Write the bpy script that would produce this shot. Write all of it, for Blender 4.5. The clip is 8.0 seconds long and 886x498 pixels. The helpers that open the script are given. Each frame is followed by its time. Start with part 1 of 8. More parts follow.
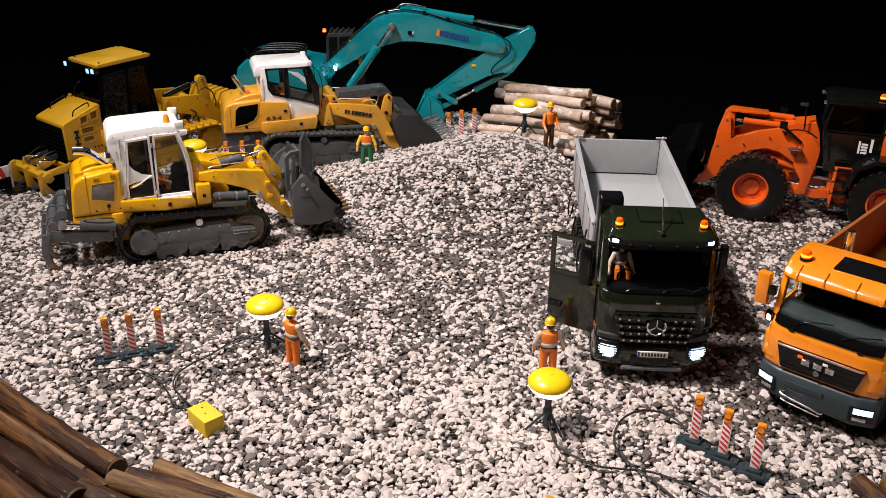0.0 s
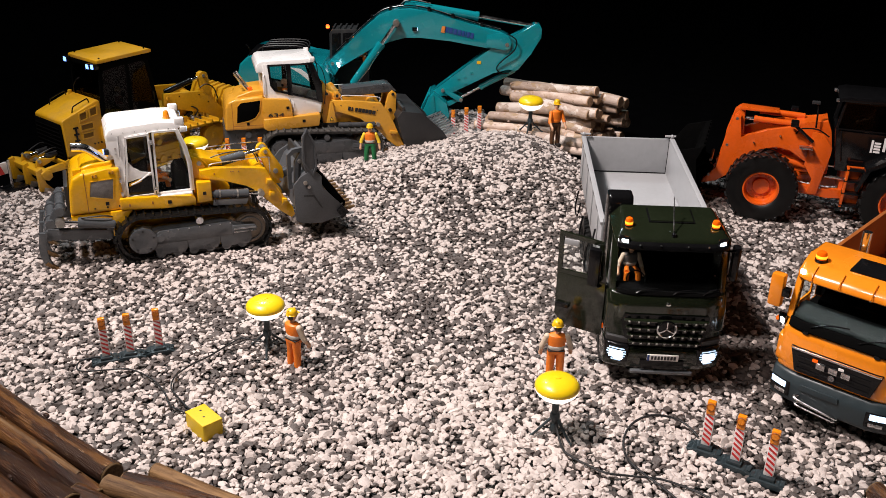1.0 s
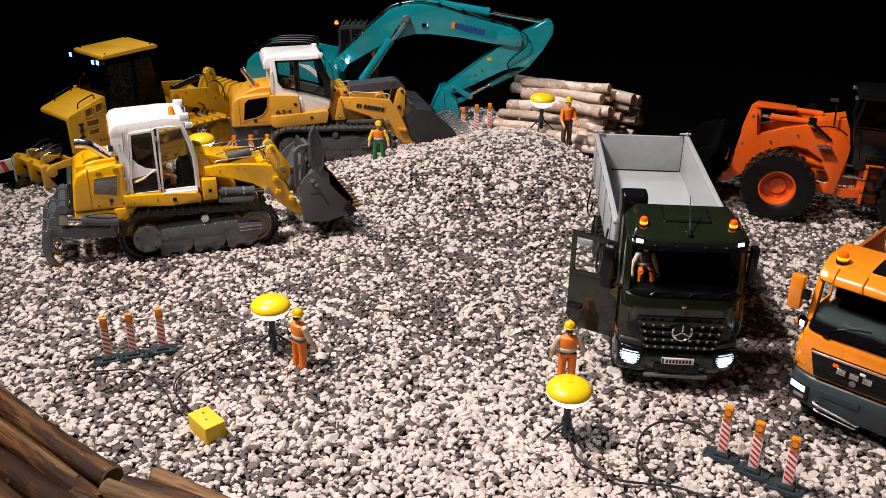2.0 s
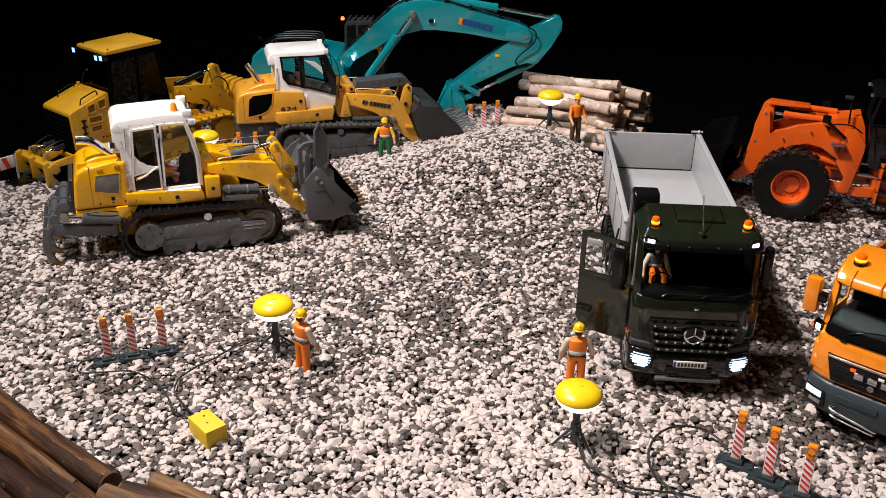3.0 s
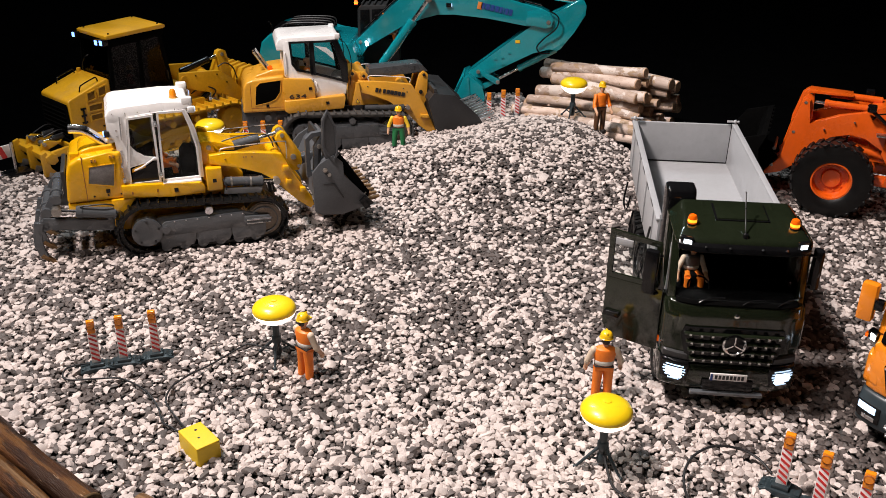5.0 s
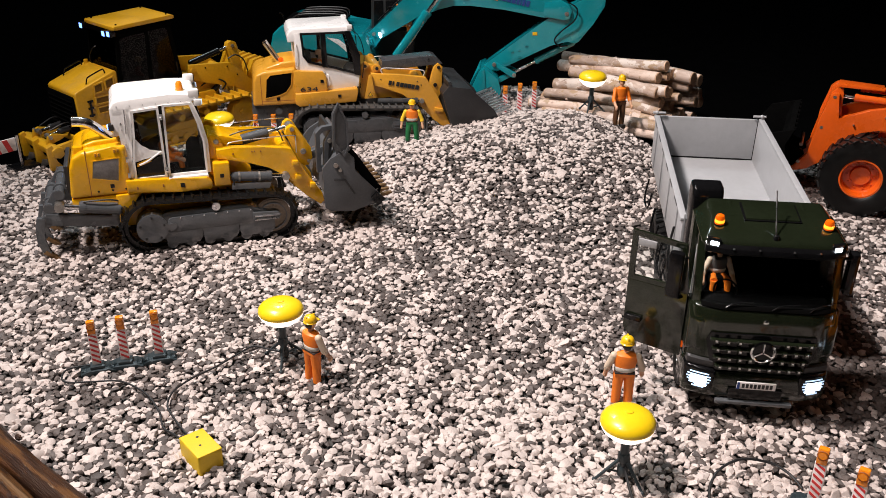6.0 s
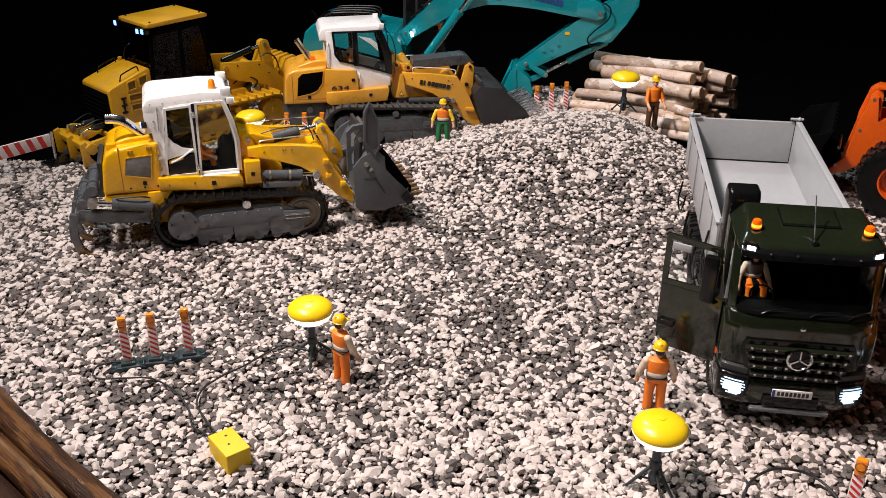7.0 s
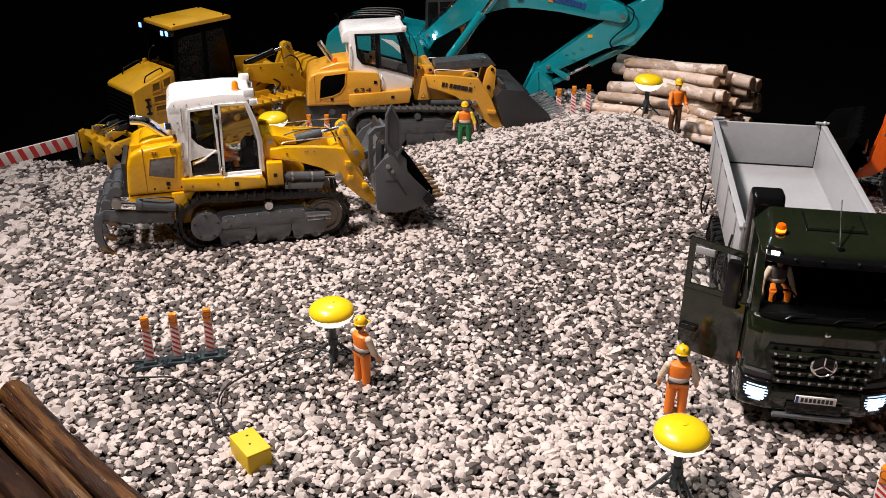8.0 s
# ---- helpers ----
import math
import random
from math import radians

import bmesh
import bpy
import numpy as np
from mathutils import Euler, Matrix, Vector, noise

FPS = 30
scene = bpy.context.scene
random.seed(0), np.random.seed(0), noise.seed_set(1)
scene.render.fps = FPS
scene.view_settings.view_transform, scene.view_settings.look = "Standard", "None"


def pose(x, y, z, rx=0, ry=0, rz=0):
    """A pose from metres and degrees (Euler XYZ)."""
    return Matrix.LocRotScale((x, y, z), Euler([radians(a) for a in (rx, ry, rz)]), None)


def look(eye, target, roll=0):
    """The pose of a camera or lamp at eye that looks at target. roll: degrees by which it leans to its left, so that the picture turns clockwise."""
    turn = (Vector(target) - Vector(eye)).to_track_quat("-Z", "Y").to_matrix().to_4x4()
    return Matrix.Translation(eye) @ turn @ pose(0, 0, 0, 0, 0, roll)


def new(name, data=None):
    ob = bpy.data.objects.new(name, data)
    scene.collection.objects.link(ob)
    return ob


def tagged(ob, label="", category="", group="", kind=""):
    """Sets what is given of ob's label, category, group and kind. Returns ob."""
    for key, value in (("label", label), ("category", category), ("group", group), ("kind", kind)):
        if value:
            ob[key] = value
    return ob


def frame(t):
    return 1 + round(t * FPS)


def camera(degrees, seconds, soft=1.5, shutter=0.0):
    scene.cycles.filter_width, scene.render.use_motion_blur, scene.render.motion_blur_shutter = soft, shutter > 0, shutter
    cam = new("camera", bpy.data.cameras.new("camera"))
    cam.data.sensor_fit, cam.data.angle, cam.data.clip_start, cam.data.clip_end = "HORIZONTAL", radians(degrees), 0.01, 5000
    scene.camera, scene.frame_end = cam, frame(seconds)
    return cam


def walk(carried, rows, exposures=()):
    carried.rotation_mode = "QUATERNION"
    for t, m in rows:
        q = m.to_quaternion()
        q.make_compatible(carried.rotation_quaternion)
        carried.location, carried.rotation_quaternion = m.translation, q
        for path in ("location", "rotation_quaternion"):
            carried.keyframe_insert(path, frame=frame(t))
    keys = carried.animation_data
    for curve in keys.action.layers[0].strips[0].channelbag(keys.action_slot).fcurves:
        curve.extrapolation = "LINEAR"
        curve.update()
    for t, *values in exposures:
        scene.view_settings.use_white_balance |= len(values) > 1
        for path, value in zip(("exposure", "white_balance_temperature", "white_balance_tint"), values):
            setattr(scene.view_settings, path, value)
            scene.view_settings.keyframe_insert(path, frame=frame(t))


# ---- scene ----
cam = camera(52.5, 8.0, soft=0.80)
ROWS = [
    (0, (-0.0016, -0.1483, 0.7136), (-0.0007, 0.7642, 0.3045), 0.78),
    (0.5, (-0.0033, -0.1331, 0.7075), (-0.0030, 0.7791, 0.2978), 0.84),
    (1, (-0.0039, -0.1193, 0.7022), (-0.0066, 0.7926, 0.2918), 0.89),
    (1.5, (-0.0038, -0.1051, 0.6956), (-0.0121, 0.8066, 0.2849), 0.87),
    (3, (-0.0039, -0.0640, 0.6818), (-0.0245, 0.8459, 0.2674), 0.82),
    (3.5, (-0.0035, -0.0487, 0.6763), (-0.0284, 0.8605, 0.2606), 0.77),
    (4, (-0.0028, -0.0206, 0.6680), (-0.0325, 0.8870, 0.2491), 0.71),
    (4.5, (-0.0022, 0.0047, 0.6589), (-0.0373, 0.9111, 0.2379), 0.66),
    (6, (-0.0034, 0.0801, 0.6350), (-0.0598, 0.9812, 0.2051), 0.49),
    (6.5, (-0.0068, 0.0871, 0.6340), (-0.0768, 0.9864, 0.2025), 0.44),
    (7, (-0.0082, 0.0884, 0.6337), (-0.0949, 0.9865, 0.2026), 0.36),
    (7.5, (-0.0094, 0.0892, 0.6329), (-0.1104, 0.9867, 0.2035), 0.27),
    (8, (-0.0099, 0.0882, 0.6335), (-0.1188, 0.9850, 0.2048), 0.18),
]
walk(cam, [(t, look(eye, target, roll)) for t, eye, target, roll in ROWS])

# ---- world and lights ----
world = bpy.data.worlds.new("world")
scene.world = world
world.use_nodes = True
world.node_tree.nodes["Background"].inputs["Color"].default_value = (1.0, 0.9, 0.8, 1)
world.node_tree.nodes["Background"].inputs["Strength"].default_value = 0.02


def area_lamp(name, eye, target, size, watts, colour):
    data = bpy.data.lights.new(name, "AREA")
    data.shape, data.size, data.energy, data.color = "DISK", size, watts, colour
    ob = new(name, data)
    ob.matrix_world = look(eye, target)
    return ob


def spot_lamp(name, eye, target, watts, colour, degrees, size):
    data = bpy.data.lights.new(name, "SPOT")
    data.energy, data.color, data.spot_size, data.spot_blend, data.shadow_soft_size = watts, colour, math.radians(degrees), 1.0, size
    ob = new(name, data)
    ob.matrix_world = look(eye, target)
    return ob


spot_lamp("hall_spotlight", (-1.25, 0.80, 2.68), (0.36, 1.30, 0.0), 668, (1.0, 0.895, 0.862), 66, 0.14)
# added fill from the front left, no such lamp is seen
area_lamp("fill_lamp", (-0.95, -0.10, 2.20), (0.10, 1.30, 0.0), 0.40, 19, (1.0, 0.900, 0.865))
# added cool fill from behind, to brighten the boom and edges
area_lamp("fill_lamp", (-0.9, 2.9, 2.55), (0.0, 1.8, 0.0), 0.5, 28, (0.80, 0.93, 1.0))
scene.view_settings.exposure = -0.18

# ---- materials ----
def material(name, colour, rough=0.5, metal=0.0, grain=0.06, scale=60.0, bump=0.0, bump_scale=400.0, dirt=0.0, dirt_colour=(0.25, 0.22, 0.18), emit=0.0, coat=0.0, spread=0.0, alpha=1.0, spec=0.5, rvar=0.09):
    """Paint, plastic, metal or stone: a base colour with fine grain, larger cloudy wear and relief."""
    m = bpy.data.materials.new(name)
    m.use_nodes = True
    nt = m.node_tree
    n, l = nt.nodes, nt.links
    b = n["Principled BSDF"]
    tc = n.new("ShaderNodeTexCoord")
    fine = n.new("ShaderNodeTexNoise")
    fine.inputs["Scale"].default_value, fine.inputs["Detail"].default_value = scale * 8, 4
    broad = n.new("ShaderNodeTexNoise")
    broad.inputs["Scale"].default_value, broad.inputs["Detail"].default_value = scale, 5
    l.new(tc.outputs["Object"], fine.inputs["Vector"])
    l.new(tc.outputs["Object"], broad.inputs["Vector"])
    val = n.new("ShaderNodeMath")
    val.operation = "ADD"
    l.new(fine.outputs["Fac"], val.inputs[0])
    l.new(broad.outputs["Fac"], val.inputs[1])
    rng = n.new("ShaderNodeMapRange")
    rng.inputs["From Min"].default_value, rng.inputs["From Max"].default_value = 0.6, 1.4
    rng.inputs["To Min"].default_value, rng.inputs["To Max"].default_value = 1 - grain * 1.5, 1 + grain * 1.5
    l.new(val.outputs[0], rng.inputs["Value"])
    hsv = n.new("ShaderNodeHueSaturation")
    hsv.inputs["Color"].default_value = (*colour, 1)
    last = rng.outputs["Result"]
    if spread:
        geo = n.new("ShaderNodeNewGeometry")
        r2 = n.new("ShaderNodeMapRange")
        r2.inputs["To Min"].default_value, r2.inputs["To Max"].default_value = 1 - spread, 1 + spread
        l.new(geo.outputs["Random Per Island"], r2.inputs["Value"])
        mul = n.new("ShaderNodeMath")
        mul.operation = "MULTIPLY"
        l.new(r2.outputs["Result"], mul.inputs[0])
        l.new(last, mul.inputs[1])
        last = mul.outputs[0]
    l.new(last, hsv.inputs["Value"])
    out = hsv.outputs["Color"]
    if dirt:
        mix = n.new("ShaderNodeMix")
        mix.data_type = "RGBA"
        d = n.new("ShaderNodeTexNoise")
        d.inputs["Scale"].default_value, d.inputs["Detail"].default_value, d.inputs["Roughness"].default_value = scale * 0.6, 8, 0.7
        l.new(tc.outputs["Object"], d.inputs["Vector"])
        dr = n.new("ShaderNodeMapRange")
        dr.inputs["From Min"].default_value, dr.inputs["From Max"].default_value, dr.inputs["To Max"].default_value = 0.5, 0.75, dirt
        l.new(d.outputs["Fac"], dr.inputs["Value"])
        l.new(dr.outputs["Result"], mix.inputs[0])
        l.new(out, mix.inputs[6])
        mix.inputs[7].default_value = (*dirt_colour, 1)
        out = mix.outputs[2]
    l.new(out, b.inputs["Base Color"])
    rr = n.new("ShaderNodeMapRange")
    rr.inputs["From Min"].default_value, rr.inputs["From Max"].default_value = 0.3, 0.7
    rr.inputs["To Min"].default_value, rr.inputs["To Max"].default_value = max(rough - rvar, 0.02), min(rough + rvar, 1)
    l.new(broad.outputs["Fac"], rr.inputs["Value"])
    l.new(rr.outputs["Result"], b.inputs["Roughness"])
    b.inputs["Metallic"].default_value = metal
    b.inputs["Specular IOR Level"].default_value = 0.0 if rough >= 1.0 else spec
    b.inputs["Coat Weight"].default_value = coat
    b.inputs["Coat Roughness"].default_value = 0.08
    b.inputs["Alpha"].default_value = alpha
    if bump:
        bp = n.new("ShaderNodeBump")
        bp.inputs["Strength"].default_value, bp.inputs["Distance"].default_value = bump, 0.001
        bn = n.new("ShaderNodeTexNoise")
        bn.inputs["Scale"].default_value, bn.inputs["Detail"].default_value = bump_scale, 4
        l.new(tc.outputs["Object"], bn.inputs["Vector"])
        l.new(bn.outputs["Fac"], bp.inputs["Height"])
        l.new(bp.outputs["Normal"], b.inputs["Normal"])
    if emit:
        b.inputs["Emission Color"].default_value = (*colour, 1)
        b.inputs["Emission Strength"].default_value = emit
    return m


def glass(name, colour, rough=0.03):
    m = bpy.data.materials.new(name)
    m.use_nodes = True
    b = m.node_tree.nodes["Principled BSDF"]
    b.inputs["Base Color"].default_value = (*colour, 1)
    b.inputs["Roughness"].default_value = rough
    b.inputs["Transmission Weight"].default_value = 1.0
    b.inputs["IOR"].default_value = 1.2
    return m


M = {
    "stone_white": material("stone_white", (0.538, 0.466, 0.430), 0.62, grain=0.12, scale=120, bump=0.5, bump_scale=500, spread=0.14),
    "stone_grey": material("stone_grey", (0.088, 0.071, 0.064), 0.62, grain=0.2, scale=120, bump=0.6, bump_scale=500, spread=0.32),
    "bed": material("bed", (0.05, 0.048, 0.045), 0.9, grain=0.3, scale=80),
    "cloth_black": material("cloth_black", (0.0012, 0.0012, 0.0013), 1.0, grain=0.2, scale=20, bump=0.3, bump_scale=900),
    "yellow": material("yellow_paint", (0.80, 0.410, 0.003), 0.26, grain=0.05, scale=25, coat=0.4, dirt=0.12),
    "amber_yellow": material("amber_yellow_paint", (0.72, 0.345, 0.03), 0.33, grain=0.05, scale=25, coat=0.3, dirt=0.1),
    "dozer_yellow": material("dozer_yellow_paint", (0.60, 0.318, 0.010), 0.36, grain=0.08, scale=25, coat=0.2, dirt=0.25),
    "white": material("white_paint", (0.88, 0.86, 0.84), 0.3, grain=0.03, scale=20, coat=0.4),
    "teal": material("teal_paint", (0.005, 0.255, 0.300), 0.20, grain=0.06, scale=20, coat=0.9),
    "orange": material("orange_paint", (0.680, 0.0969, 0.0060), 0.30, grain=0.05, scale=22, coat=0.4, dirt=0.08),
    "truck_orange": material("truck_orange_paint", (0.80, 0.24, 0.012), 0.25, grain=0.03, scale=20, coat=0.7),
    "dark_green": material("dark_green_paint", (0.0095, 0.0130, 0.0065), 0.18, grain=0.10, scale=25, coat=0.4, spec=0.5, rvar=0.04),
    "grey": material("grey_paint", (0.054, 0.057, 0.061), 0.30, grain=0.12, scale=40, dirt=0.2, dirt_colour=(0.12, 0.115, 0.11), bump=0.1, coat=0.25),
    "dark_grey": material("dark_grey_paint", (0.023, 0.023, 0.024), 0.40, grain=0.12, scale=40, dirt=0.2, dirt_colour=(0.085, 0.08, 0.075), bump=0.1),
    "silver": material("silver_grey_paint", (0.36, 0.365, 0.375), 0.36, grain=0.05, scale=14, dirt=0.15, dirt_colour=(0.35, 0.34, 0.32)),
    "black": material("black_plastic", (0.005, 0.005, 0.0055), 0.18, grain=0.15, scale=40, spec=0.3, rvar=0.03),
    "rubber": material("black_rubber", (0.0035, 0.0035, 0.0035), 0.42, grain=0.25, scale=60, bump=0.25, dirt=0.1, dirt_colour=(0.02, 0.019, 0.018), spec=0.3),
    "steel": material("bare_steel", (0.70, 0.70, 0.71), 0.3, metal=1.0, grain=0.05, scale=60),
    "worn_steel": material("worn_steel", (0.42, 0.40, 0.37), 0.42, metal=0.9, grain=0.2, scale=60, dirt=0.4, dirt_colour=(0.2, 0.13, 0.08)),
    "idler_steel": material("oily_idler_steel", (0.16, 0.13, 0.10), 0.34, metal=0.8, grain=0.25, scale=50, dirt=0.4, dirt_colour=(0.06, 0.04, 0.025)),
    "brass_steel": material("rusty_steel_tooth", (0.22, 0.13, 0.06), 0.5, metal=0.6, grain=0.2, scale=80),
    "track_black": material("track_black", (0.006, 0.006, 0.006), 0.42, grain=0.25, scale=60, dirt=0.25, dirt_colour=(0.06, 0.05, 0.04)),
    "track_grey": material("track_grey", (0.065, 0.064, 0.062), 0.45, grain=0.2, scale=60, dirt=0.4, dirt_colour=(0.2, 0.19, 0.17)),
    "balloon_yellow": material("balloon_yellow_plastic", (0.86, 0.60, 0.008), 0.36, grain=0.02, scale=30, coat=0.3),
    "lamp_white": material("lamp_white", (1.0, 0.93, 0.84), 0.4, emit=1.6),
    "led": material("led_white", (0.80, 0.90, 1.0), 0.3, emit=9.0),
    "led_soft": material("led_strip", (0.55, 0.75, 1.0), 0.3, emit=1.2),
    "led_blue": material("led_blue", (0.16, 0.32, 1.0), 0.3, emit=4.0),
    "amber": material("amber_plastic", (0.85, 0.26, 0.01), 0.25, grain=0.05, scale=60, coat=0.5),
    "amber_lit": material("amber_lit", (0.80, 0.11, 0.003), 0.12, emit=0.4),
    "amber_core": material("amber_core", (1.0, 0.36, 0.02), 0.2, emit=2.2),
    "red_lit": material("red_lit", (1.0, 0.10, 0.02), 0.25, emit=4.0),
    "stripe_white": material("stripe_white", (0.82, 0.78, 0.76), 0.45, grain=0.03),
    "stripe_red": material("stripe_red", (0.60, 0.03, 0.03), 0.4, grain=0.05),
    "foot_grey": material("foot_dark_plastic", (0.021, 0.032, 0.037), 0.42, grain=0.12, scale=60),
    "box_yellow": material("box_yellow_plastic", (0.72, 0.480, 0.012), 0.50, grain=0.04, scale=40, bump=0.15),
    "cable": material("cable_black", (0.012, 0.012, 0.013), 0.5),
    "helmet": material("helmet_yellow", (0.85, 0.50, 0.01), 0.3, grain=0.04),
    "vest": material("vest_orange", (0.85, 0.20, 0.012), 0.5, grain=0.05),
    "sleeve": material("sleeve_beige", (0.62, 0.50, 0.38), 0.55, grain=0.05),
    "skin": material("figurine_beige", (0.62, 0.36, 0.22), 0.5, grain=0.05),
    "trouser_orange": material("trouser_orange", (0.80, 0.19, 0.012), 0.5, grain=0.05),
    "trouser_green": material("trouser_green", (0.012, 0.16, 0.05), 0.5, grain=0.08),
    "trouser_brown": material("trouser_brown", (0.10, 0.042, 0.016), 0.5, grain=0.08),
    "shirt_yellow": material("shirt_yellow", (0.82, 0.55, 0.03), 0.5, grain=0.05),
    "boot": material("boot_dark", (0.02, 0.016, 0.014), 0.5),
    "stripe_grey": material("stripe_reflective", (0.55, 0.52, 0.46), 0.35, grain=0.05),
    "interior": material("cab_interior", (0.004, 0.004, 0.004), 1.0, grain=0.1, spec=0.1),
    "dash_grey": material("dashboard_grey", (0.011, 0.016, 0.016), 0.75, grain=0.15, scale=40, spec=0.2),
    "seat": material("seat_grey", (0.10, 0.09, 0.085), 0.6, grain=0.1),
    "logo_black": material("logo_black", (0.02, 0.02, 0.02), 0.4),
    "logo_blue": material("logo_blue", (0.02, 0.06, 0.25), 0.35),
    "logo_orange": material("logo_orange", (0.75, 0.25, 0.05), 0.35),
    "chrome": material("chrome", (0.8, 0.8, 0.8), 0.2, metal=1.0, grain=0.02),
    "tipper_brown": material("tipper_orange_brown", (0.34, 0.10, 0.02), 0.45, grain=0.1, scale=20, dirt=0.2),
    # track loader yellow at about a third: recess shade put into the colour
    "screen_brown": material("shaded_yellow_paint", (0.20, 0.105, 0.010), 0.6, grain=0.2, scale=300, bump=0.5, bump_scale=1500),
    "gloss_grey": material("gloss_grey_paint", (0.080, 0.086, 0.092), 0.20, grain=0.10, scale=40, dirt=0.15, dirt_colour=(0.13, 0.125, 0.12), coat=0.5),
    "bucket_grey": material("bucket_grey_paint", (0.075, 0.079, 0.085), 0.42, grain=0.12, scale=40, dirt=0.25, dirt_colour=(0.15, 0.145, 0.14), bump=0.12),
    "track_gloss": material("track_gloss_black", (0.004, 0.004, 0.004), 0.30, grain=0.25, scale=60, spec=0.4),
    "gloss_black": material("gloss_black_paint", (0.004, 0.004, 0.0045), 0.14, grain=0.1, scale=30, coat=0.3, spec=0.5, rvar=0.03),
    "bucket_black": material("matt_black_steel", (0.003, 0.003, 0.003), 1.0, grain=0.2, scale=40, spec=0.15),
    "grille_mesh": material("grille_mesh", (0.17, 0.155, 0.145), 0.6, grain=0.3, scale=200),
    "pane": glass("window_glass", (0.85, 0.9, 0.9)),
    "smoke_pane": glass("smoked_glass", (0.05, 0.05, 0.05)),
    "dark_pane": glass("tinted_glass", (0.25, 0.27, 0.27)),
}


def bark(name, pale, dark, scale, bump, run=(0.7, 4.5), peel=None, streak=1.0, gloss=0.22, fleck=95):
    m = bpy.data.materials.new(name)
    m.use_nodes = True
    n, l = m.node_tree.nodes, m.node_tree.links
    b = n["Principled BSDF"]
    tc = n.new("ShaderNodeTexCoord")
    mp = n.new("ShaderNodeMapping")
    mp.inputs["Scale"].default_value = (scale * run[0], scale * run[1], scale * run[1])
    l.new(tc.outputs["Object"], mp.inputs["Vector"])
    n1 = n.new("ShaderNodeTexNoise")
    n1.inputs["Scale"].default_value, n1.inputs["Detail"].default_value, n1.inputs["Roughness"].default_value = 1.0, 8, 0.7
    l.new(mp.outputs["Vector"], n1.inputs["Vector"])
    ramp = n.new("ShaderNodeValToRGB")
    e = ramp.color_ramp.elements
    e[0].position, e[0].color = 0.36, (*dark, 1)
    e[1].position, e[1].color = 0.60, (*pale, 1)
    l.new(n1.outputs["Fac"], ramp.inputs["Fac"])
    info = n.new("ShaderNodeObjectInfo")
    rng = n.new("ShaderNodeMapRange")
    rng.inputs["To Min"].default_value, rng.inputs["To Max"].default_value = 0.75, 1.2
    l.new(info.outputs["Random"], rng.inputs["Value"])
    hsv = n.new("ShaderNodeHueSaturation")
    l.new(ramp.outputs["Color"], hsv.inputs["Color"])
    l.new(rng.outputs["Result"], hsv.inputs["Value"])
    col = hsv.outputs["Color"]
    if peel:
        # left-over bark in ragged patches, other ones on each log, and small flecks: dark scars on birch, pale on dark
        # sticks
        shift = n.new("ShaderNodeVectorMath")
        longer = n.new("ShaderNodeMapping")
        longer.inputs["Scale"].default_value = (streak, 1, 1)
        l.new(tc.outputs["Object"], longer.inputs["Vector"])
        l.new(longer.outputs["Vector"], shift.inputs[0])
        wide = n.new("ShaderNodeMath")
        wide.operation = "MULTIPLY"
        wide.inputs[1].default_value = 9.0
        l.new(info.outputs["Random"], wide.inputs[0])
        l.new(wide.outputs[0], shift.inputs[1])
        for size, lo, hi, paint, share in ((34, 0.53, 0.56, peel[0], 0.75), (22, 0.55, 0.58, peel[1], 0.85), (fleck, 0.66, 0.69, peel[2], 0.8)):
            pn = n.new("ShaderNodeTexNoise")
            pn.inputs["Scale"].default_value, pn.inputs["Detail"].default_value, pn.inputs["Roughness"].default_value = size, 6, 0.62
            off = n.new("ShaderNodeVectorMath")
            off.inputs[1].default_value = (size * 0.1, 0, 0)
            l.new(shift.outputs[0], off.inputs[0])
            l.new(off.outputs[0], pn.inputs["Vector"])
            mr = n.new("ShaderNodeMapRange")
            mr.inputs["From Min"].default_value, mr.inputs["From Max"].default_value, mr.inputs["To Max"].default_value = lo, hi, share
            l.new(pn.outputs["Fac"], mr.inputs["Value"])
            mix = n.new("ShaderNodeMix")
            mix.data_type = "RGBA"
            l.new(mr.outputs["Result"], mix.inputs[0])
            l.new(col, mix.inputs[6])
            mix.inputs[7].default_value = (*paint, 1)
            col = mix.outputs[2]
    l.new(col, b.inputs["Base Color"])
    b.inputs["Roughness"].default_value = 0.6 if gloss < 0.25 else 0.40
    b.inputs["Specular IOR Level"].default_value = gloss
    bp = n.new("ShaderNodeBump")
    bp.inputs["Strength"].default_value, bp.inputs["Distance"].default_value = bump, 0.003
    l.new(n1.outputs["Fac"], bp.inputs["Height"])
    l.new(bp.outputs["Normal"], b.inputs["Normal"])
    return m


M["birch"] = bark("pale_birch_bark", (0.60, 0.475, 0.40), (0.40, 0.28, 0.21), 26, 0.6, (0.8, 2.0), ((0.37, 0.245, 0.135), (0.68, 0.60, 0.54), (0.13, 0.075, 0.045)))
M["bark_dark"] = bark("dark_stick_bark", (0.080, 0.029, 0.008), (0.008, 0.003, 0.0012), 75, 1.0, (0.13, 2.8), ((0.135, 0.058, 0.015), (0.014, 0.0045, 0.002), (0.34, 0.24, 0.15)), 0.16, 0.3, 230)
M["bark_pale"] = bark("split_stick_wood", (0.22, 0.125, 0.055), (0.075, 0.036, 0.015), 60, 0.6, (0.25, 3.2))
M["cut_pale"] = bark("pale_cut_wood", (0.72, 0.50, 0.34), (0.45, 0.28, 0.17), 60, 0.15)
M["cut_dark"] = bark("brown_cut_wood", (0.17, 0.105, 0.05), (0.07, 0.042, 0.02), 60, 0.2)


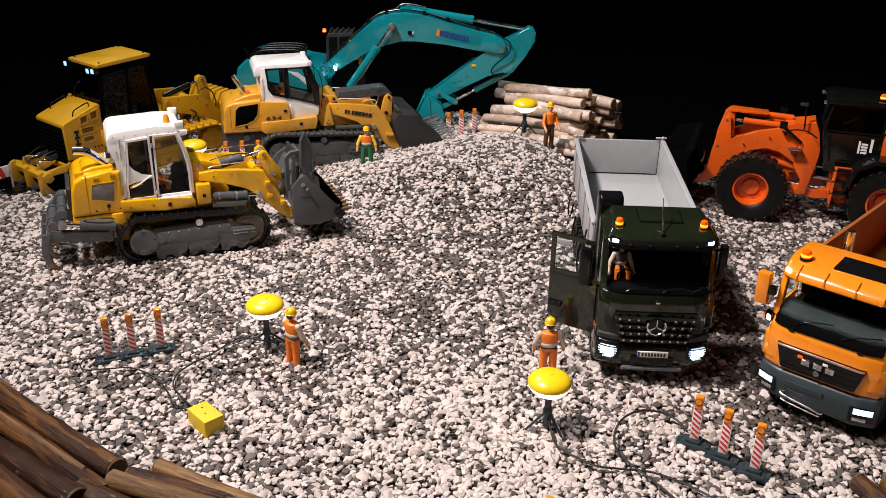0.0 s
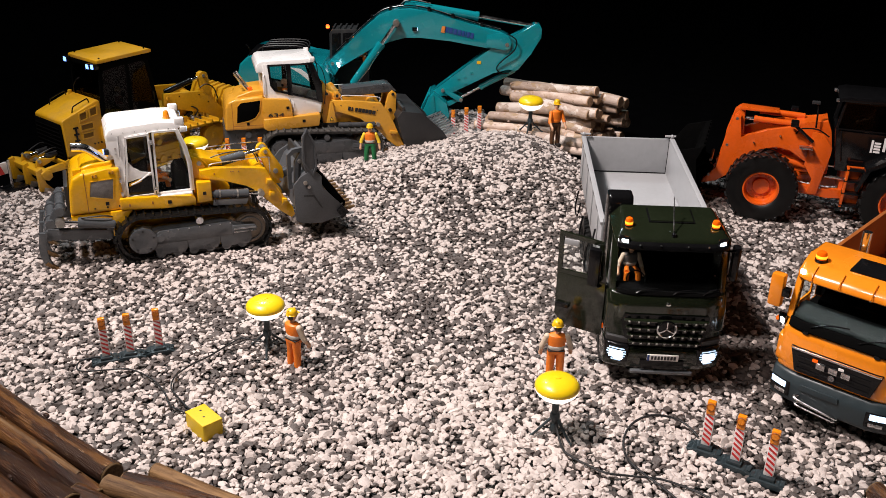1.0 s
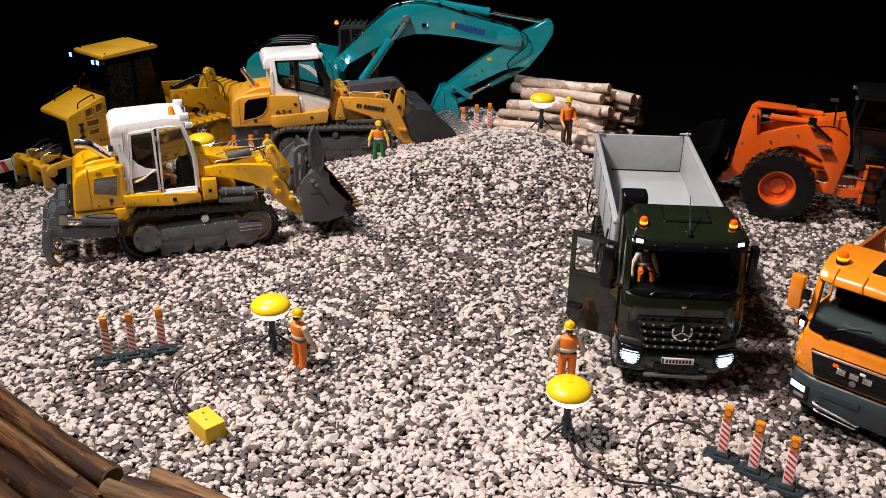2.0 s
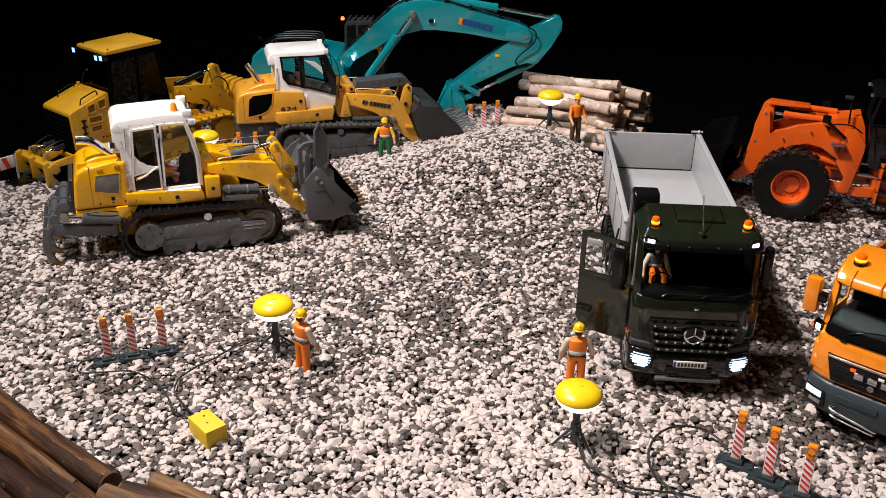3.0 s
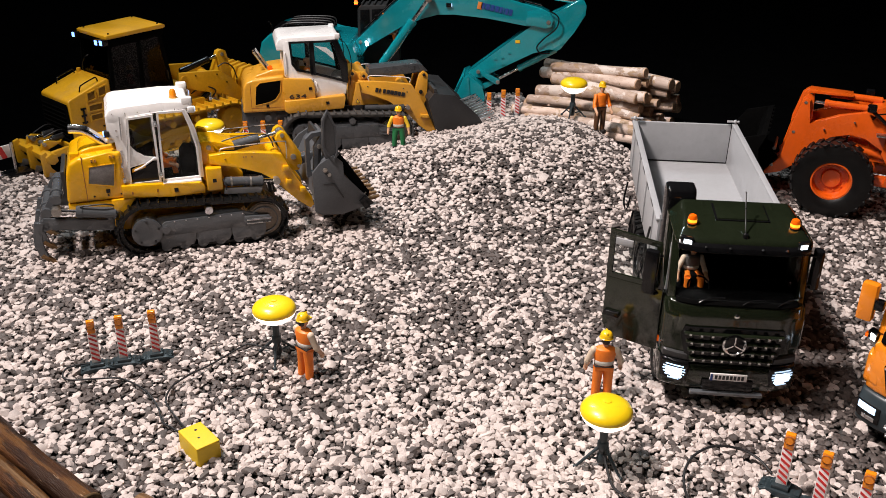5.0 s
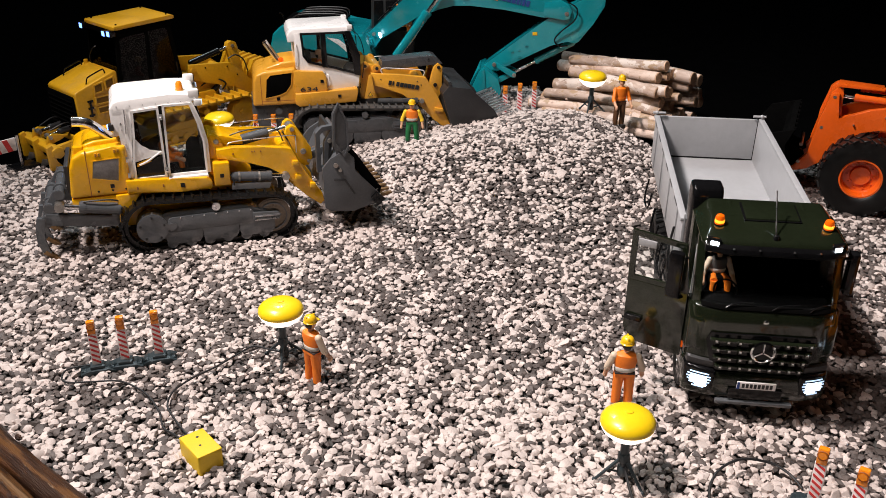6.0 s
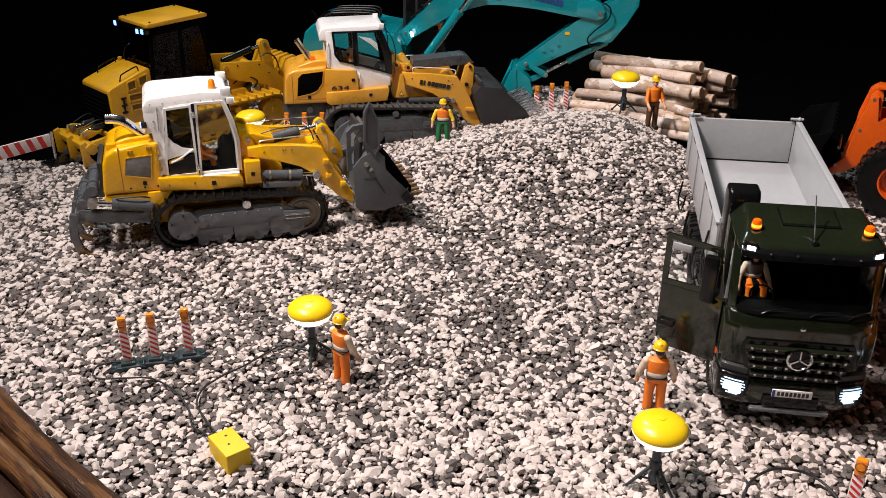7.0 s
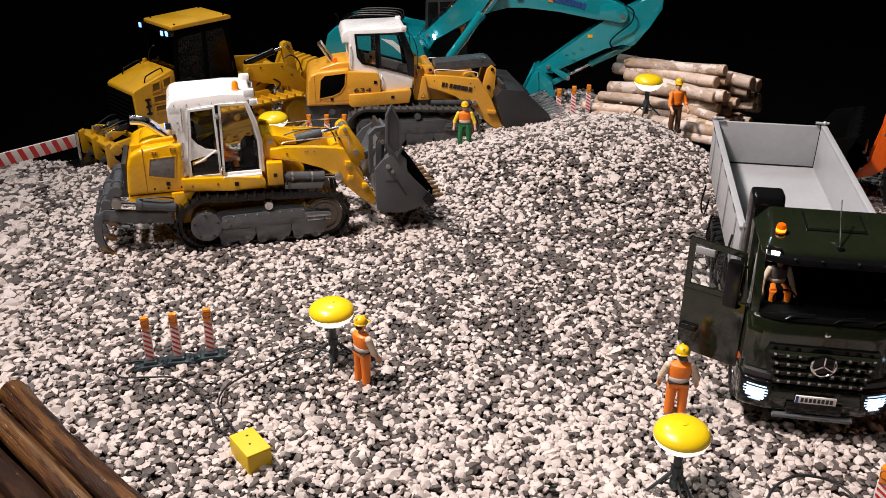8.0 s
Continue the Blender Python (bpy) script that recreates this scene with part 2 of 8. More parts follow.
# ---- mesh helpers ----
def link(name, bm, mats, parent=None, label="", smooth=True):
    me = bpy.data.meshes.new(name)
    bmesh.ops.recalc_face_normals(bm, faces=bm.faces)
    bm.to_mesh(me)
    bm.free()
    for m in mats if isinstance(mats, (list, tuple)) else [mats]:
        me.materials.append(m)
    if smooth:
        me.shade_smooth()
        me.set_sharp_from_angle(angle=radians(38))
    ob = new(name, me)
    if parent:
        ob.parent = parent
    return tagged(ob, label)


def part(name, bm, mat, parent, label=""):
    return link(name, bm, M[mat] if isinstance(mat, str) else [M[k] for k in mat], parent, label)


def thing(name, m, label, category, group=""):
    ob = new(name)
    ob.empty_display_size = 0.02
    ob.matrix_basis = m
    return tagged(ob, label, category, group)


def box(x0, x1, y0, y1, z0, z1, bevel=0.0015, bm=None, m=None, seg=2, mi=0):
    bm = bm or bmesh.new()
    g = bmesh.ops.create_cube(bm, size=1.0)
    vs = g["verts"]
    for v in vs:
        v.co = Vector((x0 + (v.co.x + 0.5) * (x1 - x0), y0 + (v.co.y + 0.5) * (y1 - y0), z0 + (v.co.z + 0.5) * (z1 - z0)))
    fin(bm, vs, bevel, m, seg, mi)
    return bm


def fin(bm, vs, bevel, m=None, seg=2, mi=0):
    fs = {f for v in vs for f in v.link_faces}
    for f in fs:
        f.material_index = mi
    if bevel:
        es = list({e for v in vs for e in v.link_edges})
        r = bmesh.ops.bevel(bm, geom=es, offset=bevel, segments=seg, affect="EDGES", profile=0.6, clamp_overlap=True, material=mi)
        vs = list({v for f in r["faces"] for v in f.verts} | {v for v in vs if v.is_valid})
    if m is not None:
        bmesh.ops.transform(bm, matrix=m, verts=[v for v in vs if v.is_valid])


def slab(pts, y0, y1, bevel=0.0015, bm=None, m=None, mi=0, seg=2):
    """A prism: the outline pts in x and z, from y0 to y1."""
    bm = bm or bmesh.new()
    a = [bm.verts.new((x, y0, z)) for x, z in pts]
    b = [bm.verts.new((x, y1, z)) for x, z in pts]
    k = len(pts)
    bm.faces.new(a)
    bm.faces.new(b[::-1])
    for i in range(k):
        bm.faces.new((a[i], b[i], b[(i + 1) % k], a[(i + 1) % k]))
    fin(bm, a + b, bevel, m, seg, mi)
    return bm


def rod(p0, p1, r, r2=None, n=16, bm=None, bevel=0.0, mi=0):
    """A round bar or cone from p0 to p1."""
    bm = bm or bmesh.new()
    p0, p1 = Vector(p0), Vector(p1)
    d = p1 - p0
    g = bmesh.ops.create_cone(bm, cap_ends=True, segments=n, radius1=r, radius2=r if r2 is None else r2, depth=d.length)
    vs = g["verts"]
    bmesh.ops.transform(bm, matrix=Matrix.Translation((p0 + p1) / 2) @ d.to_track_quat("Z", "Y").to_matrix().to_4x4(), verts=vs)
    if bevel:
        caps = list({e for v in vs for f in v.link_faces if len(f.verts) > 4 for e in f.edges})
        for f in {f for v in vs for f in v.link_faces}:
            f.material_index = mi
        bmesh.ops.bevel(bm, geom=caps, offset=bevel, segments=2, affect="EDGES", clamp_overlap=True, material=mi)
    else:
        for f in {f for v in vs for f in v.link_faces}:
            f.material_index = mi
    return bm


def ball(c, r, bm=None, scale=(1, 1, 1), n=14, mi=0):
    bm = bm or bmesh.new()
    g = bmesh.ops.create_uvsphere(bm, u_segments=n, v_segments=max(6, n // 2 + 2), radius=r)
    for v in g["verts"]:
        v.co = Vector(c) + Vector((v.co.x * scale[0], v.co.y * scale[1], v.co.z * scale[2]))
    for f in {f for v in g["verts"] for f in v.link_faces}:
        f.material_index = mi
    return bm


def lathe(profile, bm=None, n=28, m=None, mi=0, cap=True):
    """A turned body round z from (radius, height) pairs; its ends are closed if cap is set."""
    bm = bm or bmesh.new()
    rings = []
    for r, z in profile:
        rings.append([bm.verts.new((r * math.cos(2 * math.pi * i / n), r * math.sin(2 * math.pi * i / n), z)) for i in range(n)])
    fs = []
    for a, b in zip(rings, rings[1:]):
        for i in range(n):
            fs.append(bm.faces.new((a[i], a[(i + 1) % n], b[(i + 1) % n], b[i])))
    if cap:
        fs.append(bm.faces.new(rings[0][::-1]))
        fs.append(bm.faces.new(rings[-1]))
    for f in fs:
        f.material_index = mi
    if m is not None:
        bmesh.ops.transform(bm, matrix=m, verts=[v for r in rings for v in r])
    return bm


def tube(points, r, bm=None, n=8, mi=0, smooth_steps=6):
    """A bent pipe or cable through points."""
    bm = bm or bmesh.new()
    ps = [Vector(p) for p in points]
    path = []
    for i in range(len(ps) - 1):
        a, b, c, d = ps[max(i - 1, 0)], ps[i], ps[i + 1], ps[min(i + 2, len(ps) - 1)]
        for k in range(smooth_steps):
            t = k / smooth_steps
            path.append(0.5 * ((2 * b) + (c - a) * t + (2 * a - 5 * b + 4 * c - d) * t * t + (3 * b - a - 3 * c + d) * t ** 3))
    path.append(ps[-1])
    rings = []
    side = Vector((0.3, 0.2, 1)).normalized()
    for i, p in enumerate(path):
        d = (path[min(i + 1, len(path) - 1)] - path[max(i - 1, 0)]).normalized()
        u = d.cross(side)
        if u.length < 1e-4:
            u = d.cross(Vector((1, 0, 0)))
        u.normalize()
        w = d.cross(u)
        rings.append([bm.verts.new(p + (u * math.cos(2 * math.pi * j / n) + w * math.sin(2 * math.pi * j / n)) * r) for j in range(n)])
    for a, b in zip(rings, rings[1:]):
        for j in range(n):
            bm.faces.new((a[j], a[(j + 1) % n], b[(j + 1) % n], b[j])).material_index = mi
    bm.faces.new(rings[0]).material_index = mi
    bm.faces.new(rings[-1][::-1]).material_index = mi
    return bm


# ---- ground ----
def height(x, y):
    """The gravel's height: nearly flat, with a heap at the back."""
    wide = 0.30 if x < 0.155 else 0.130
    h = 0.069 * math.exp(-abs((x - 0.155) / wide) ** 2.4 - abs((y - 1.86) / 0.27) ** 2.4)
    h += 0.030 * math.exp(-((x + 0.13) / 0.13) ** 2 - ((y - 1.77) / 0.10) ** 2)
    h += 0.022 * math.exp(-((x - 0.36) / 0.14) ** 2 - ((y - 1.45) / 0.20) ** 2)
    h += 0.005 * (noise.noise((x * 3.1, y * 3.1, 0.3)) + 0.5 * noise.noise((x * 9, y * 9, 4.0)))
    return h


def back_edge(x):
    """Where the gravel ends at the back."""
    wave = 0.03 * noise.noise((x * 7, 1, 1))
    if x < -0.75:
        return 1.73 + wave
    if x > 0.66:
        return 1.87 + wave
    if x < 0.10:
        return 2.42 + wave
    return (2.14 if x < 0.16 else max(1.86, 2.14 - 1.3 * (x - 0.16))) + 0.5 * wave


def front_edge(x):
    return 0.765 - 0.74 * (x + 0.423) if x < -0.36 else 0.735 - 0.44 * (x + 0.344)


def gravel():
    sheet = bmesh.new()
    nx, ny = 110, 100
    def bed(x, y):
        inside = front_edge(x) - 0.02 < y < back_edge(x)
        return sheet.verts.new((x, y, height(x, y) - 0.004 if inside else -0.03))

    grid = [[bed(-1.35 + 2.75 * i / nx, 0.45 + 2.0 * j / ny) for i in range(nx + 1)] for j in range(ny + 1)]
    for j in range(ny):
        for i in range(nx):
            sheet.faces.new((grid[j][i], grid[j][i + 1], grid[j + 1][i + 1], grid[j + 1][i]))
    ground = tagged(link("ground", sheet, M["bed"]), "dark bed under the loose gravel", "ground", kind="structure")
    # stone shapes: angular chips with flat broken faces
    rng = np.random.default_rng(5)
    shapes = []
    for k in range(40):
        tmp = bmesh.new()
        k14 = (np.arange(14) + 0.5) / 14
        turn = np.arange(14) * 2.39996 + rng.uniform(0, 6)
        p = np.stack([np.sqrt(1 - (1 - 2 * k14) ** 2) * np.cos(turn), np.sqrt(1 - (1 - 2 * k14) ** 2) * np.sin(turn), 1 - 2 * k14], axis=1)
        p = p + rng.normal(0, 0.16, (14, 3))
        p = p / np.linalg.norm(p, axis=1)[:, None] * rng.uniform(0.86, 1.12, (14, 1)) * (rng.uniform(1.05, 1.6), rng.uniform(0.9, 1.15), rng.uniform(0.65, 0.95))
        for q in p:
            tmp.verts.new(q)
        hull = bmesh.ops.convex_hull(tmp, **{"input": tmp.verts[:]})
        bmesh.ops.delete(tmp, geom=[v for v in hull["geom_interior"] if isinstance(v, bmesh.types.BMVert)], context="VERTS")
        bmesh.ops.triangulate(tmp, faces=tmp.faces)
        tmp.verts.index_update()
        shapes.append((np.array([v.co[:] for v in tmp.verts]), np.array([[v.index for v in f.verts] for f in tmp.faces])))
        tmp.free()
    step = 0.0062
    verts, faces, mats = [], [], []
    count = base = 0
    y = 0.47
    while y < 2.72:
        x = -1.3
        while x < 1.32:
            grow = 1.0 if abs(x) < 0.16 + 0.52 * y else 1.6
            px, py = x + rng.uniform(-0.5, 0.5) * step, y + rng.uniform(-0.5, 0.5) * step
            x += step * grow
            if py > back_edge(px) or py < front_edge(px):
                continue
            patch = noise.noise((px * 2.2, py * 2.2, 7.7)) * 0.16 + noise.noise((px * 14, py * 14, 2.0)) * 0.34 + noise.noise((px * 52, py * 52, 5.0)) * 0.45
            # more dark stones; right of the green truck they also stand for its shade
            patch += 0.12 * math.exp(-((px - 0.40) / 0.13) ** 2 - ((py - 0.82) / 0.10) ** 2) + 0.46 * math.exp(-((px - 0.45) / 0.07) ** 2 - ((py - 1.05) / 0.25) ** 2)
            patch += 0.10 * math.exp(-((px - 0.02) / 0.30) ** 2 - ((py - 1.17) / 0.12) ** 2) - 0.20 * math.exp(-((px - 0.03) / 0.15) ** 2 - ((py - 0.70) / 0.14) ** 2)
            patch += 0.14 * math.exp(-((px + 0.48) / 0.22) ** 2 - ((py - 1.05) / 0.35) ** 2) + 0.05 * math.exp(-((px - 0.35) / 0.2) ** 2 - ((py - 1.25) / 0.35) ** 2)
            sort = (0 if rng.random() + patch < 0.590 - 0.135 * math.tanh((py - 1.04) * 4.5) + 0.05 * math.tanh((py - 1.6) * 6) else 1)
            r = (0.0044, 0.0041)[sort] * rng.lognormal(0, 0.25) * grow
            a = rng.normal(size=(3, 3))
            q, _ = np.linalg.qr(a)
            corners, tris = shapes[rng.integers(40)]
            s = corners @ q * r
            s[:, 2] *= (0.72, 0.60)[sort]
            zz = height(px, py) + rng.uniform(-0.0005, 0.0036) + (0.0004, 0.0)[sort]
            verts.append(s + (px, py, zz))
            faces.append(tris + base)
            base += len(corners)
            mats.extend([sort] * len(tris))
            count += 1
        y += step
    v = np.concatenate(verts).astype(np.float32)
    f = np.concatenate(faces).astype(np.int32)
    me = bpy.data.meshes.new("gravel")
    me.vertices.add(len(v))
    me.vertices.foreach_set("co", v.ravel())
    me.loops.add(f.size)
    me.loops.foreach_set("vertex_index", f.ravel())
    me.polygons.add(len(f))
    me.polygons.foreach_set("loop_start", np.arange(0, f.size, 3, dtype=np.int32))
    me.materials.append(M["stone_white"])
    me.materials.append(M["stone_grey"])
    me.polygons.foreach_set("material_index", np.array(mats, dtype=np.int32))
    me.update(calc_edges=True)
    me.shade_smooth()
    me.set_sharp_from_angle(angle=radians(36))
    me.validate()
    tagged(new("gravel", me), "loose white and dark grey angular gravel", "gravel", kind="stuff")


gravel()

# the hall: a black cloth under and behind the display, dark walls and ceiling all round
floor = tagged(link("floor", box(-4, 4, -2.5, 4.6, -0.06, -0.012, 0), M["cloth_black"]), "black cloth under the gravel display", "floor", kind="structure")
for nm, b in (("wall_north", (-4, 4, 4.6, 4.7, -0.06, 2.9)), ("wall_south", (-4, 4, -2.6, -2.5, -0.06, 2.9)), ("wall_west", (-4.1, -4, -2.6, 4.7, -0.06, 2.9)), ("wall_east", (4, 4.1, -2.6, 4.7, -0.06, 2.9))):
    tagged(link(nm, box(*b, 0), M["cloth_black"]), "black cloth hanging round the display", "wall", kind="structure")
tagged(link("ceiling", box(-4.1, 4.1, -2.6, 4.7, 2.9, 3.0, 0), M["cloth_black"]), "dark hall ceiling", "ceiling", kind="structure")

# ---- small things on the gravel ----
def stand(x, y, sink=0.002):
    return height(x, y) + 0.003 - sink


def figurine(m, label, colours, arms=((0.25, 0.1), (0.25, 0.1)), legs=0.0, sit=False, helmet="helmet", group="toy workers", band="stripe_grey"):
    """A toy worker, one mesh, 92 mm tall, facing -y. colours: vest, sleeve, trousers."""
    bm = bmesh.new()
    names = [helmet, "skin", colours[0], colours[1], colours[2], "boot", band, "boot"]
    hip = 0.043
    for s, spread in ((-1, legs), (1, legs)):
        if sit:
            rod((s * 0.006, 0, 0.043), (s * 0.010, -0.023, 0.044), 0.0062, 0.0052, 10, bm, mi=4)
            rod((s * 0.010, -0.023, 0.045), (s * 0.011, -0.026, 0.020), 0.0050, 0.0042, 10, bm, mi=4)
            box(s * 0.011 - 0.004, s * 0.011 + 0.004, -0.036, -0.022, 0.014, 0.020, 0.0015, bm, mi=5)
        else:
            rod((s * 0.0058, 0, hip + 0.002), (s * (0.0066 + spread), 0.0, 0.024), 0.0066, 0.0054, 12, bm, mi=4)
            rod((s * (0.0066 + spread), 0, 0.025), (s * (0.0072 + spread), 0.001, 0.006), 0.0055, 0.0050, 12, bm, mi=4)
            box(s * (0.0072 + spread) - 0.0045, s * (0.0072 + spread) + 0.0045, -0.010, 0.005, 0, 0.007, 0.002, bm, mi=5)
    box(-0.0112, 0.0112, -0.0066, 0.0066, hip - 0.002, hip + 0.006, 0.003, bm, mi=4)
    # chest, narrower at the waist
    prof = [(0.0106, hip + 0.004), (0.0116, hip + 0.012), (0.0136, hip + 0.022), (0.0122, hip + 0.027), (0.006, hip + 0.030)]
    v0 = set(bm.verts)
    lathe(prof, bm, 18, mi=2)
    for v in bm.verts:
        if v not in v0:
            v.co.y *= 0.62
    v0 = set(bm.verts)
    lathe([(0.0110, hip + 0.0065), (0.0118, hip + 0.0085), (0.0120, hip + 0.0110), (0.0113, hip + 0.0120)], bm, 18, mi=6)
    for v in bm.verts:
        if v not in v0:
            v.co.y *= 0.66
    # belt
    box(-0.0114, 0.0114, -0.0070, 0.0070, hip + 0.0042, hip + 0.0058, 0.0006, bm, mi=5)
    for s, (fwd, out) in ((-1, arms[0]), (1, arms[1])):
        sh = Vector((s * 0.0132, 0, hip + 0.0245))
        el = sh + Vector((s * (0.002 + 0.012 * out), -0.010 * fwd, -0.015))
        ha = el + Vector((s * 0.004 * out, -0.016 * fwd - 0.002, -0.0135 + 0.006 * fwd))
        ball(sh, 0.0046, bm, mi=3, n=10)
        rod(sh, el, 0.0044, 0.0038, 10, bm, mi=3)
        ball(el, 0.0038, bm, mi=3, n=8)
        rod(el, el.lerp(ha, 0.35), 0.0040, 0.0039, 10, bm, mi=3)
        rod(el.lerp(ha, 0.3), ha, 0.0030, 0.0026, 10, bm, mi=1)
        ball(ha + (ha - el).normalized() * 0.003, 0.0036, bm, (0.8, 0.9, 1.2), 8, mi=1)
    rod((0, 0, hip + 0.028), (0, -0.0005, hip + 0.034), 0.0034, 0.0034, 10, bm, mi=1)
    ball((0, -0.0012, hip + 0.0385), 0.0060, bm, (0.88, 0.98, 1.12), 14, mi=1)
    ball((0, 0.0026, hip + 0.0380), 0.0054, bm, (0.92, 0.75, 0.92), 12, mi=7)
    lathe([(0.0082, hip + 0.0414), (0.0082, hip + 0.0420), (0.0074, hip + 0.0426), (0.0072, hip + 0.0460), (0.0054, hip + 0.0490), (0.0018, hip + 0.0504)], bm, 18, mi=0)
    box(-0.0050, 0.0050, -0.0106, -0.0050, hip + 0.0414, hip + 0.0424, 0.0005, bm, mi=0)
    box(-0.0012, 0.0012, -0.0066, 0.0066, hip + 0.0440, hip + 0.0500, 0.0010, bm, mi=0)
    ob = link("figurine", bm, [M[k] for k in names], None)
    ob.matrix_basis = m
    return tagged(ob, label, "figurine", group)


def warning_beacon(m, label):
    e = thing("warning_beacon", m, label, "warning beacon", "warning beacons")
    bm = slab([(-0.021, 0), (0.021, 0), (0.021, 0.004), (0.013, 0.0075), (-0.013, 0.0075), (-0.021, 0.004)], -0.011, 0.011, 0.001)
    box(-0.0085, 0.0085, -0.0075, 0.0075, 0.006, 0.0115, 0.001, bm)
    for s in (-1, 1):
        box(s * 0.0165 - 0.003, s * 0.0165 + 0.003, -0.006, 0.006, 0.004, 0.0068, 0.0006, bm)
    part("foot", bm, "foot_grey", e, "dark plastic foot plate")
    panel = part("panel", box(-0.0056, 0.0056, -0.0018, 0.0018, 0.010, 0.056, 0.0005), "stripe_white", e, "white board")
    for k in range(6):
        z = 0.0125 + 0.0072 * k
        z1 = min(z + 0.0105, 0.0555)
        bm = bmesh.new()
        a = [(-0.0047, z + 0.0062), (-0.0047, min(z + 0.0092, 0.0555)), (0.0047, min(z + 0.0030, 0.0555)), (0.0047, z)]
        for ys in (-1, 1):
            fr = [bm.verts.new((x, ys * 0.0023, zz)) for x, zz in a]
            bk = [bm.verts.new((x, ys * 0.0016, zz)) for x, zz in a]
            bm.faces.new(fr)
            for i in range(4):
                bm.faces.new((fr[i], bk[i], bk[(i + 1) % 4], fr[(i + 1) % 4]))
        part("stripe", bm, "stripe_red", panel)
    lamp = part("lamp", box(-0.0050, 0.0050, -0.0034, 0.0034, 0.0555, 0.0735, 0.0018), "amber", e, "amber plastic flashing lamp")
    bm = rod((0, -0.0046, 0.0665), (0, 0.0046, 0.0665), 0.0047, n=16, bevel=0.0008)
    part("lens", bm, "amber", lamp)
    part("lens_rim", lathe([(0.0047, 0), (0.0052, 0.0004), (0.0052, 0.0086), (0.0047, 0.0090)], n=18, m=Matrix.Translation((0, 0.0045, 0.0665)) @ Matrix.Rotation(radians(90), 4, "X"), cap=False), "tipper_brown", lamp)
    return e


def balloon_light(m, label, turn=0.0):
    e = thing("balloon_light", m, label, "work light", "balloon work lights")
    env = part("envelope", lathe([(0.0282, 0.0735), (0.0288, 0.0755), (0.0284, 0.0785), (0.0262, 0.0822), (0.0215, 0.0858), (0.014, 0.0882), (0.005, 0.0890), (0.002, 0.0891)], n=40), "balloon_yellow", e, "glossy yellow upper shell")
    part("vent", lathe([(0.0045, 0.0888), (0.0045, 0.0897), (0.003, 0.0900)], n=16), "balloon_yellow", env)
    part("diffuser", lathe([(0.0055, 0.0560), (0.0120, 0.0575), (0.0200, 0.0620), (0.0258, 0.0676), (0.0284, 0.0732)], n=40), "lamp_white", e, "glowing white lower shell")
    part("mast", rod((0, 0, 0.012), (0, 0, 0.057), 0.0042, 0.0048, 14, bevel=0.0006), "foot_grey", e)
    part("collar", lathe([(0.0058, 0.026), (0.0066, 0.028), (0.0066, 0.033), (0.0056, 0.036)], n=14), "foot_grey", e)
    part("hub", lathe([(0.0052, 0.008), (0.0060, 0.010), (0.0060, 0.018), (0.005, 0.020)], n=14), "foot_grey", e)
    for k in range(3):
        a = turn + k * 2 * math.pi / 3
        c, s = math.cos(a), math.sin(a)
        bm = rod((0.004 * c, 0.004 * s, 0.029), (0.030 * c, 0.030 * s, 0.003), 0.0020, 0.0016, 8)
        rod((0.004 * c, 0.004 * s, 0.012), (0.017 * c, 0.017 * s, 0.016), 0.0013, 0.0013, 6, bm)
        ball((0.030 * c, 0.030 * s, 0.003), 0.0028, bm, n=8)
        part("leg", bm, "foot_grey", e)
    return e


ORANGE_SUIT = ("vest", "sleeve", "trouser_orange")
lab = "toy worker in orange suit and yellow helmet"
figurine(pose(-0.222, 1.012, stand(-0.222, 1.012, 0.006), 0, 0, 140) @ Matrix.Scale(1.06, 4), lab + " beside a work light", ORANGE_SUIT, ((0.3, 0.2), (0.75, 0.3)))
figurine(pose(0.156, 0.990, stand(0.156, 0.990, 0.006), 0, 0, 178) @ Matrix.Scale(1.05, 4), lab + " standing on gravel", ORANGE_SUIT, ((0.3, 0.35), (0.2, 0.3)))
figurine(pose(-0.180, 1.850, stand(-0.180, 1.85, 0.004), 0, 0, 4), "toy worker in yellow shirt, orange vest and green trousers", ("vest", "shirt_yellow", "trouser_green"), ((0.1, 0.4), (0.1, 0.4)), 0.002)
figurine(pose(0.259, 1.998, 0.030, 0, 0, 20) @ Matrix.Diagonal((1.06, 1.1, 1.27, 1)), "toy worker in orange shirt and brown trousers on the gravel heap", ("vest", "vest", "trouser_brown"), ((0.9, 0.4), (0.5, 0.15)), 0.0005, band="vest")

lb = "red and white warning beacon, amber lamp,"
for x, y, r in ((-0.496, 1.008, 24), (-0.465, 1.022, 18), (-0.428, 1.040, 20)):
    warning_beacon(pose(x, y, stand(x, y), 0, 0, r), lb + " beside a cable")
for x, y, r in ((0.329, 0.818, -28), (0.359, 0.791, -32), (0.391, 0.763, -30)):
    warning_beacon(pose(x, y, stand(x, y), 0, 0, r) @ Matrix.Scale(1.05, 4), lb + " near the trucks")
warning_beacon(pose(0.118, 0.628, stand(0.118, 0.628), 0, 0, -20), lb + " at the front edge")
for x, y, z, r in ((0.010, 2.06, 0.026, 0), (0.043, 2.075, 0.029, 0), (0.078, 2.14, 0.016, 5)):
    warning_beacon(pose(x, y, z, 0, 0, r) @ Matrix.Scale(1.02, 4), lb + " behind the gravel heap")
for x, y, r in ((-0.511, 1.868, 0), (-0.474, 1.872, 0), (-0.437, 1.876, 0)):
    warning_beacon(pose(x, y, stand(x, y), 0, 0, r) @ Matrix.Scale(1.04, 4), lb + " beside the crawler loaders")

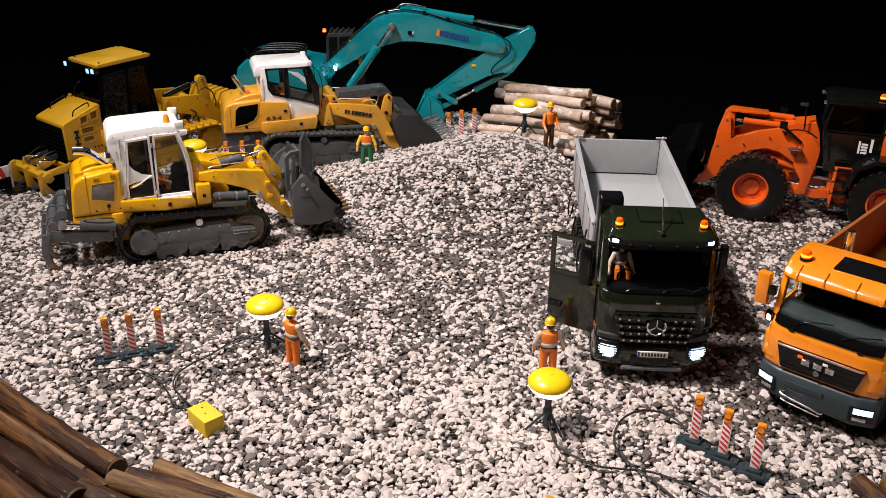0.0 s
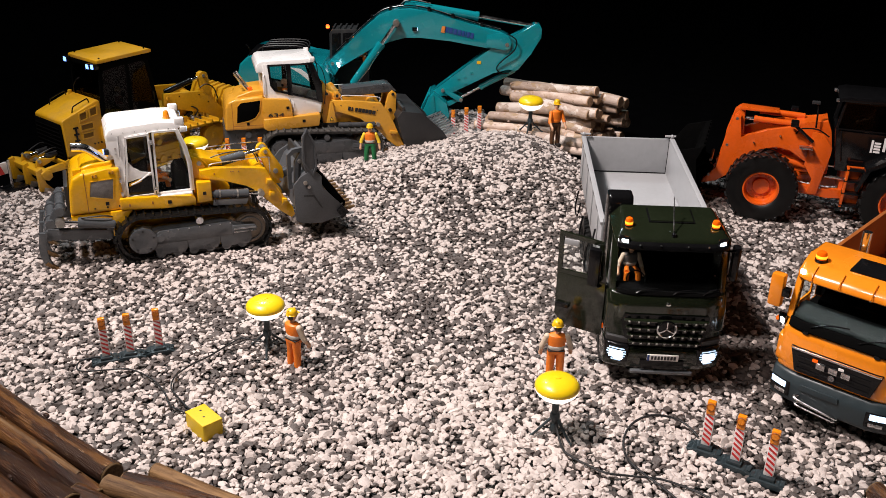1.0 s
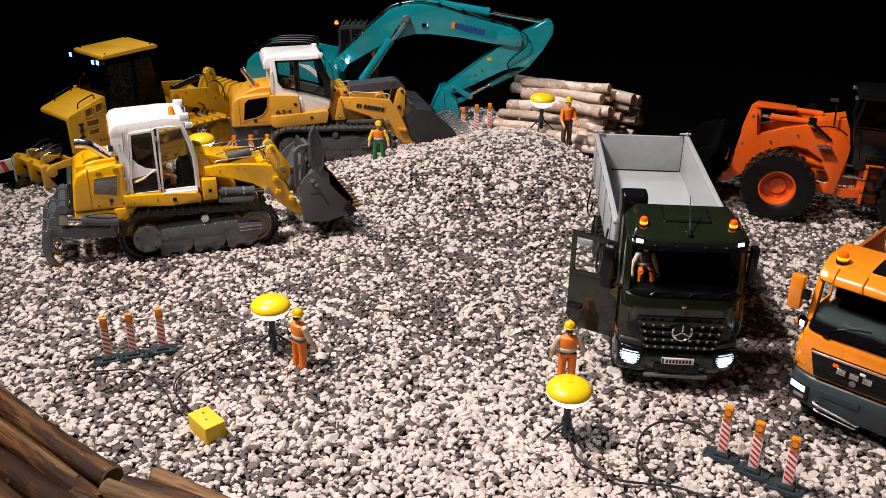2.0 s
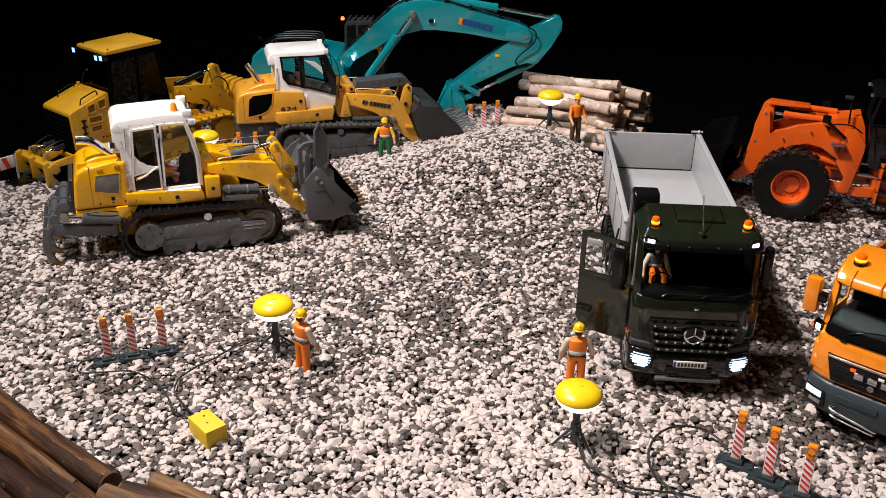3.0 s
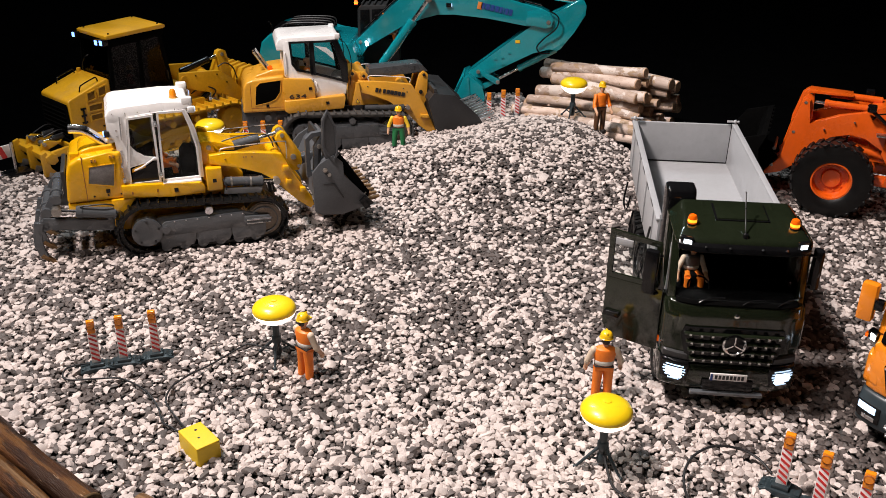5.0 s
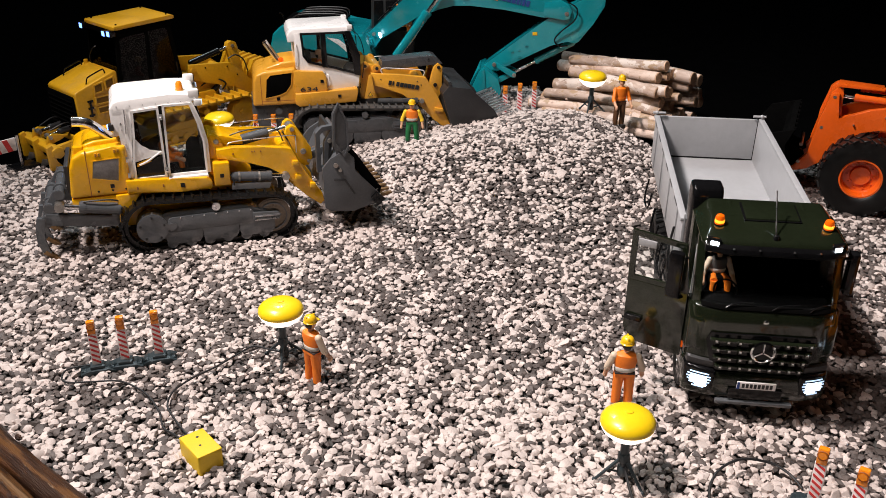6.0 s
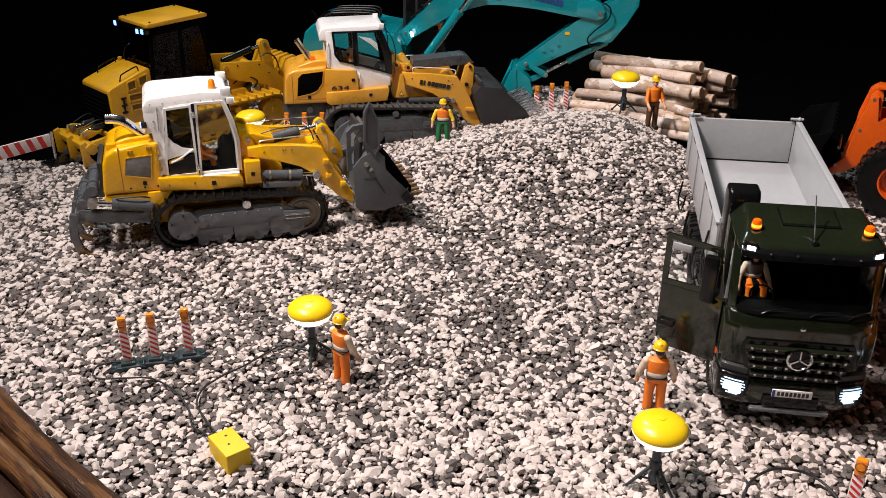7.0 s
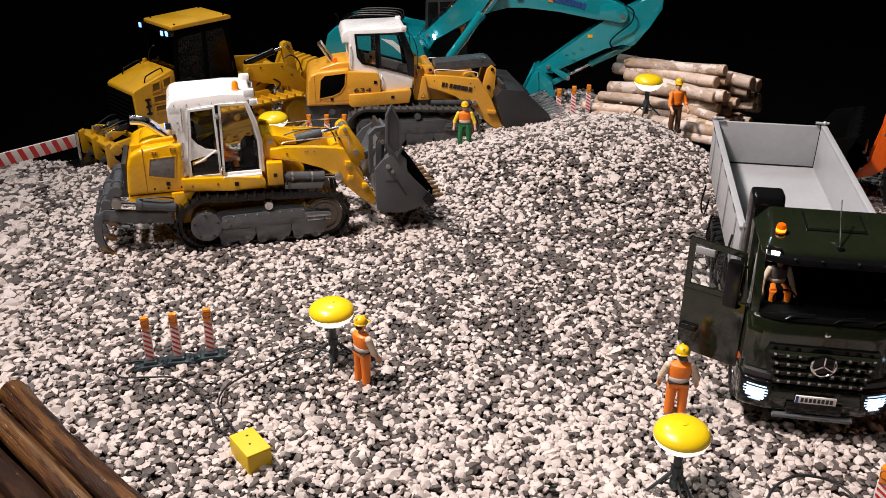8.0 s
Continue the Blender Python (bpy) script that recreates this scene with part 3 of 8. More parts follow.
ll = "yellow balloon work light on dark tripod"
balloon_light(pose(-0.268, 1.052, stand(-0.268, 1.052), 0, 0, 0), ll + " beside a worker", 0.6)
balloon_light(pose(0.141, 0.851, stand(0.141, 0.851), 0, 0, 0), ll + " near the green truck", 1.2)
balloon_light(pose(0.203, 2.068, stand(0.203, 2.068, -0.004), 0, 0, 0) @ Matrix.Scale(1.08, 4), ll + " on the gravel heap", 0.2)
balloon_light(pose(-0.572, 1.815, stand(-0.572, 1.815), 0, 0, 0) @ Matrix.Scale(1.05, 4), ll + " between the machines", 0.9)


def battery_box(x, y, turn, label):
    e = thing("battery_box", pose(x, y, stand(x, y, 0.003), 0, 0, turn) @ Matrix.Scale(1.02, 4), label, "box", "battery boxes")
    part("case", box(-0.0225, 0.0225, -0.0140, 0.0140, 0, 0.0246, 0.0024, seg=3), "box_yellow", e)
    lid = part("lid", box(-0.0224, 0.0224, -0.0139, 0.0139, 0.0236, 0.0257, 0.0010, seg=3), "box_yellow", e)
    for x, y, r in ((-0.011, 0.002, 0.0016), (0.004, -0.002, 0.0014)):
        part("plug", rod((x, y, 0.0250), (x, y, 0.0259), r, n=12), "cable", lid)


battery_box(-0.313, 0.849, -46, "plain yellow plastic battery box with cables")
battery_box(-0.545, 1.885, 15, "plain yellow plastic battery box behind the crawler loader")


def cable(points, r, label):
    pts = [(x, y, height(x, y) + 0.0095 + dz) for x, y, dz in points]
    ob = link("cable", tube(pts, r * 0.72, n=8, smooth_steps=8), M["cable"])
    tagged(ob, label, "cable")


cable([(-0.270, 1.045, 0.010), (-0.290, 1.056, 0.006), (-0.311, 1.064, 0.004), (-0.324, 1.052, 0.002), (-0.347, 1.018, 0.001), (-0.369, 0.989, 0.002), (-0.382, 0.961, 0.002), (-0.381, 0.935, 0.001), (-0.367, 0.913, 0.001), (-0.340, 0.880, 0.003), (-0.326, 0.868, 0.004)], 0.0017, "thin black cable from work light to battery box")
cable([(-0.500, 1.008, 0.000), (-0.512, 1.004, 0.002), (-0.528, 0.991, 0.003), (-0.526, 0.973, 0.002), (-0.514, 0.967, 0.001), (-0.485, 0.971, 0.001), (-0.452, 0.974, 0.001), (-0.414, 0.952, 0.002), (-0.387, 0.922, 0.001), (-0.371, 0.892, 0.001), (-0.355, 0.880, 0.002), (-0.332, 0.862, 0.004)], 0.0017, "thin black cable from beacons to battery box")
cable([(0.142, 0.848, 0.012), (0.147, 0.808, 0.003), (0.158, 0.792, 0.001), (0.172, 0.779, 0.001), (0.195, 0.762, 0.002), (0.226, 0.757, 0.002), (0.262, 0.750, 0.002), (0.300, 0.728, 0.001), (0.330, 0.700, 0.001)], 0.0021, "black cable from work light across the gravel")
cable([(0.325, 0.838, 0.000), (0.316, 0.856, 0.004), (0.299, 0.868, 0.008), (0.269, 0.869, 0.011), (0.242, 0.852, 0.010), (0.227, 0.825, 0.007), (0.224, 0.795, 0.004), (0.233, 0.770, 0.004), (0.260, 0.735, 0.001), (0.280, 0.700, 0.001)], 0.0021, "black cable looping to the warning beacons")


# ---- logs ----
def log(m, length, r, mats, label, group, taper=0.9, n=16, seed=0, wobble=0.05):
    rnd = random.Random(seed)
    bm = bmesh.new()
    rings = []
    k = 9
    bend = rnd.uniform(-0.035, 0.035) * length
    for i in range(k + 1):
        t = i / k
        rr = r * (1 + (taper - 1) * t)
        ring = []
        for j in range(n):
            a = 2 * math.pi * j / n
            q = rr * (1 + wobble * noise.noise((math.cos(a) * (1.2 if wobble < 0.15 else 3.0) + seed, math.sin(a) * (1.2 if wobble < 0.15 else 3.0), t * 6)))
            ring.append(bm.verts.new((t * length, math.cos(a) * q + bend * math.sin(math.pi * t), math.sin(a) * q)))
        rings.append(ring)
    for a, b in zip(rings, rings[1:]):
        for j in range(n):
            bm.faces.new((a[j], a[(j + 1) % n], b[(j + 1) % n], b[j]))
    # knots
    for q in range(rnd.randint(1, 3)):
        t, a = rnd.uniform(0.15, 0.85), rnd.uniform(0, 2 * math.pi)
        c = (t * length, math.cos(a) * r * 0.95, math.sin(a) * r * 0.95)
        ball(c, r * 0.22, bm, (1.5, 1, 1), 8)
    e = link("log", bm, M[mats[0]])
    e.matrix_basis = m
    tagged(e, label, "log", group)
    for t, x in ((1.0, 0), (taper, length)):
        s = -1 if x == 0 else 1
        cut = lathe([(r * t * 0.985, 0.0), (r * t * 0.985, 0.0012), (r * t * 0.90, 0.0024)], n=n, m=Matrix.Translation((x, 0, 0)) @ Matrix.Rotation(radians(90 * s), 4, "Y"))
        part("cut_face", cut, mats[1], e, "sawn pale end grain")
    return e


def log_pile():
    rnd = random.Random(4)
    ang = radians(-39)
    ax = Vector((math.cos(ang), math.sin(ang), 0))
    w = Vector((-math.sin(ang), math.cos(ang), 0))
    right = Vector((0.330, 2.072, 0))
    # rows from the front of the pile to its back: how many logs lie over one another
    k = 0
    for row, high in enumerate((5, 6, 6, 5, 5, 4, 2)):
        z = -0.008
        for i in range(high):
            r = rnd.uniform(0.0108, 0.0162)
            z += r * 0.86
            length = rnd.uniform(0.240, 0.300)
            slide = rnd.uniform(-0.026, 0.030) + 0.003 * i
            end = right + w * (row * 0.0295 + 0.0148 * (i % 2) + 0.004 * i) + ax * (slide + row * 0.004)
            yaw = math.degrees(ang) + rnd.uniform(-7, 8)
            a2 = Vector((math.cos(radians(yaw)), math.sin(radians(yaw)), 0))
            start = end - a2 * length
            m = pose(start.x, start.y, z - 0.008, 0, rnd.uniform(-6.5, 0.0), yaw) @ pose(0, 0, 0, rnd.uniform(0, 360), 0, 0)
            log(m, length, r, ("birch", "cut_pale"), "peeled pale birch log in a pile", "logs in the pile", rnd.uniform(0.84, 1.05), 16, k, 0.11)
            z += r * 0.86
            k += 1
    # thinner logs lying low in front
    for sx, sy, z, yaw, ln, r in ((0.070, 2.160, 0.036, -17, 0.26, 0.0115), (0.10, 2.135, 0.020, -14, 0.24, 0.012), (0.215, 2.085, 0.030, -27, 0.19, 0.0135), (0.268, 2.052, 0.012, -30, 0.13, 0.0135), (0.300, 2.085, 0.030, -36, 0.15, 0.0125)):
        log(pose(sx, sy, z, 0, 0, yaw), ln, r, ("birch", "cut_pale"), "thin pale birch log lying before the pile", "logs in the pile", 0.95, 14, 50 + k, 0.1)
        k += 1


log_pile()


def sticks():
    """Dark rough sticks that edge the display at the front."""
    d = Vector((math.cos(radians(-37.3)), math.sin(radians(-37.3)), 0))
    out = Vector((d.y, -d.x, 0))
    inner = Vector((-0.631, 0.920, 0))
    rows = [(0.000, 0.0, 0.296, 0.014, 0.0160), (0.0345, -0.24, 0.560, 0.013, 0.0135), (0.066, -0.30, 0.62, 0.024, 0.0165), (0.101, -0.28, 0.66, 0.018, 0.0160), (0.134, -0.30, 0.70, 0.026, 0.0165),
            (0.168, -0.30, 0.70, 0.020, 0.0160), (0.201, -0.30, 0.70, 0.026, 0.0165)]
    for i, (off, along, ln, z, r) in enumerate(rows):
        p = inner + out * off + d * along
        log(pose(p.x, p.y, z, 0, 0, -37.3 + 0.9 * math.sin(3.1 * i)) @ pose(0, 0, 0, 40 * i, 0, 0), ln, r, ("bark_dark", "cut_dark"), "rough dark brown stick edging the gravel", "edging sticks", 0.95, 24, 80 + i, 0.20)
    p = inner + out * 0.0275 - d * 0.20
    log(pose(p.x, p.y, 0.0235, 0, 0, -37.6), 0.475, 0.0042, ("bark_pale", "cut_dark"), "thin pale split stick lying between dark sticks", "edging sticks", 0.9, 14, 96, 0.25)
    for i, (x, y, z, a, ln, r) in enumerate([(-0.346, 0.748, 0.013, -25, 0.30, 0.0115), (-0.378, 0.735, 0.011, -19, 0.34, 0.010), (-0.392, 0.716, 0.018, -21, 0.34, 0.013), (-0.42, 0.695, 0.020, -22, 0.36, 0.015)]):
        log(pose(x, y, z, 0, 0, a) @ pose(0, 0, 0, 70 * i, 0, 0), ln, r, ("bark_pale" if i % 2 == 0 else "bark_dark", "cut_dark"), "thin brown stick edging the gravel", "edging sticks", 0.95, 16, 100 + i, 0.2)
    for i, (x, y, a) in enumerate([(0.508, 0.735, -72), (0.545, 0.735, -76), (0.580, 0.735, -80)]):
        log(pose(x, y, 0.014, 0, 0, a), 0.2, 0.0125, ("bark_dark", "cut_dark"), "rough brown stick end beside the gravel", "edging sticks", 0.95, 14, 120 + i, 0.12)


sticks()


def barrier():
    e = thing("barrier", pose(-0.954, 1.714, 0.0, 0, 0, 57), "red and white striped barrier board on a black foot", "barrier")
    board = part("board", box(-0.26, 0.0, -0.002, 0.002, 0.040, 0.066, 0.0008), "stripe_white", e)
    for k in range(11):
        x = -0.255 + 0.0232 * k
        part("stripe", slab([(x + 0.004, 0.0405), (x + 0.0145, 0.0405), (x + 0.0055, 0.0655), (x - 0.005, 0.0655)], -0.0026, 0.0026, 0), "stripe_red", board)
    for x in (-0.25, 0.003):
        part("post", box(x - 0.0025, x + 0.0025, -0.0045, -0.0015, 0.0, 0.070, 0.0005), "steel", e)
        part("foot", box(x - 0.022, x + 0.030, -0.020, 0.020, -0.004, 0.008, 0.002), "black", e)


barrier()

# ---- machine parts shared by several machines ----
def text_mesh(body, size, m, depth=0.0006):
    cu = bpy.data.curves.new("lettering", "FONT")
    cu.body, cu.size, cu.extrude, cu.align_x = body, size, depth, "LEFT"
    tmp = bpy.data.objects.new("lettering", cu)
    scene.collection.objects.link(tmp)
    me = bpy.data.meshes.new_from_object(tmp.evaluated_get(bpy.context.evaluated_depsgraph_get()))
    bpy.data.objects.remove(tmp)
    me.transform(m)
    bm = bmesh.new()
    bm.from_mesh(me)
    bpy.data.meshes.remove(me)
    return bm


def both(fn):
    """Calls fn(s) for the near side (-1) and the far side (1)."""
    for s in (-1, 1):
        fn(s)


def sided(pts, y0, y1, s, bevel=0.0012, bm=None):
    a, b = sorted((s * y0, s * y1))
    return slab(pts, a, b, bevel, bm)


def frame_bar(pts, y0, y1, w, bm=None):
    """A window frame: bars of width w along a closed outline in x and z."""
    bm = bm or bmesh.new()
    k = len(pts)
    cx, cz = sum(p[0] for p in pts) / k, sum(p[1] for p in pts) / k
    inner = []
    for i in range(k):
        p0, p1, p2 = Vector(pts[i - 1]), Vector(pts[i]), Vector(pts[(i + 1) % k])
        d1, d2 = (p1 - p0).normalized(), (p2 - p1).normalized()
        n1, n2 = Vector((-d1.y, d1.x)), Vector((-d2.y, d2.x))
        c = Vector((cx, cz))
        if n1.dot(c - p1) < 0:
            n1 = -n1
        if n2.dot(c - p1) < 0:
            n2 = -n2
        nn = (n1 + n2)
        nn = nn / max(nn.length_squared / 2, 0.3)
        inner.append(p1 + nn * w)
    vs = [[bm.verts.new((p[0], y, p[1])) for p in q] for q in (pts, inner) for y in (y0, y1)]
    o0, o1, i0, i1 = vs
    for i in range(k):
        j = (i + 1) % k
        bm.faces.new((o0[i], o0[j], i0[j], i0[i]))
        bm.faces.new((o1[j], o1[i], i1[i], i1[j]))
        bm.faces.new((o0[j], o0[i], o1[i], o1[j]))
        bm.faces.new((i0[i], i0[j], i1[j], i1[i]))
    return bm


def pane(pts, y0, y1, parent, mat="pane"):
    ob = part("pane", slab(pts, y0, y1, 0), mat, parent)
    ob.visible_shadow = False
    return ob


def ram(p0, p1, r, share, parent, mat="grey"):
    """A hydraulic cylinder from p0 to p1: barrel, gland ring, bright rod and pin eyes."""
    p0, p1 = Vector(p0), Vector(p1)
    mid = p0.lerp(p1, share)
    d = (p1 - p0).normalized()
    c = part("cylinder", rod(p0, mid, r, bevel=r * 0.2), mat, parent)
    part("rod", rod(mid - d * 0.001, p1, r * 0.5, n=12), "chrome", c)
    g = rod(mid - d * r * 0.9, mid + d * r * 0.25, r * 1.12, bevel=r * 0.15)
    part("gland", g, mat, c)
    part("pin", rod(p1 + Vector((0, -r, 0)), p1 + Vector((0, r, 0)), r * 0.8, n=12, bevel=r * 0.15), "worn_steel", c)
    return c


def narrowed(bm, z0, z1, share):
    """Draws the upper part of a body in towards its middle, as a domed roof."""
    for v in bm.verts:
        t = min(max((v.co.z - z0) / (z1 - z0), 0.0), 1.0)
        v.co.y *= 1 - (1 - share) * t
    return bm


def bolt_disc(c, r, y0, y1, n, parent, mat, name, s):
    a, b = sorted((s * y0, s * y1))
    bm = rod((c[0], a, c[1]), (c[0], b, c[1]), r, n=28, bevel=r * 0.06)
    ob = part(name, bm, mat, parent)
    for k in range(n):
        q = 2 * math.pi * k / n + 0.3
        x, z = c[0] + r * 0.78 * math.cos(q), c[1] + r * 0.78 * math.sin(q)
        part("bolt", rod((x, s * y1, z), (x, s * (y1 + 0.0012), z), r * 0.075, n=8), "track_black", ob)
    return ob


def track(parent, xa, xb, za, zb, ra, rb, y0, y1, n, mat, shoe_mat, s, lug=0.004):
    """A crawler chain: belt of links round two wheels, and shoes with a grouser bar each."""
    path = []
    d = math.hypot(xb - xa, zb - za)
    tilt = math.atan2(zb - za, xb - xa)
    gap = math.asin((ra - rb) / d)
    a0 = tilt + math.pi / 2 - gap
    a1 = tilt - math.pi / 2 + gap
    for k in range(13):
        a = a0 + (2 * math.pi - (a0 - a1)) * k / 12
        path.append((xa + ra * math.cos(a), za + ra * math.sin(a)))
    for k in range(13):
        a = a1 + (a0 - a1) * k / 12
        path.append((xb + rb * math.cos(a), zb + rb * math.sin(a)))
    path.append(path[0])
    seg = [math.dist(p, q) for p, q in zip(path, path[1:])]
    total = sum(seg)
    ya, yb = sorted((s * y0, s * y1))
    bm = bmesh.new()
    w = (yb - ya) * 0.22
    mid = (ya + yb) / 2
    rings = []
    for x, z in path[:-1]:
        cx = xa if abs(x - xa) < abs(x - xb) else xb
        cz = za if cx == xa else zb
        u = Vector((x - cx, z - cz)).normalized()
        rings.append([bm.verts.new((x - u.x * h, yy, z - u.y * h)) for yy, h in ((mid - w, 0.001), (mid + w, 0.001), (mid + w, 0.007), (mid - w, 0.007))])
    for a, b in zip(rings, rings[1:] + rings[:1]):
        for j in range(4):
            bm.faces.new((a[j], a[(j + 1) % 4], b[(j + 1) % 4], b[j]))
    tr = part("track", bm, mat, parent, "chain of grouser shoes")
    pitch = total / n
    sh = bmesh.new()
    for bx in ((-pitch * 0.46, pitch * 0.46, 0.0, 0.0022), (-pitch * 0.46, -pitch * 0.26, 0.0022, 0.0022 + lug)):
        box(bx[0], bx[1], ya, yb, bx[2], bx[3], 0, sh)
    me = bpy.data.meshes.new("track_shoe")
    bmesh.ops.recalc_face_normals(sh, faces=sh.faces)
    sh.to_mesh(me)
    sh.free()
    me.materials.append(M[shoe_mat])
    for k in range(n):
        dist = pitch * k
        i = 0
        while dist > seg[i] and i < len(seg) - 1:
            dist -= seg[i]
            i += 1
        p, q = path[i], path[i + 1]
        t = dist / seg[i]
        ang = math.atan2(q[1] - p[1], q[0] - p[0])
        ob = new("track_shoe", me)
        ob.parent = tr
        ob.matrix_basis = Matrix.Translation((p[0] + (q[0] - p[0]) * t, 0, p[1] + (q[1] - p[1]) * t)) @ Matrix.Rotation(-ang, 4, "Y") @ Matrix.Rotation(math.pi, 4, "X")
    return tr


def bucket(parent, mat, outline, shell, half, tooth_mat, teeth, lip, tip):
    """A loading bucket: curved shell across the width, two side plates and teeth along the lip."""
    bm = slab(shell, -half, half, 0.0006)
    bk = part("bucket", bm, mat, parent, "steel bucket with toothed lip")
    both(lambda s: part("side_plate", sided(outline, half - 0.001, half + 0.004, s, 0.0008), mat, bk))
    part("lip", slab([(lip[0] - 0.016, lip[1] + 0.001), (lip[0] - 0.016, lip[1] + 0.006), (lip[0], lip[1] + 0.004), (lip[0] + 0.002, lip[1])], -half - 0.004, half + 0.004, 0.0006), mat, bk)
    for k in range(teeth):
        y = -half + 2 * half * (k + 0.5) / teeth
        part("tooth", slab([(lip[0] - 0.006, lip[1] - 0.001), (lip[0] - 0.006, lip[1] + 0.008), (tip[0], tip[1] + 0.003), (tip[0], tip[1])], y - 0.0036, y + 0.0036, 0.0005), tooth_mat, bk)
    return bk


# ---- crawler loaders ----
def undercarriage(e, s, xa, xb, chain, shoe, und, rim):
    """One crawler side: chain, track frame with rollers, drive wheel and idler."""
    track(e, xa, xb, 0.0455, 0.0410, 0.0440, 0.0385, 0.052, 0.086, 44, chain, shoe, s, 0.0038)
    x0, x1 = xa + 0.024, xb - 0.030
    fr = part("track_frame", sided([(xa, 0.030), (xa, 0.056), (x0, 0.064), (x1 - 0.02, 0.066), (x1, 0.060), (xb - 0.008, 0.054), (xb - 0.008, 0.032), (x1, 0.022), (x0, 0.018)], 0.056, 0.081, s, 0.004), und, e)
    part("cover_plate", sided([(x0, 0.034), (x0, 0.056), (x0 + 0.006, 0.060), (x1 - 0.006, 0.062), (x1, 0.054), (x1, 0.034)], 0.080, 0.0852, s, 0.0035), und, fr)
    part("boss", rod((x0 + 0.006, s * 0.084, 0.046), (x0 + 0.006, s * 0.0885, 0.046), 0.0075, n=16, bevel=0.0015), und, fr)
    for k in range(7):
        x = x0 + 0.020 + (x1 - x0 - 0.026) * k / 6
        part("bolt", rod((x, s * 0.0848, 0.0585), (x, s * 0.0862, 0.0585), 0.0012, n=6), rim, fr)
    span = (xb + 0.002 - (x0 - 0.006)) / 3
    for k in range(3):
        xl, xr = x0 - 0.006 + span * k, x0 - 0.006 + span * (k + 1)
        part("skirt_plate", sided([(xl + 0.0055, 0.0130), (xl + 0.0012, 0.0200), (xl + 0.0002, 0.0250), (xl + 0.0002, 0.0360), (xr - 0.0002, 0.0360), (xr - 0.0002, 0.0250), (xr - 0.0012, 0.0200), (xr - 0.0055, 0.0130)], 0.0790, 0.0842, s, 0.0012), und, fr)
    part("guide_block", sided([(x1 - 0.004, 0.036), (x1 - 0.004, 0.053), (xb + 0.008, 0.050), (xb + 0.014, 0.044), (xb + 0.008, 0.037)], 0.080, 0.0866, s, 0.0015), und, fr)
    for z in (0.040, 0.046):
        part("guide_rod", rod((x1, s * 0.0868, z), (xb + 0.010, s * 0.0868, z - 0.001), 0.0014, n=8), rim, fr)
    for k in range(6):
        x = x0 + 0.004 + (xb - x0 - 0.020) * k / 5
        part("roller", rod((x, s * 0.060, 0.0145), (x, s * 0.083, 0.0145), 0.0090, n=16, bevel=0.001), und, fr)
    part("carrier_roller", rod((xb - 0.090, s * 0.062, 0.0705), (xb - 0.090, s * 0.0865, 0.0705), 0.0068, n=16, bevel=0.001), rim, fr)
    bolt_disc((xa, 0.0450), 0.0245, 0.055, 0.0880, 5, e, und, "drive_wheel", s)
    idl = part("idler", rod((xb, s * 0.058, 0.0405), (xb, s * 0.078, 0.0405), 0.0300, n=32, bevel=0.002), "idler_steel", e)
    part("idler_ring", lathe([(0.0225, 0), (0.0236, 0.0006), (0.0236, 0.0034), (0.0218, 0.0034), (0.0218, 0)], n=32, m=Matrix.Translation((xb, s * 0.0775, 0.0405)) @ Matrix.Rotation(radians(-90 * s), 4, "X"), cap=False), und, idl)


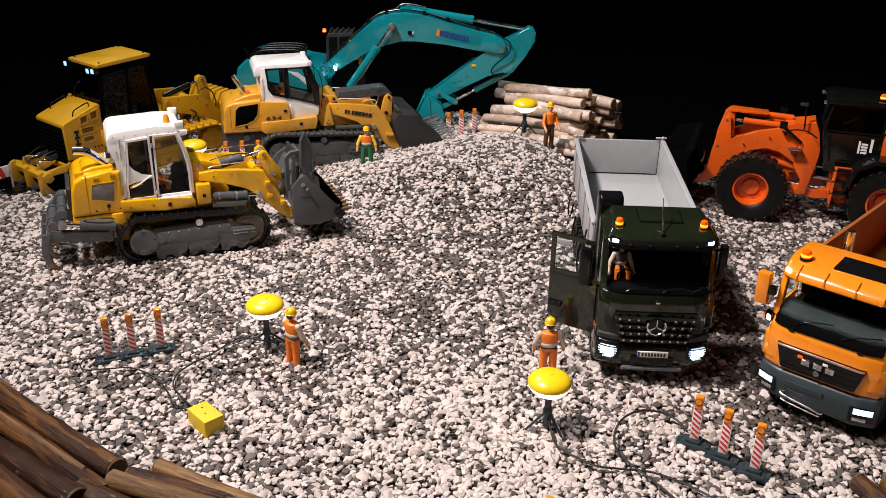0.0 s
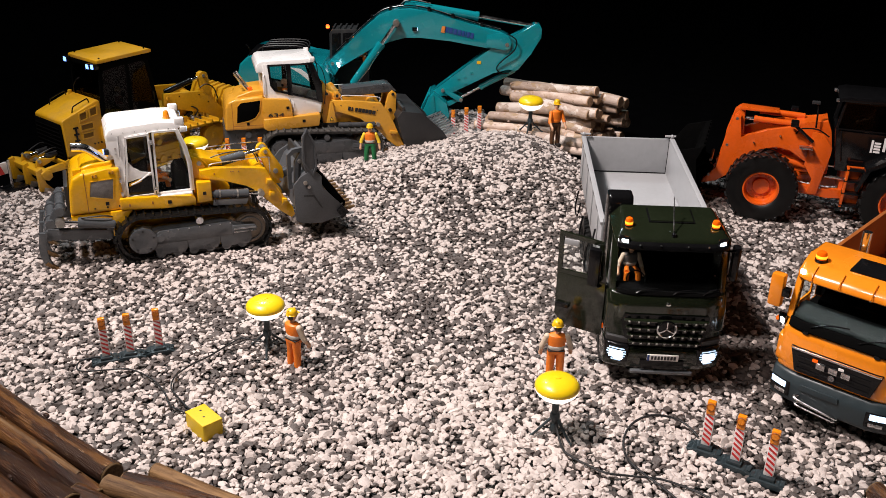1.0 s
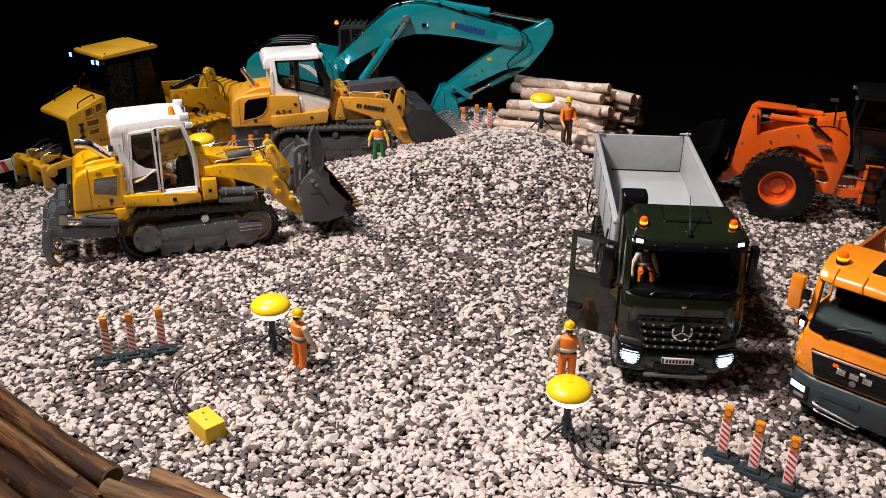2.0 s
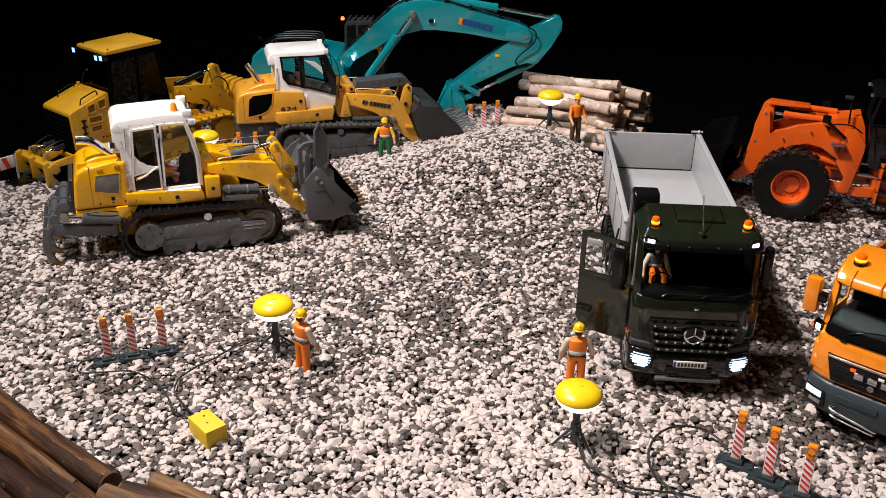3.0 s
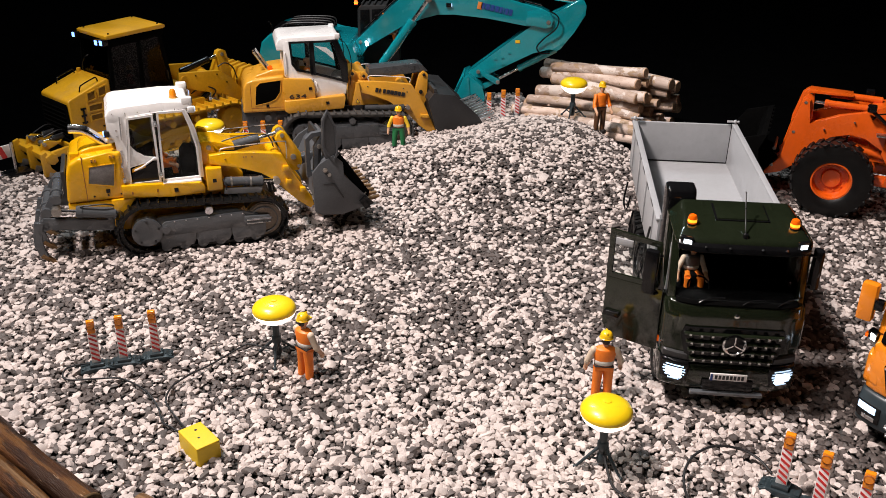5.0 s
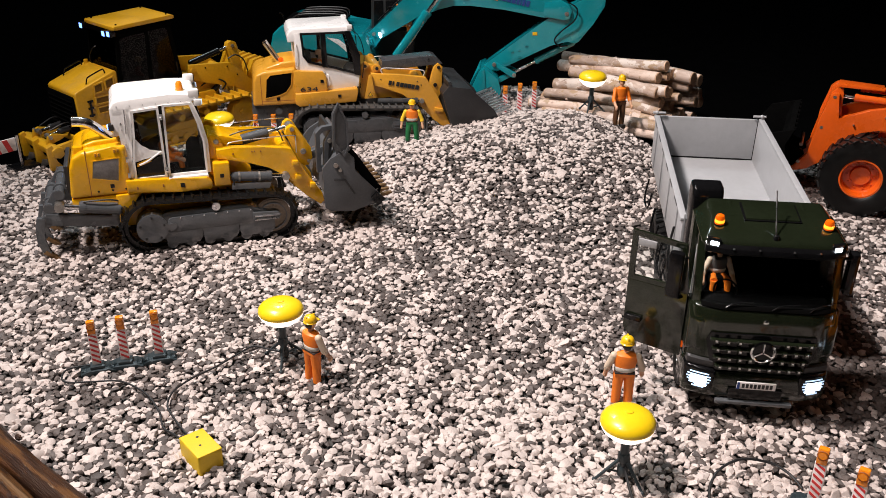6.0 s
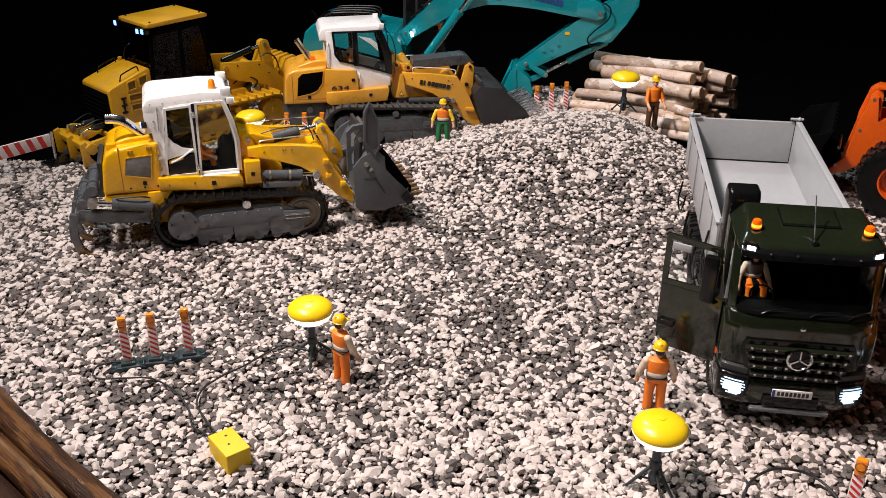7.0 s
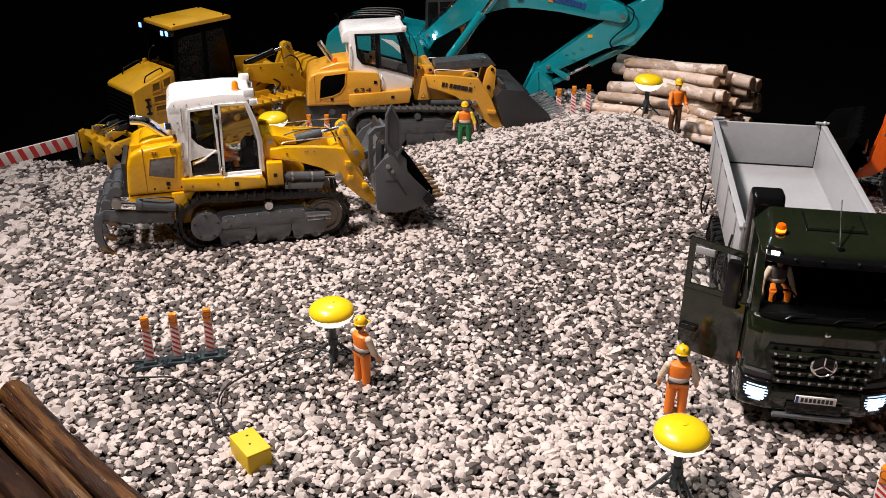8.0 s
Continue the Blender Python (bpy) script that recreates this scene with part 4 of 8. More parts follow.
def ripper_loader(m):
    e = thing("crawler_loader", m, "glossy yellow crawler loader with white cab and rear ripper", "crawler loader", "crawler loaders")
    paint, und = "yellow", "gloss_grey"
    part("chassis", box(-0.150, 0.055, -0.050, 0.050, 0.040, 0.096, 0.003), paint, e)
    both(lambda s: undercarriage(e, s, -0.108, 0.083, "track_gloss", "track_gloss", und, "steel"))
    # engine hood
    hood = part("hood", slab([(-0.222, 0.100), (-0.217, 0.150), (-0.211, 0.166), (-0.196, 0.174), (-0.150, 0.178), (-0.131, 0.179), (-0.131, 0.100)], -0.062, 0.062, 0.007, seg=4), paint, e, "yellow engine hood with grey side grilles")
    part("hood_base", slab([(-0.220, 0.082), (-0.2215, 0.0985), (-0.131, 0.0985), (-0.131, 0.082)], -0.0605, 0.0605, 0.003), paint, hood)

    def hood_side(s):
        g = [(-0.181, 0.158), (-0.143, 0.160), (-0.148, 0.123), (-0.186, 0.131)]
        gr = part("grille", sided(g, 0.0612, 0.0626, s, 0.0004), "grille_mesh", hood, "grey mesh side grille")
        part("grille_rim", frame_bar([(-0.1822, 0.1592), (-0.1418, 0.1612), (-0.1470, 0.1215), (-0.1874, 0.1300)], s * 0.0615, s * 0.0630, 0.0014), paint, gr)
        for x, z in ((-0.178, 0.1655), (-0.150, 0.1695)):
            for k in (0, 1):
                part("hinge", box(x + 0.0050 * k, x + 0.0050 * k + 0.0034, *sorted((s * 0.0610, s * 0.0632)), z, z + 0.0052, 0.0004), "amber_yellow", hood)
                for dz in (0.0012, 0.0040):
                    part("screw", rod((x + 0.0050 * k + 0.0017, s * 0.0630, z + dz), (x + 0.0050 * k + 0.0017, s * 0.0637, z + dz), 0.0006, n=6), "track_black", hood)
        part("latch", box(-0.1615, -0.1555, *sorted((s * 0.061, s * 0.0634)), 0.1125, 0.1185, 0.0004), "black", hood)
        for x, z in ((-0.180, 0.1085), (-0.159, 0.1085), (-0.139, 0.1085)):
            part("rivet", rod((x, s * 0.0612, z), (x, s * 0.0628, z), 0.0016, n=10), "black", hood)
        part("seam", box(-0.1915, -0.1903, *sorted((s * 0.0600, s * 0.0623)), 0.101, 0.176, 0), "tipper_brown", hood)
        part("pillar_hinge", box(-0.1335, -0.1295, *sorted((s * 0.061, s * 0.0645)), 0.126, 0.134, 0.0006), "steel", hood)
        part("pillar_hinge", box(-0.1335, -0.1295, *sorted((s * 0.061, s * 0.0645)), 0.152, 0.160, 0.0006), "steel", hood)

    both(hood_side)
    part("hood_cap", slab([(-0.200, 0.170), (-0.192, 0.179), (-0.178, 0.183), (-0.142, 0.186), (-0.136, 0.174)], -0.040, 0.040, 0.004, seg=3), paint, hood)
    part("hood_step", box(-0.208, -0.194, -0.050, -0.036, 0.166, 0.179, 0.002), paint, hood)
    pts = [(-0.146, -0.030, 0.180), (-0.158, -0.030, 0.190), (-0.176, -0.030, 0.206), (-0.188, -0.030, 0.212), (-0.204, -0.030, 0.214)]
    ex = part("exhaust", tube(pts, 0.0076, n=18, smooth_steps=5), "chrome", e, "bright bent exhaust pipe")
    part("bore", rod((-0.2035, -0.030, 0.2139), (-0.2049, -0.030, 0.2141), 0.0060, n=16), "black", ex)
    part("rear_grille", box(-0.226, -0.219, -0.048, 0.048, 0.105, 0.150, 0.002), "dark_grey", hood)
    # skirts and fenders
    def skirt(s):
        sk = part("side_skirt", sided([(-0.138, 0.101), (-0.138, 0.123), (-0.075, 0.120), (-0.070, 0.117), (-0.014, 0.117), (-0.007, 0.107), (-0.008, 0.095), (-0.060, 0.096)], 0.040, 0.0685, s, 0.003), paint, e)
        for x in (-0.122, -0.083):
            part("pad", box(x - 0.0012, x + 0.0012, *sorted((s * 0.068, s * 0.0693)), 0.1075, 0.1120, 0.0003), "tipper_brown", sk)
        part("latch", box(-0.0570, -0.0505, *sorted((s * 0.0680, s * 0.0700)), 0.1040, 0.1105, 0.0005), "black", sk)
        part("fender", sided([(-0.156, 0.100), (-0.118, 0.100), (-0.126, 0.090), (-0.138, 0.076), (-0.148, 0.054), (-0.156, 0.054), (-0.154, 0.078)], 0.044, 0.0660, s, 0.002), paint, e)

    both(skirt)
    # cab
    part("cab_floor", box(-0.134, -0.014, -0.0525, 0.0525, 0.100, 0.121, 0.002), "interior", e)
    roof = part("roof", narrowed(slab([(-0.147, 0.222), (-0.147, 0.236), (-0.141, 0.245), (-0.132, 0.248), (-0.060, 0.250), (-0.028, 0.248), (-0.018, 0.246), (-0.016, 0.240), (-0.028, 0.2355), (-0.118, 0.2345), (-0.130, 0.222)], -0.0555, 0.0555, 0.0030, seg=3), 0.238, 0.250, 0.95), "white", e, "white cab roof")

    def roof_side(s):
        lm = part("roof_lamp", box(-0.030, -0.013, *sorted((s * 0.041, s * 0.0545)), 0.242, 0.2555, 0.003), "white", roof)
        part("lens", box(-0.0138, -0.0120, *sorted((s * 0.044, s * 0.052)), 0.2445, 0.2530, 0.0008), "dark_grey", lm)
        lo = part("work_lamp", box(-0.022, -0.010, *sorted((s * 0.046, s * 0.0575)), 0.2300, 0.2405, 0.0025), "white", roof)
        part("lens", box(-0.0106, -0.0092, *sorted((s * 0.048, s * 0.0555)), 0.2320, 0.2390, 0.0006), "led_soft", lo)
        part("lamp_bracket", box(-0.020, -0.014, *sorted((s * 0.048, s * 0.054)), 0.238, 0.246, 0.0006), "steel", roof)
        for k in range(7):
            x = -0.136 + 0.019 * k
            part("rivet", rod((x, s * 0.0545, 0.2385), (x, s * 0.0560, 0.2385), 0.0007, n=6), "track_black", roof)

    both(roof_side)
    bc = part("beacon", lathe([(0.0056, 0), (0.0056, 0.005), (0.0046, 0.012), (0.0026, 0.0145)], n=18, m=Matrix.Translation((-0.040, -0.024, 0.2485))), "amber", roof, "amber roof beacon")
    part("beacon_base", lathe([(0.0066, 0), (0.0066, 0.0022)], n=16, m=Matrix.Translation((-0.040, -0.024, 0.2482))), "amber_yellow", bc)
    part("back_wall", slab([(-0.146, 0.192), (-0.147, 0.230), (-0.140, 0.230), (-0.137, 0.192)], -0.053, 0.053, 0.001), "white", e)
    ml = part("marker_lamp", box(-0.152, -0.144, -0.058, -0.046, 0.202, 0.212, 0.0015), "dark_grey", e, "small lamp with blue-white light")
    part("lens", box(-0.1535, -0.1515, -0.056, -0.048, 0.2035, 0.2105, 0.0006), "led_blue", ml)

    def cab_side(s):
        part("pillar", sided([(-0.147, 0.200), (-0.147, 0.236), (-0.116, 0.236), (-0.1195, 0.188), (-0.124, 0.150), (-0.124, 0.119), (-0.131, 0.119), (-0.136, 0.170), (-0.137, 0.200)], 0.0485, 0.0555, s, 0.0012), "white", e)
        part("pillar", sided([(-0.013, 0.119), (-0.0135, 0.172), (-0.0195, 0.203), (-0.0300, 0.238), (-0.0245, 0.238), (-0.0125, 0.203), (-0.0065, 0.172), (-0.0065, 0.119)], 0.0485, 0.0555, s, 0.0015), "white", e)
        dr = part("door", frame_bar([(-0.073, 0.120), (-0.070, 0.2365), (-0.0275, 0.2365), (-0.0175, 0.203), (-0.0115, 0.172), (-0.0115, 0.120)], s * 0.0545, s * 0.0580, 0.0034), "white", e, "white framed cab door")
        pane([(-0.071, 0.123), (-0.068, 0.2345), (-0.0300, 0.2345), (-0.0205, 0.203), (-0.0145, 0.172), (-0.0145, 0.123)], s * 0.0556, s * 0.0562, dr)
        rd = part("rear_door", frame_bar([(-0.124, 0.119), (-0.124, 0.146), (-0.1190, 0.186), (-0.1165, 0.2310), (-0.0755, 0.2340), (-0.0745, 0.119)], s * 0.0545, s * 0.0590, 0.0036), "white", e, "white framed side window")
        pane([(-0.1155, 0.186), (-0.1135, 0.2290), (-0.0780, 0.2315), (-0.0775, 0.162), (-0.0960, 0.166)], s * 0.0560, s * 0.0566, rd, "dark_pane")
        part("panel", sided([(-0.1220, 0.148), (-0.1170, 0.187), (-0.1140, 0.1840), (-0.1080, 0.1740), (-0.0960, 0.1660), (-0.0765, 0.1620), (-0.0765, 0.1585), (-0.0960, 0.1545)], 0.0555, 0.0580, s, 0.0008), "white", rd)
        part("lower_panel", sided([(-0.1185, 0.122), (-0.1185, 0.1400), (-0.0980, 0.1460), (-0.0770, 0.1570), (-0.0770, 0.122)], 0.0540, 0.0560, s, 0.0004), "black", rd)
        part("trim", sided([(-0.1180, 0.1400), (-0.1180, 0.1455), (-0.0965, 0.1535), (-0.0960, 0.1470)], 0.0545, 0.0570, s, 0.0004), paint, rd)
        part("grab_rail", tube([(-0.1140, s * 0.0590, 0.1440), (-0.1020, s * 0.0630, 0.1500), (-0.0860, s * 0.0630, 0.1600), (-0.0800, s * 0.0590, 0.1630)], 0.0015, n=8), "white", rd)
        part("gasket", frame_bar([(-0.0755, 0.1180), (-0.0735, 0.2380), (-0.0260, 0.2380), (-0.0150, 0.203), (-0.0090, 0.172), (-0.0090, 0.1180)], s * 0.0530, s * 0.0548, 0.0030), "black", e)
        part("sill", box(-0.073, -0.012, *sorted((s * 0.052, s * 0.0655)), 0.1130, 0.1195, 0.0012), "white", e)
        for x, z in ((-0.1335, 0.212), (-0.1330, 0.202), (-0.1300, 0.178), (-0.1285, 0.172)):
            part("screw", rod((x, s * 0.0550, z), (x, s * 0.0566, z), 0.0013, n=8), "steel", e)
        part("hinge_rod", rod((-0.1270, s * 0.0575, 0.196), (-0.1255, s * 0.0575, 0.234), 0.0012, n=8), "steel", e)
        for z in (0.128, 0.214):
            lt = part("latch", box(-0.0770, -0.0715, *sorted((s * 0.0575, s * 0.0625)), z, z + 0.0085, 0.0010), "steel", e)
            part("latch_knob", ball((-0.0742, s * 0.0640, z + 0.004), 0.0022, n=10), "chrome", lt)

    both(cab_side)
    ws = part("windscreen", slab([(-0.0085, 0.120), (-0.0095, 0.172), (-0.0155, 0.203), (-0.0260, 0.237), (-0.0248, 0.237), (-0.0143, 0.203), (-0.0083, 0.172), (-0.0073, 0.120)], -0.048, 0.048, 0), "pane", e)
    ws.visible_shadow = False
    both(lambda s: part("wiper", tube([(-0.006, s * 0.02, 0.130), (-0.008, s * 0.03, 0.170), (-0.016, s * 0.025, 0.214)], 0.0009, n=6), "black", e))
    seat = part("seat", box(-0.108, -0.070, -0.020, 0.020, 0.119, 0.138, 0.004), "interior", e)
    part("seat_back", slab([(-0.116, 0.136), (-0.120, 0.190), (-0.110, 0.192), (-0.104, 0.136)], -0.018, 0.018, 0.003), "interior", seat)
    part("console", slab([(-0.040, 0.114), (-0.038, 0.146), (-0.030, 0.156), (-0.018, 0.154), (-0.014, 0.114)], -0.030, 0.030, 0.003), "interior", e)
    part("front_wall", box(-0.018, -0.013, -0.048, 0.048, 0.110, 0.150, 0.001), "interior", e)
    # front frame, tool boxes, lift arms
    part("front_frame", slab([(-0.010, 0.086), (-0.012, 0.160), (-0.004, 0.172), (0.012, 0.168), (0.030, 0.150), (0.060, 0.112), (0.060, 0.086)], -0.034, 0.034, 0.003), paint, e)
    both(lambda s: part("tower", sided([(-0.008, 0.110), (-0.009, 0.172), (-0.002, 0.178), (0.010, 0.174), (0.020, 0.152), (0.022, 0.110)], 0.034, 0.046, s, 0.002), paint, e))
    part("link_cover", slab([(0.000, 0.156), (0.000, 0.170), (0.018, 0.170), (0.050, 0.160), (0.050, 0.152)], -0.030, 0.030, 0.002), paint, e)

    def arm(s):
        tb = part("tool_box", sided([(-0.004, 0.0985), (-0.004, 0.137), (0.0215, 0.137), (0.0215, 0.0985)], 0.042, 0.0690, s, 0.0022), paint, e)
        part("latch", box(0.0055, 0.0115, *sorted((s * 0.0685, s * 0.0702)), 0.113, 0.119, 0.0004), "black", tb)
        a = part("arm", sided([(0.004, 0.141), (0.004, 0.156), (0.030, 0.157), (0.080, 0.153), (0.110, 0.150), (0.124, 0.146), (0.132, 0.129), (0.142, 0.109), (0.172, 0.062), (0.175, 0.048), (0.168, 0.042), (0.146, 0.060), (0.120, 0.086), (0.107, 0.105), (0.086, 0.117), (0.050, 0.132), (0.020, 0.138)], 0.045, 0.058, s, 0.0016), paint, e, "bent yellow lift arm")
        for x, z in ((0.129, 0.122), (0.133, 0.097), (0.156, 0.080)):
            part("step", sided([(x - 0.006, z - 0.004), (x - 0.005, z + 0.005), (x + 0.004, z + 0.004), (x + 0.005, z - 0.004)], 0.057, 0.0655, s, 0.0012), paint, a)
        for x, z, r in ((0.030, 0.147, 0.0016), (0.060, 0.148, 0.0013), (0.064, 0.148, 0.0013), (0.074, 0.147, 0.0013)):
            part("screw", rod((x, s * 0.0575, z), (x, s * 0.0588, z), r, n=8), "tipper_brown", a)
        part("pivot", rod((0.006, s * 0.044, 0.166), (0.006, s * 0.0480, 0.166), 0.0042, n=16, bevel=0.001), "worn_steel", a)
        ram((0.023, s * 0.063, 0.1105), (0.111, s * 0.063, 0.1025), 0.0078, 0.72, e, und)
        for x in (0.034, 0.066):
            part("clamp", rod((x, s * 0.063, 0.1098 - 0.09 * (x - 0.023)), (x + 0.003, s * 0.063, 0.1096 - 0.09 * (x - 0.023)), 0.0088, n=16), "worn_steel", e)
        part("guard", sided([(0.022, 0.0890), (0.024, 0.1000), (0.087, 0.0950), (0.083, 0.0840)], 0.0640, 0.0660, s, 0.0006), "silver", e)
        part("hose", tube([(0.022, s * 0.066, 0.116), (0.026, s * 0.071, 0.108), (0.026, s * 0.070, 0.098)], 0.0016, n=6), "cable", e)
        part("hand_rail", tube([(0.022, s * 0.050, 0.158), (0.030, s * 0.050, 0.164), (0.080, s * 0.050, 0.166), (0.128, s * 0.050, 0.166), (0.133, s * 0.050, 0.160), (0.133, s * 0.050, 0.135)], 0.0010, n=6), "steel", a)

    both(arm)
    part("cross_tube", rod((0.120, -0.046, 0.128), (0.120, 0.046, 0.128), 0.010, n=18), paint, e)
    for y in (-0.024, 0.010):
        cr = part("bellcrank", slab([(0.120, 0.160), (0.124, 0.170), (0.132, 0.175), (0.140, 0.171), (0.150, 0.153), (0.163, 0.133), (0.165, 0.116), (0.158, 0.102), (0.148, 0.102), (0.140, 0.112), (0.130, 0.140)], y, y + 0.012, 0.002), paint, e)
        for x, z, r in ((0.132, 0.168, 0.0036), (0.149, 0.128, 0.0050), (0.158, 0.110, 0.0030)):
            part("pin", rod((x, y - 0.003, z), (x, y + 0.015, z), r, n=14, bevel=0.0008), "worn_steel", cr)
    ram((0.030, -0.006, 0.148), (0.131, -0.006, 0.168), 0.0088, 0.62, e, und)
    part("hose", tube([(0.030, -0.020, 0.166), (0.060, -0.024, 0.174), (0.104, -0.024, 0.172), (0.116, -0.026, 0.150)], 0.0012, n=6), "cable", e)
    part("link_bar", slab([(0.156, 0.104), (0.154, 0.118), (0.186, 0.128), (0.188, 0.114)], -0.010, 0.010, 0.002), und, e)
    # four-in-one bucket: back frame, side cheeks, tall spill plate, toothed lip
    shell = [(0.214, 0.150), (0.190, 0.128), (0.176, 0.100), (0.173, 0.066), (0.190, 0.046), (0.225, 0.040), (0.264, 0.050), (0.262, 0.055), (0.226, 0.045), (0.193, 0.051), (0.179, 0.068), (0.182, 0.098), (0.195, 0.124), (0.218, 0.146)]
    side_out = [(0.168, 0.117), (0.181, 0.132), (0.206, 0.146), (0.222, 0.130), (0.222, 0.108), (0.266, 0.060), (0.256, 0.046), (0.218, 0.036), (0.180, 0.040), (0.170, 0.047)]
    bk = bucket(e, "bucket_grey", side_out, shell, 0.086, "brass_steel", 9, (0.262, 0.049), (0.288, 0.056))
    part("fin", slab([(0.1985, 0.226), (0.213, 0.194), (0.214, 0.150), (0.206, 0.128), (0.196, 0.126), (0.187, 0.160), (0.188, 0.208)], -0.0885, -0.0845, 0.001), "bucket_grey", bk, "tall grey spill plate")
    part("fin_rim", frame_bar([(0.1985, 0.226), (0.213, 0.194), (0.214, 0.150), (0.206, 0.132), (0.188, 0.160), (0.189, 0.208)], -0.0915, -0.0880, 0.0030), "bucket_grey", bk)
    part("spill_plate", slab([(0.196, 0.130), (0.200, 0.156), (0.205, 0.156), (0.206, 0.130)], -0.084, 0.084, 0.001), "dark_grey", bk)
    for y in (-0.060,):
        part("mount", frame_bar([(0.165, 0.100), (0.165, 0.168), (0.176, 0.178), (0.196, 0.180), (0.198, 0.170), (0.186, 0.150), (0.184, 0.104)], y, y + 0.010, 0.0070), "bucket_grey", bk)
        part("mount_ram", rod((0.184, y + 0.005, 0.108), (0.188, y + 0.005, 0.156), 0.0052, n=14), "dark_grey", bk)
        part("pin", rod((0.188, y - 0.003, 0.154), (0.188, y + 0.013, 0.154), 0.0040, n=12, bevel=0.0008), "worn_steel", bk)
    for x, z, r in ((0.190, 0.121, 0.0040), (0.197, 0.112, 0.0032)):
        part("bolt", rod((x, -0.088, z), (x, -0.0930, z), r, n=12, bevel=0.0006), "worn_steel", bk)
    part("crease", sided([(0.186, 0.094), (0.186, 0.097), (0.206, 0.095), (0.222, 0.068), (0.219, 0.067), (0.204, 0.092)], 0.0898, 0.0914, -1, 0.0003), "dark_grey", bk)
    part("corner_block", slab([(0.248, 0.058), (0.258, 0.068), (0.272, 0.054), (0.258, 0.042)], -0.096, -0.088, 0.001), "black", bk)
    for k in range(9):
        y = -0.082 + 0.164 * k / 8
        part("rib", slab([(0.212, 0.128), (0.218, 0.136), (0.268, 0.072), (0.264, 0.050)], y - 0.0026, y + 0.0026, 0.0005), "bucket_black", bk)
        part("tooth_bolt", rod((0.258, y, 0.066), (0.262, y, 0.070), 0.0030, n=8), "worn_steel", bk)
    # ripper
    rp = part("ripper_beam", rod((-0.262, -0.060, 0.066), (-0.262, 0.060, 0.066), 0.0092, n=18, bevel=0.001), und, e, "grey rear ripper frame")

    def ripper(s):
        part("ripper_arm", sided([(-0.268, 0.060), (-0.262, 0.080), (-0.152, 0.064), (-0.150, 0.047), (-0.162, 0.046)], 0.050, 0.060, s, 0.0018), und, e)
        part("bracket", sided([(-0.272, 0.058), (-0.264, 0.084), (-0.247, 0.112), (-0.237, 0.115), (-0.230, 0.109), (-0.245, 0.092), (-0.254, 0.074), (-0.257, 0.058)], 0.043, 0.050, s, 0.0018), und, rp)
        part("shackle", box(-0.166, -0.142, *sorted((s * 0.052, s * 0.066)), 0.066, 0.084, 0.002), und, e)
        ram((-0.150, s * 0.061, 0.076), (-0.240, s * 0.059, 0.090), 0.0098, 0.66, e, und)
        part("hose", tube([(-0.150, s * 0.064, 0.090), (-0.170, s * 0.068, 0.096), (-0.205, s * 0.066, 0.096)], 0.0014, n=6), "cable", e)

    both(ripper)
    for x, z in ((-0.238, 0.107), (-0.256, 0.086)):
        part("cross_tube", rod((x, -0.058, z), (x, 0.058, z), 0.0085, n=18, bevel=0.001), und, rp)
        for y in (-0.030, 0.030):
            part("collar", rod((x, y - 0.004, z), (x, y + 0.004, z), 0.0105, n=18, bevel=0.001), und, rp)
    for y in (-0.056, 0, 0.056):
        sh = part("shank", slab([(-0.276, 0.074), (-0.281, 0.052), (-0.2815, 0.034), (-0.277, 0.018), (-0.268, 0.008), (-0.263, 0.014), (-0.268, 0.024), (-0.270, 0.036), (-0.268, 0.052), (-0.262, 0.072)], y - 0.0045, y + 0.0045, 0.001), und, rp)
        part("tip", slab([(-0.276, 0.014), (-0.270, 0.019), (-0.258, 0.006), (-0.250, 0.000), (-0.262, 0.003)], y - 0.0052, y + 0.0052, 0.0005), "brass_steel", sh)
    return e


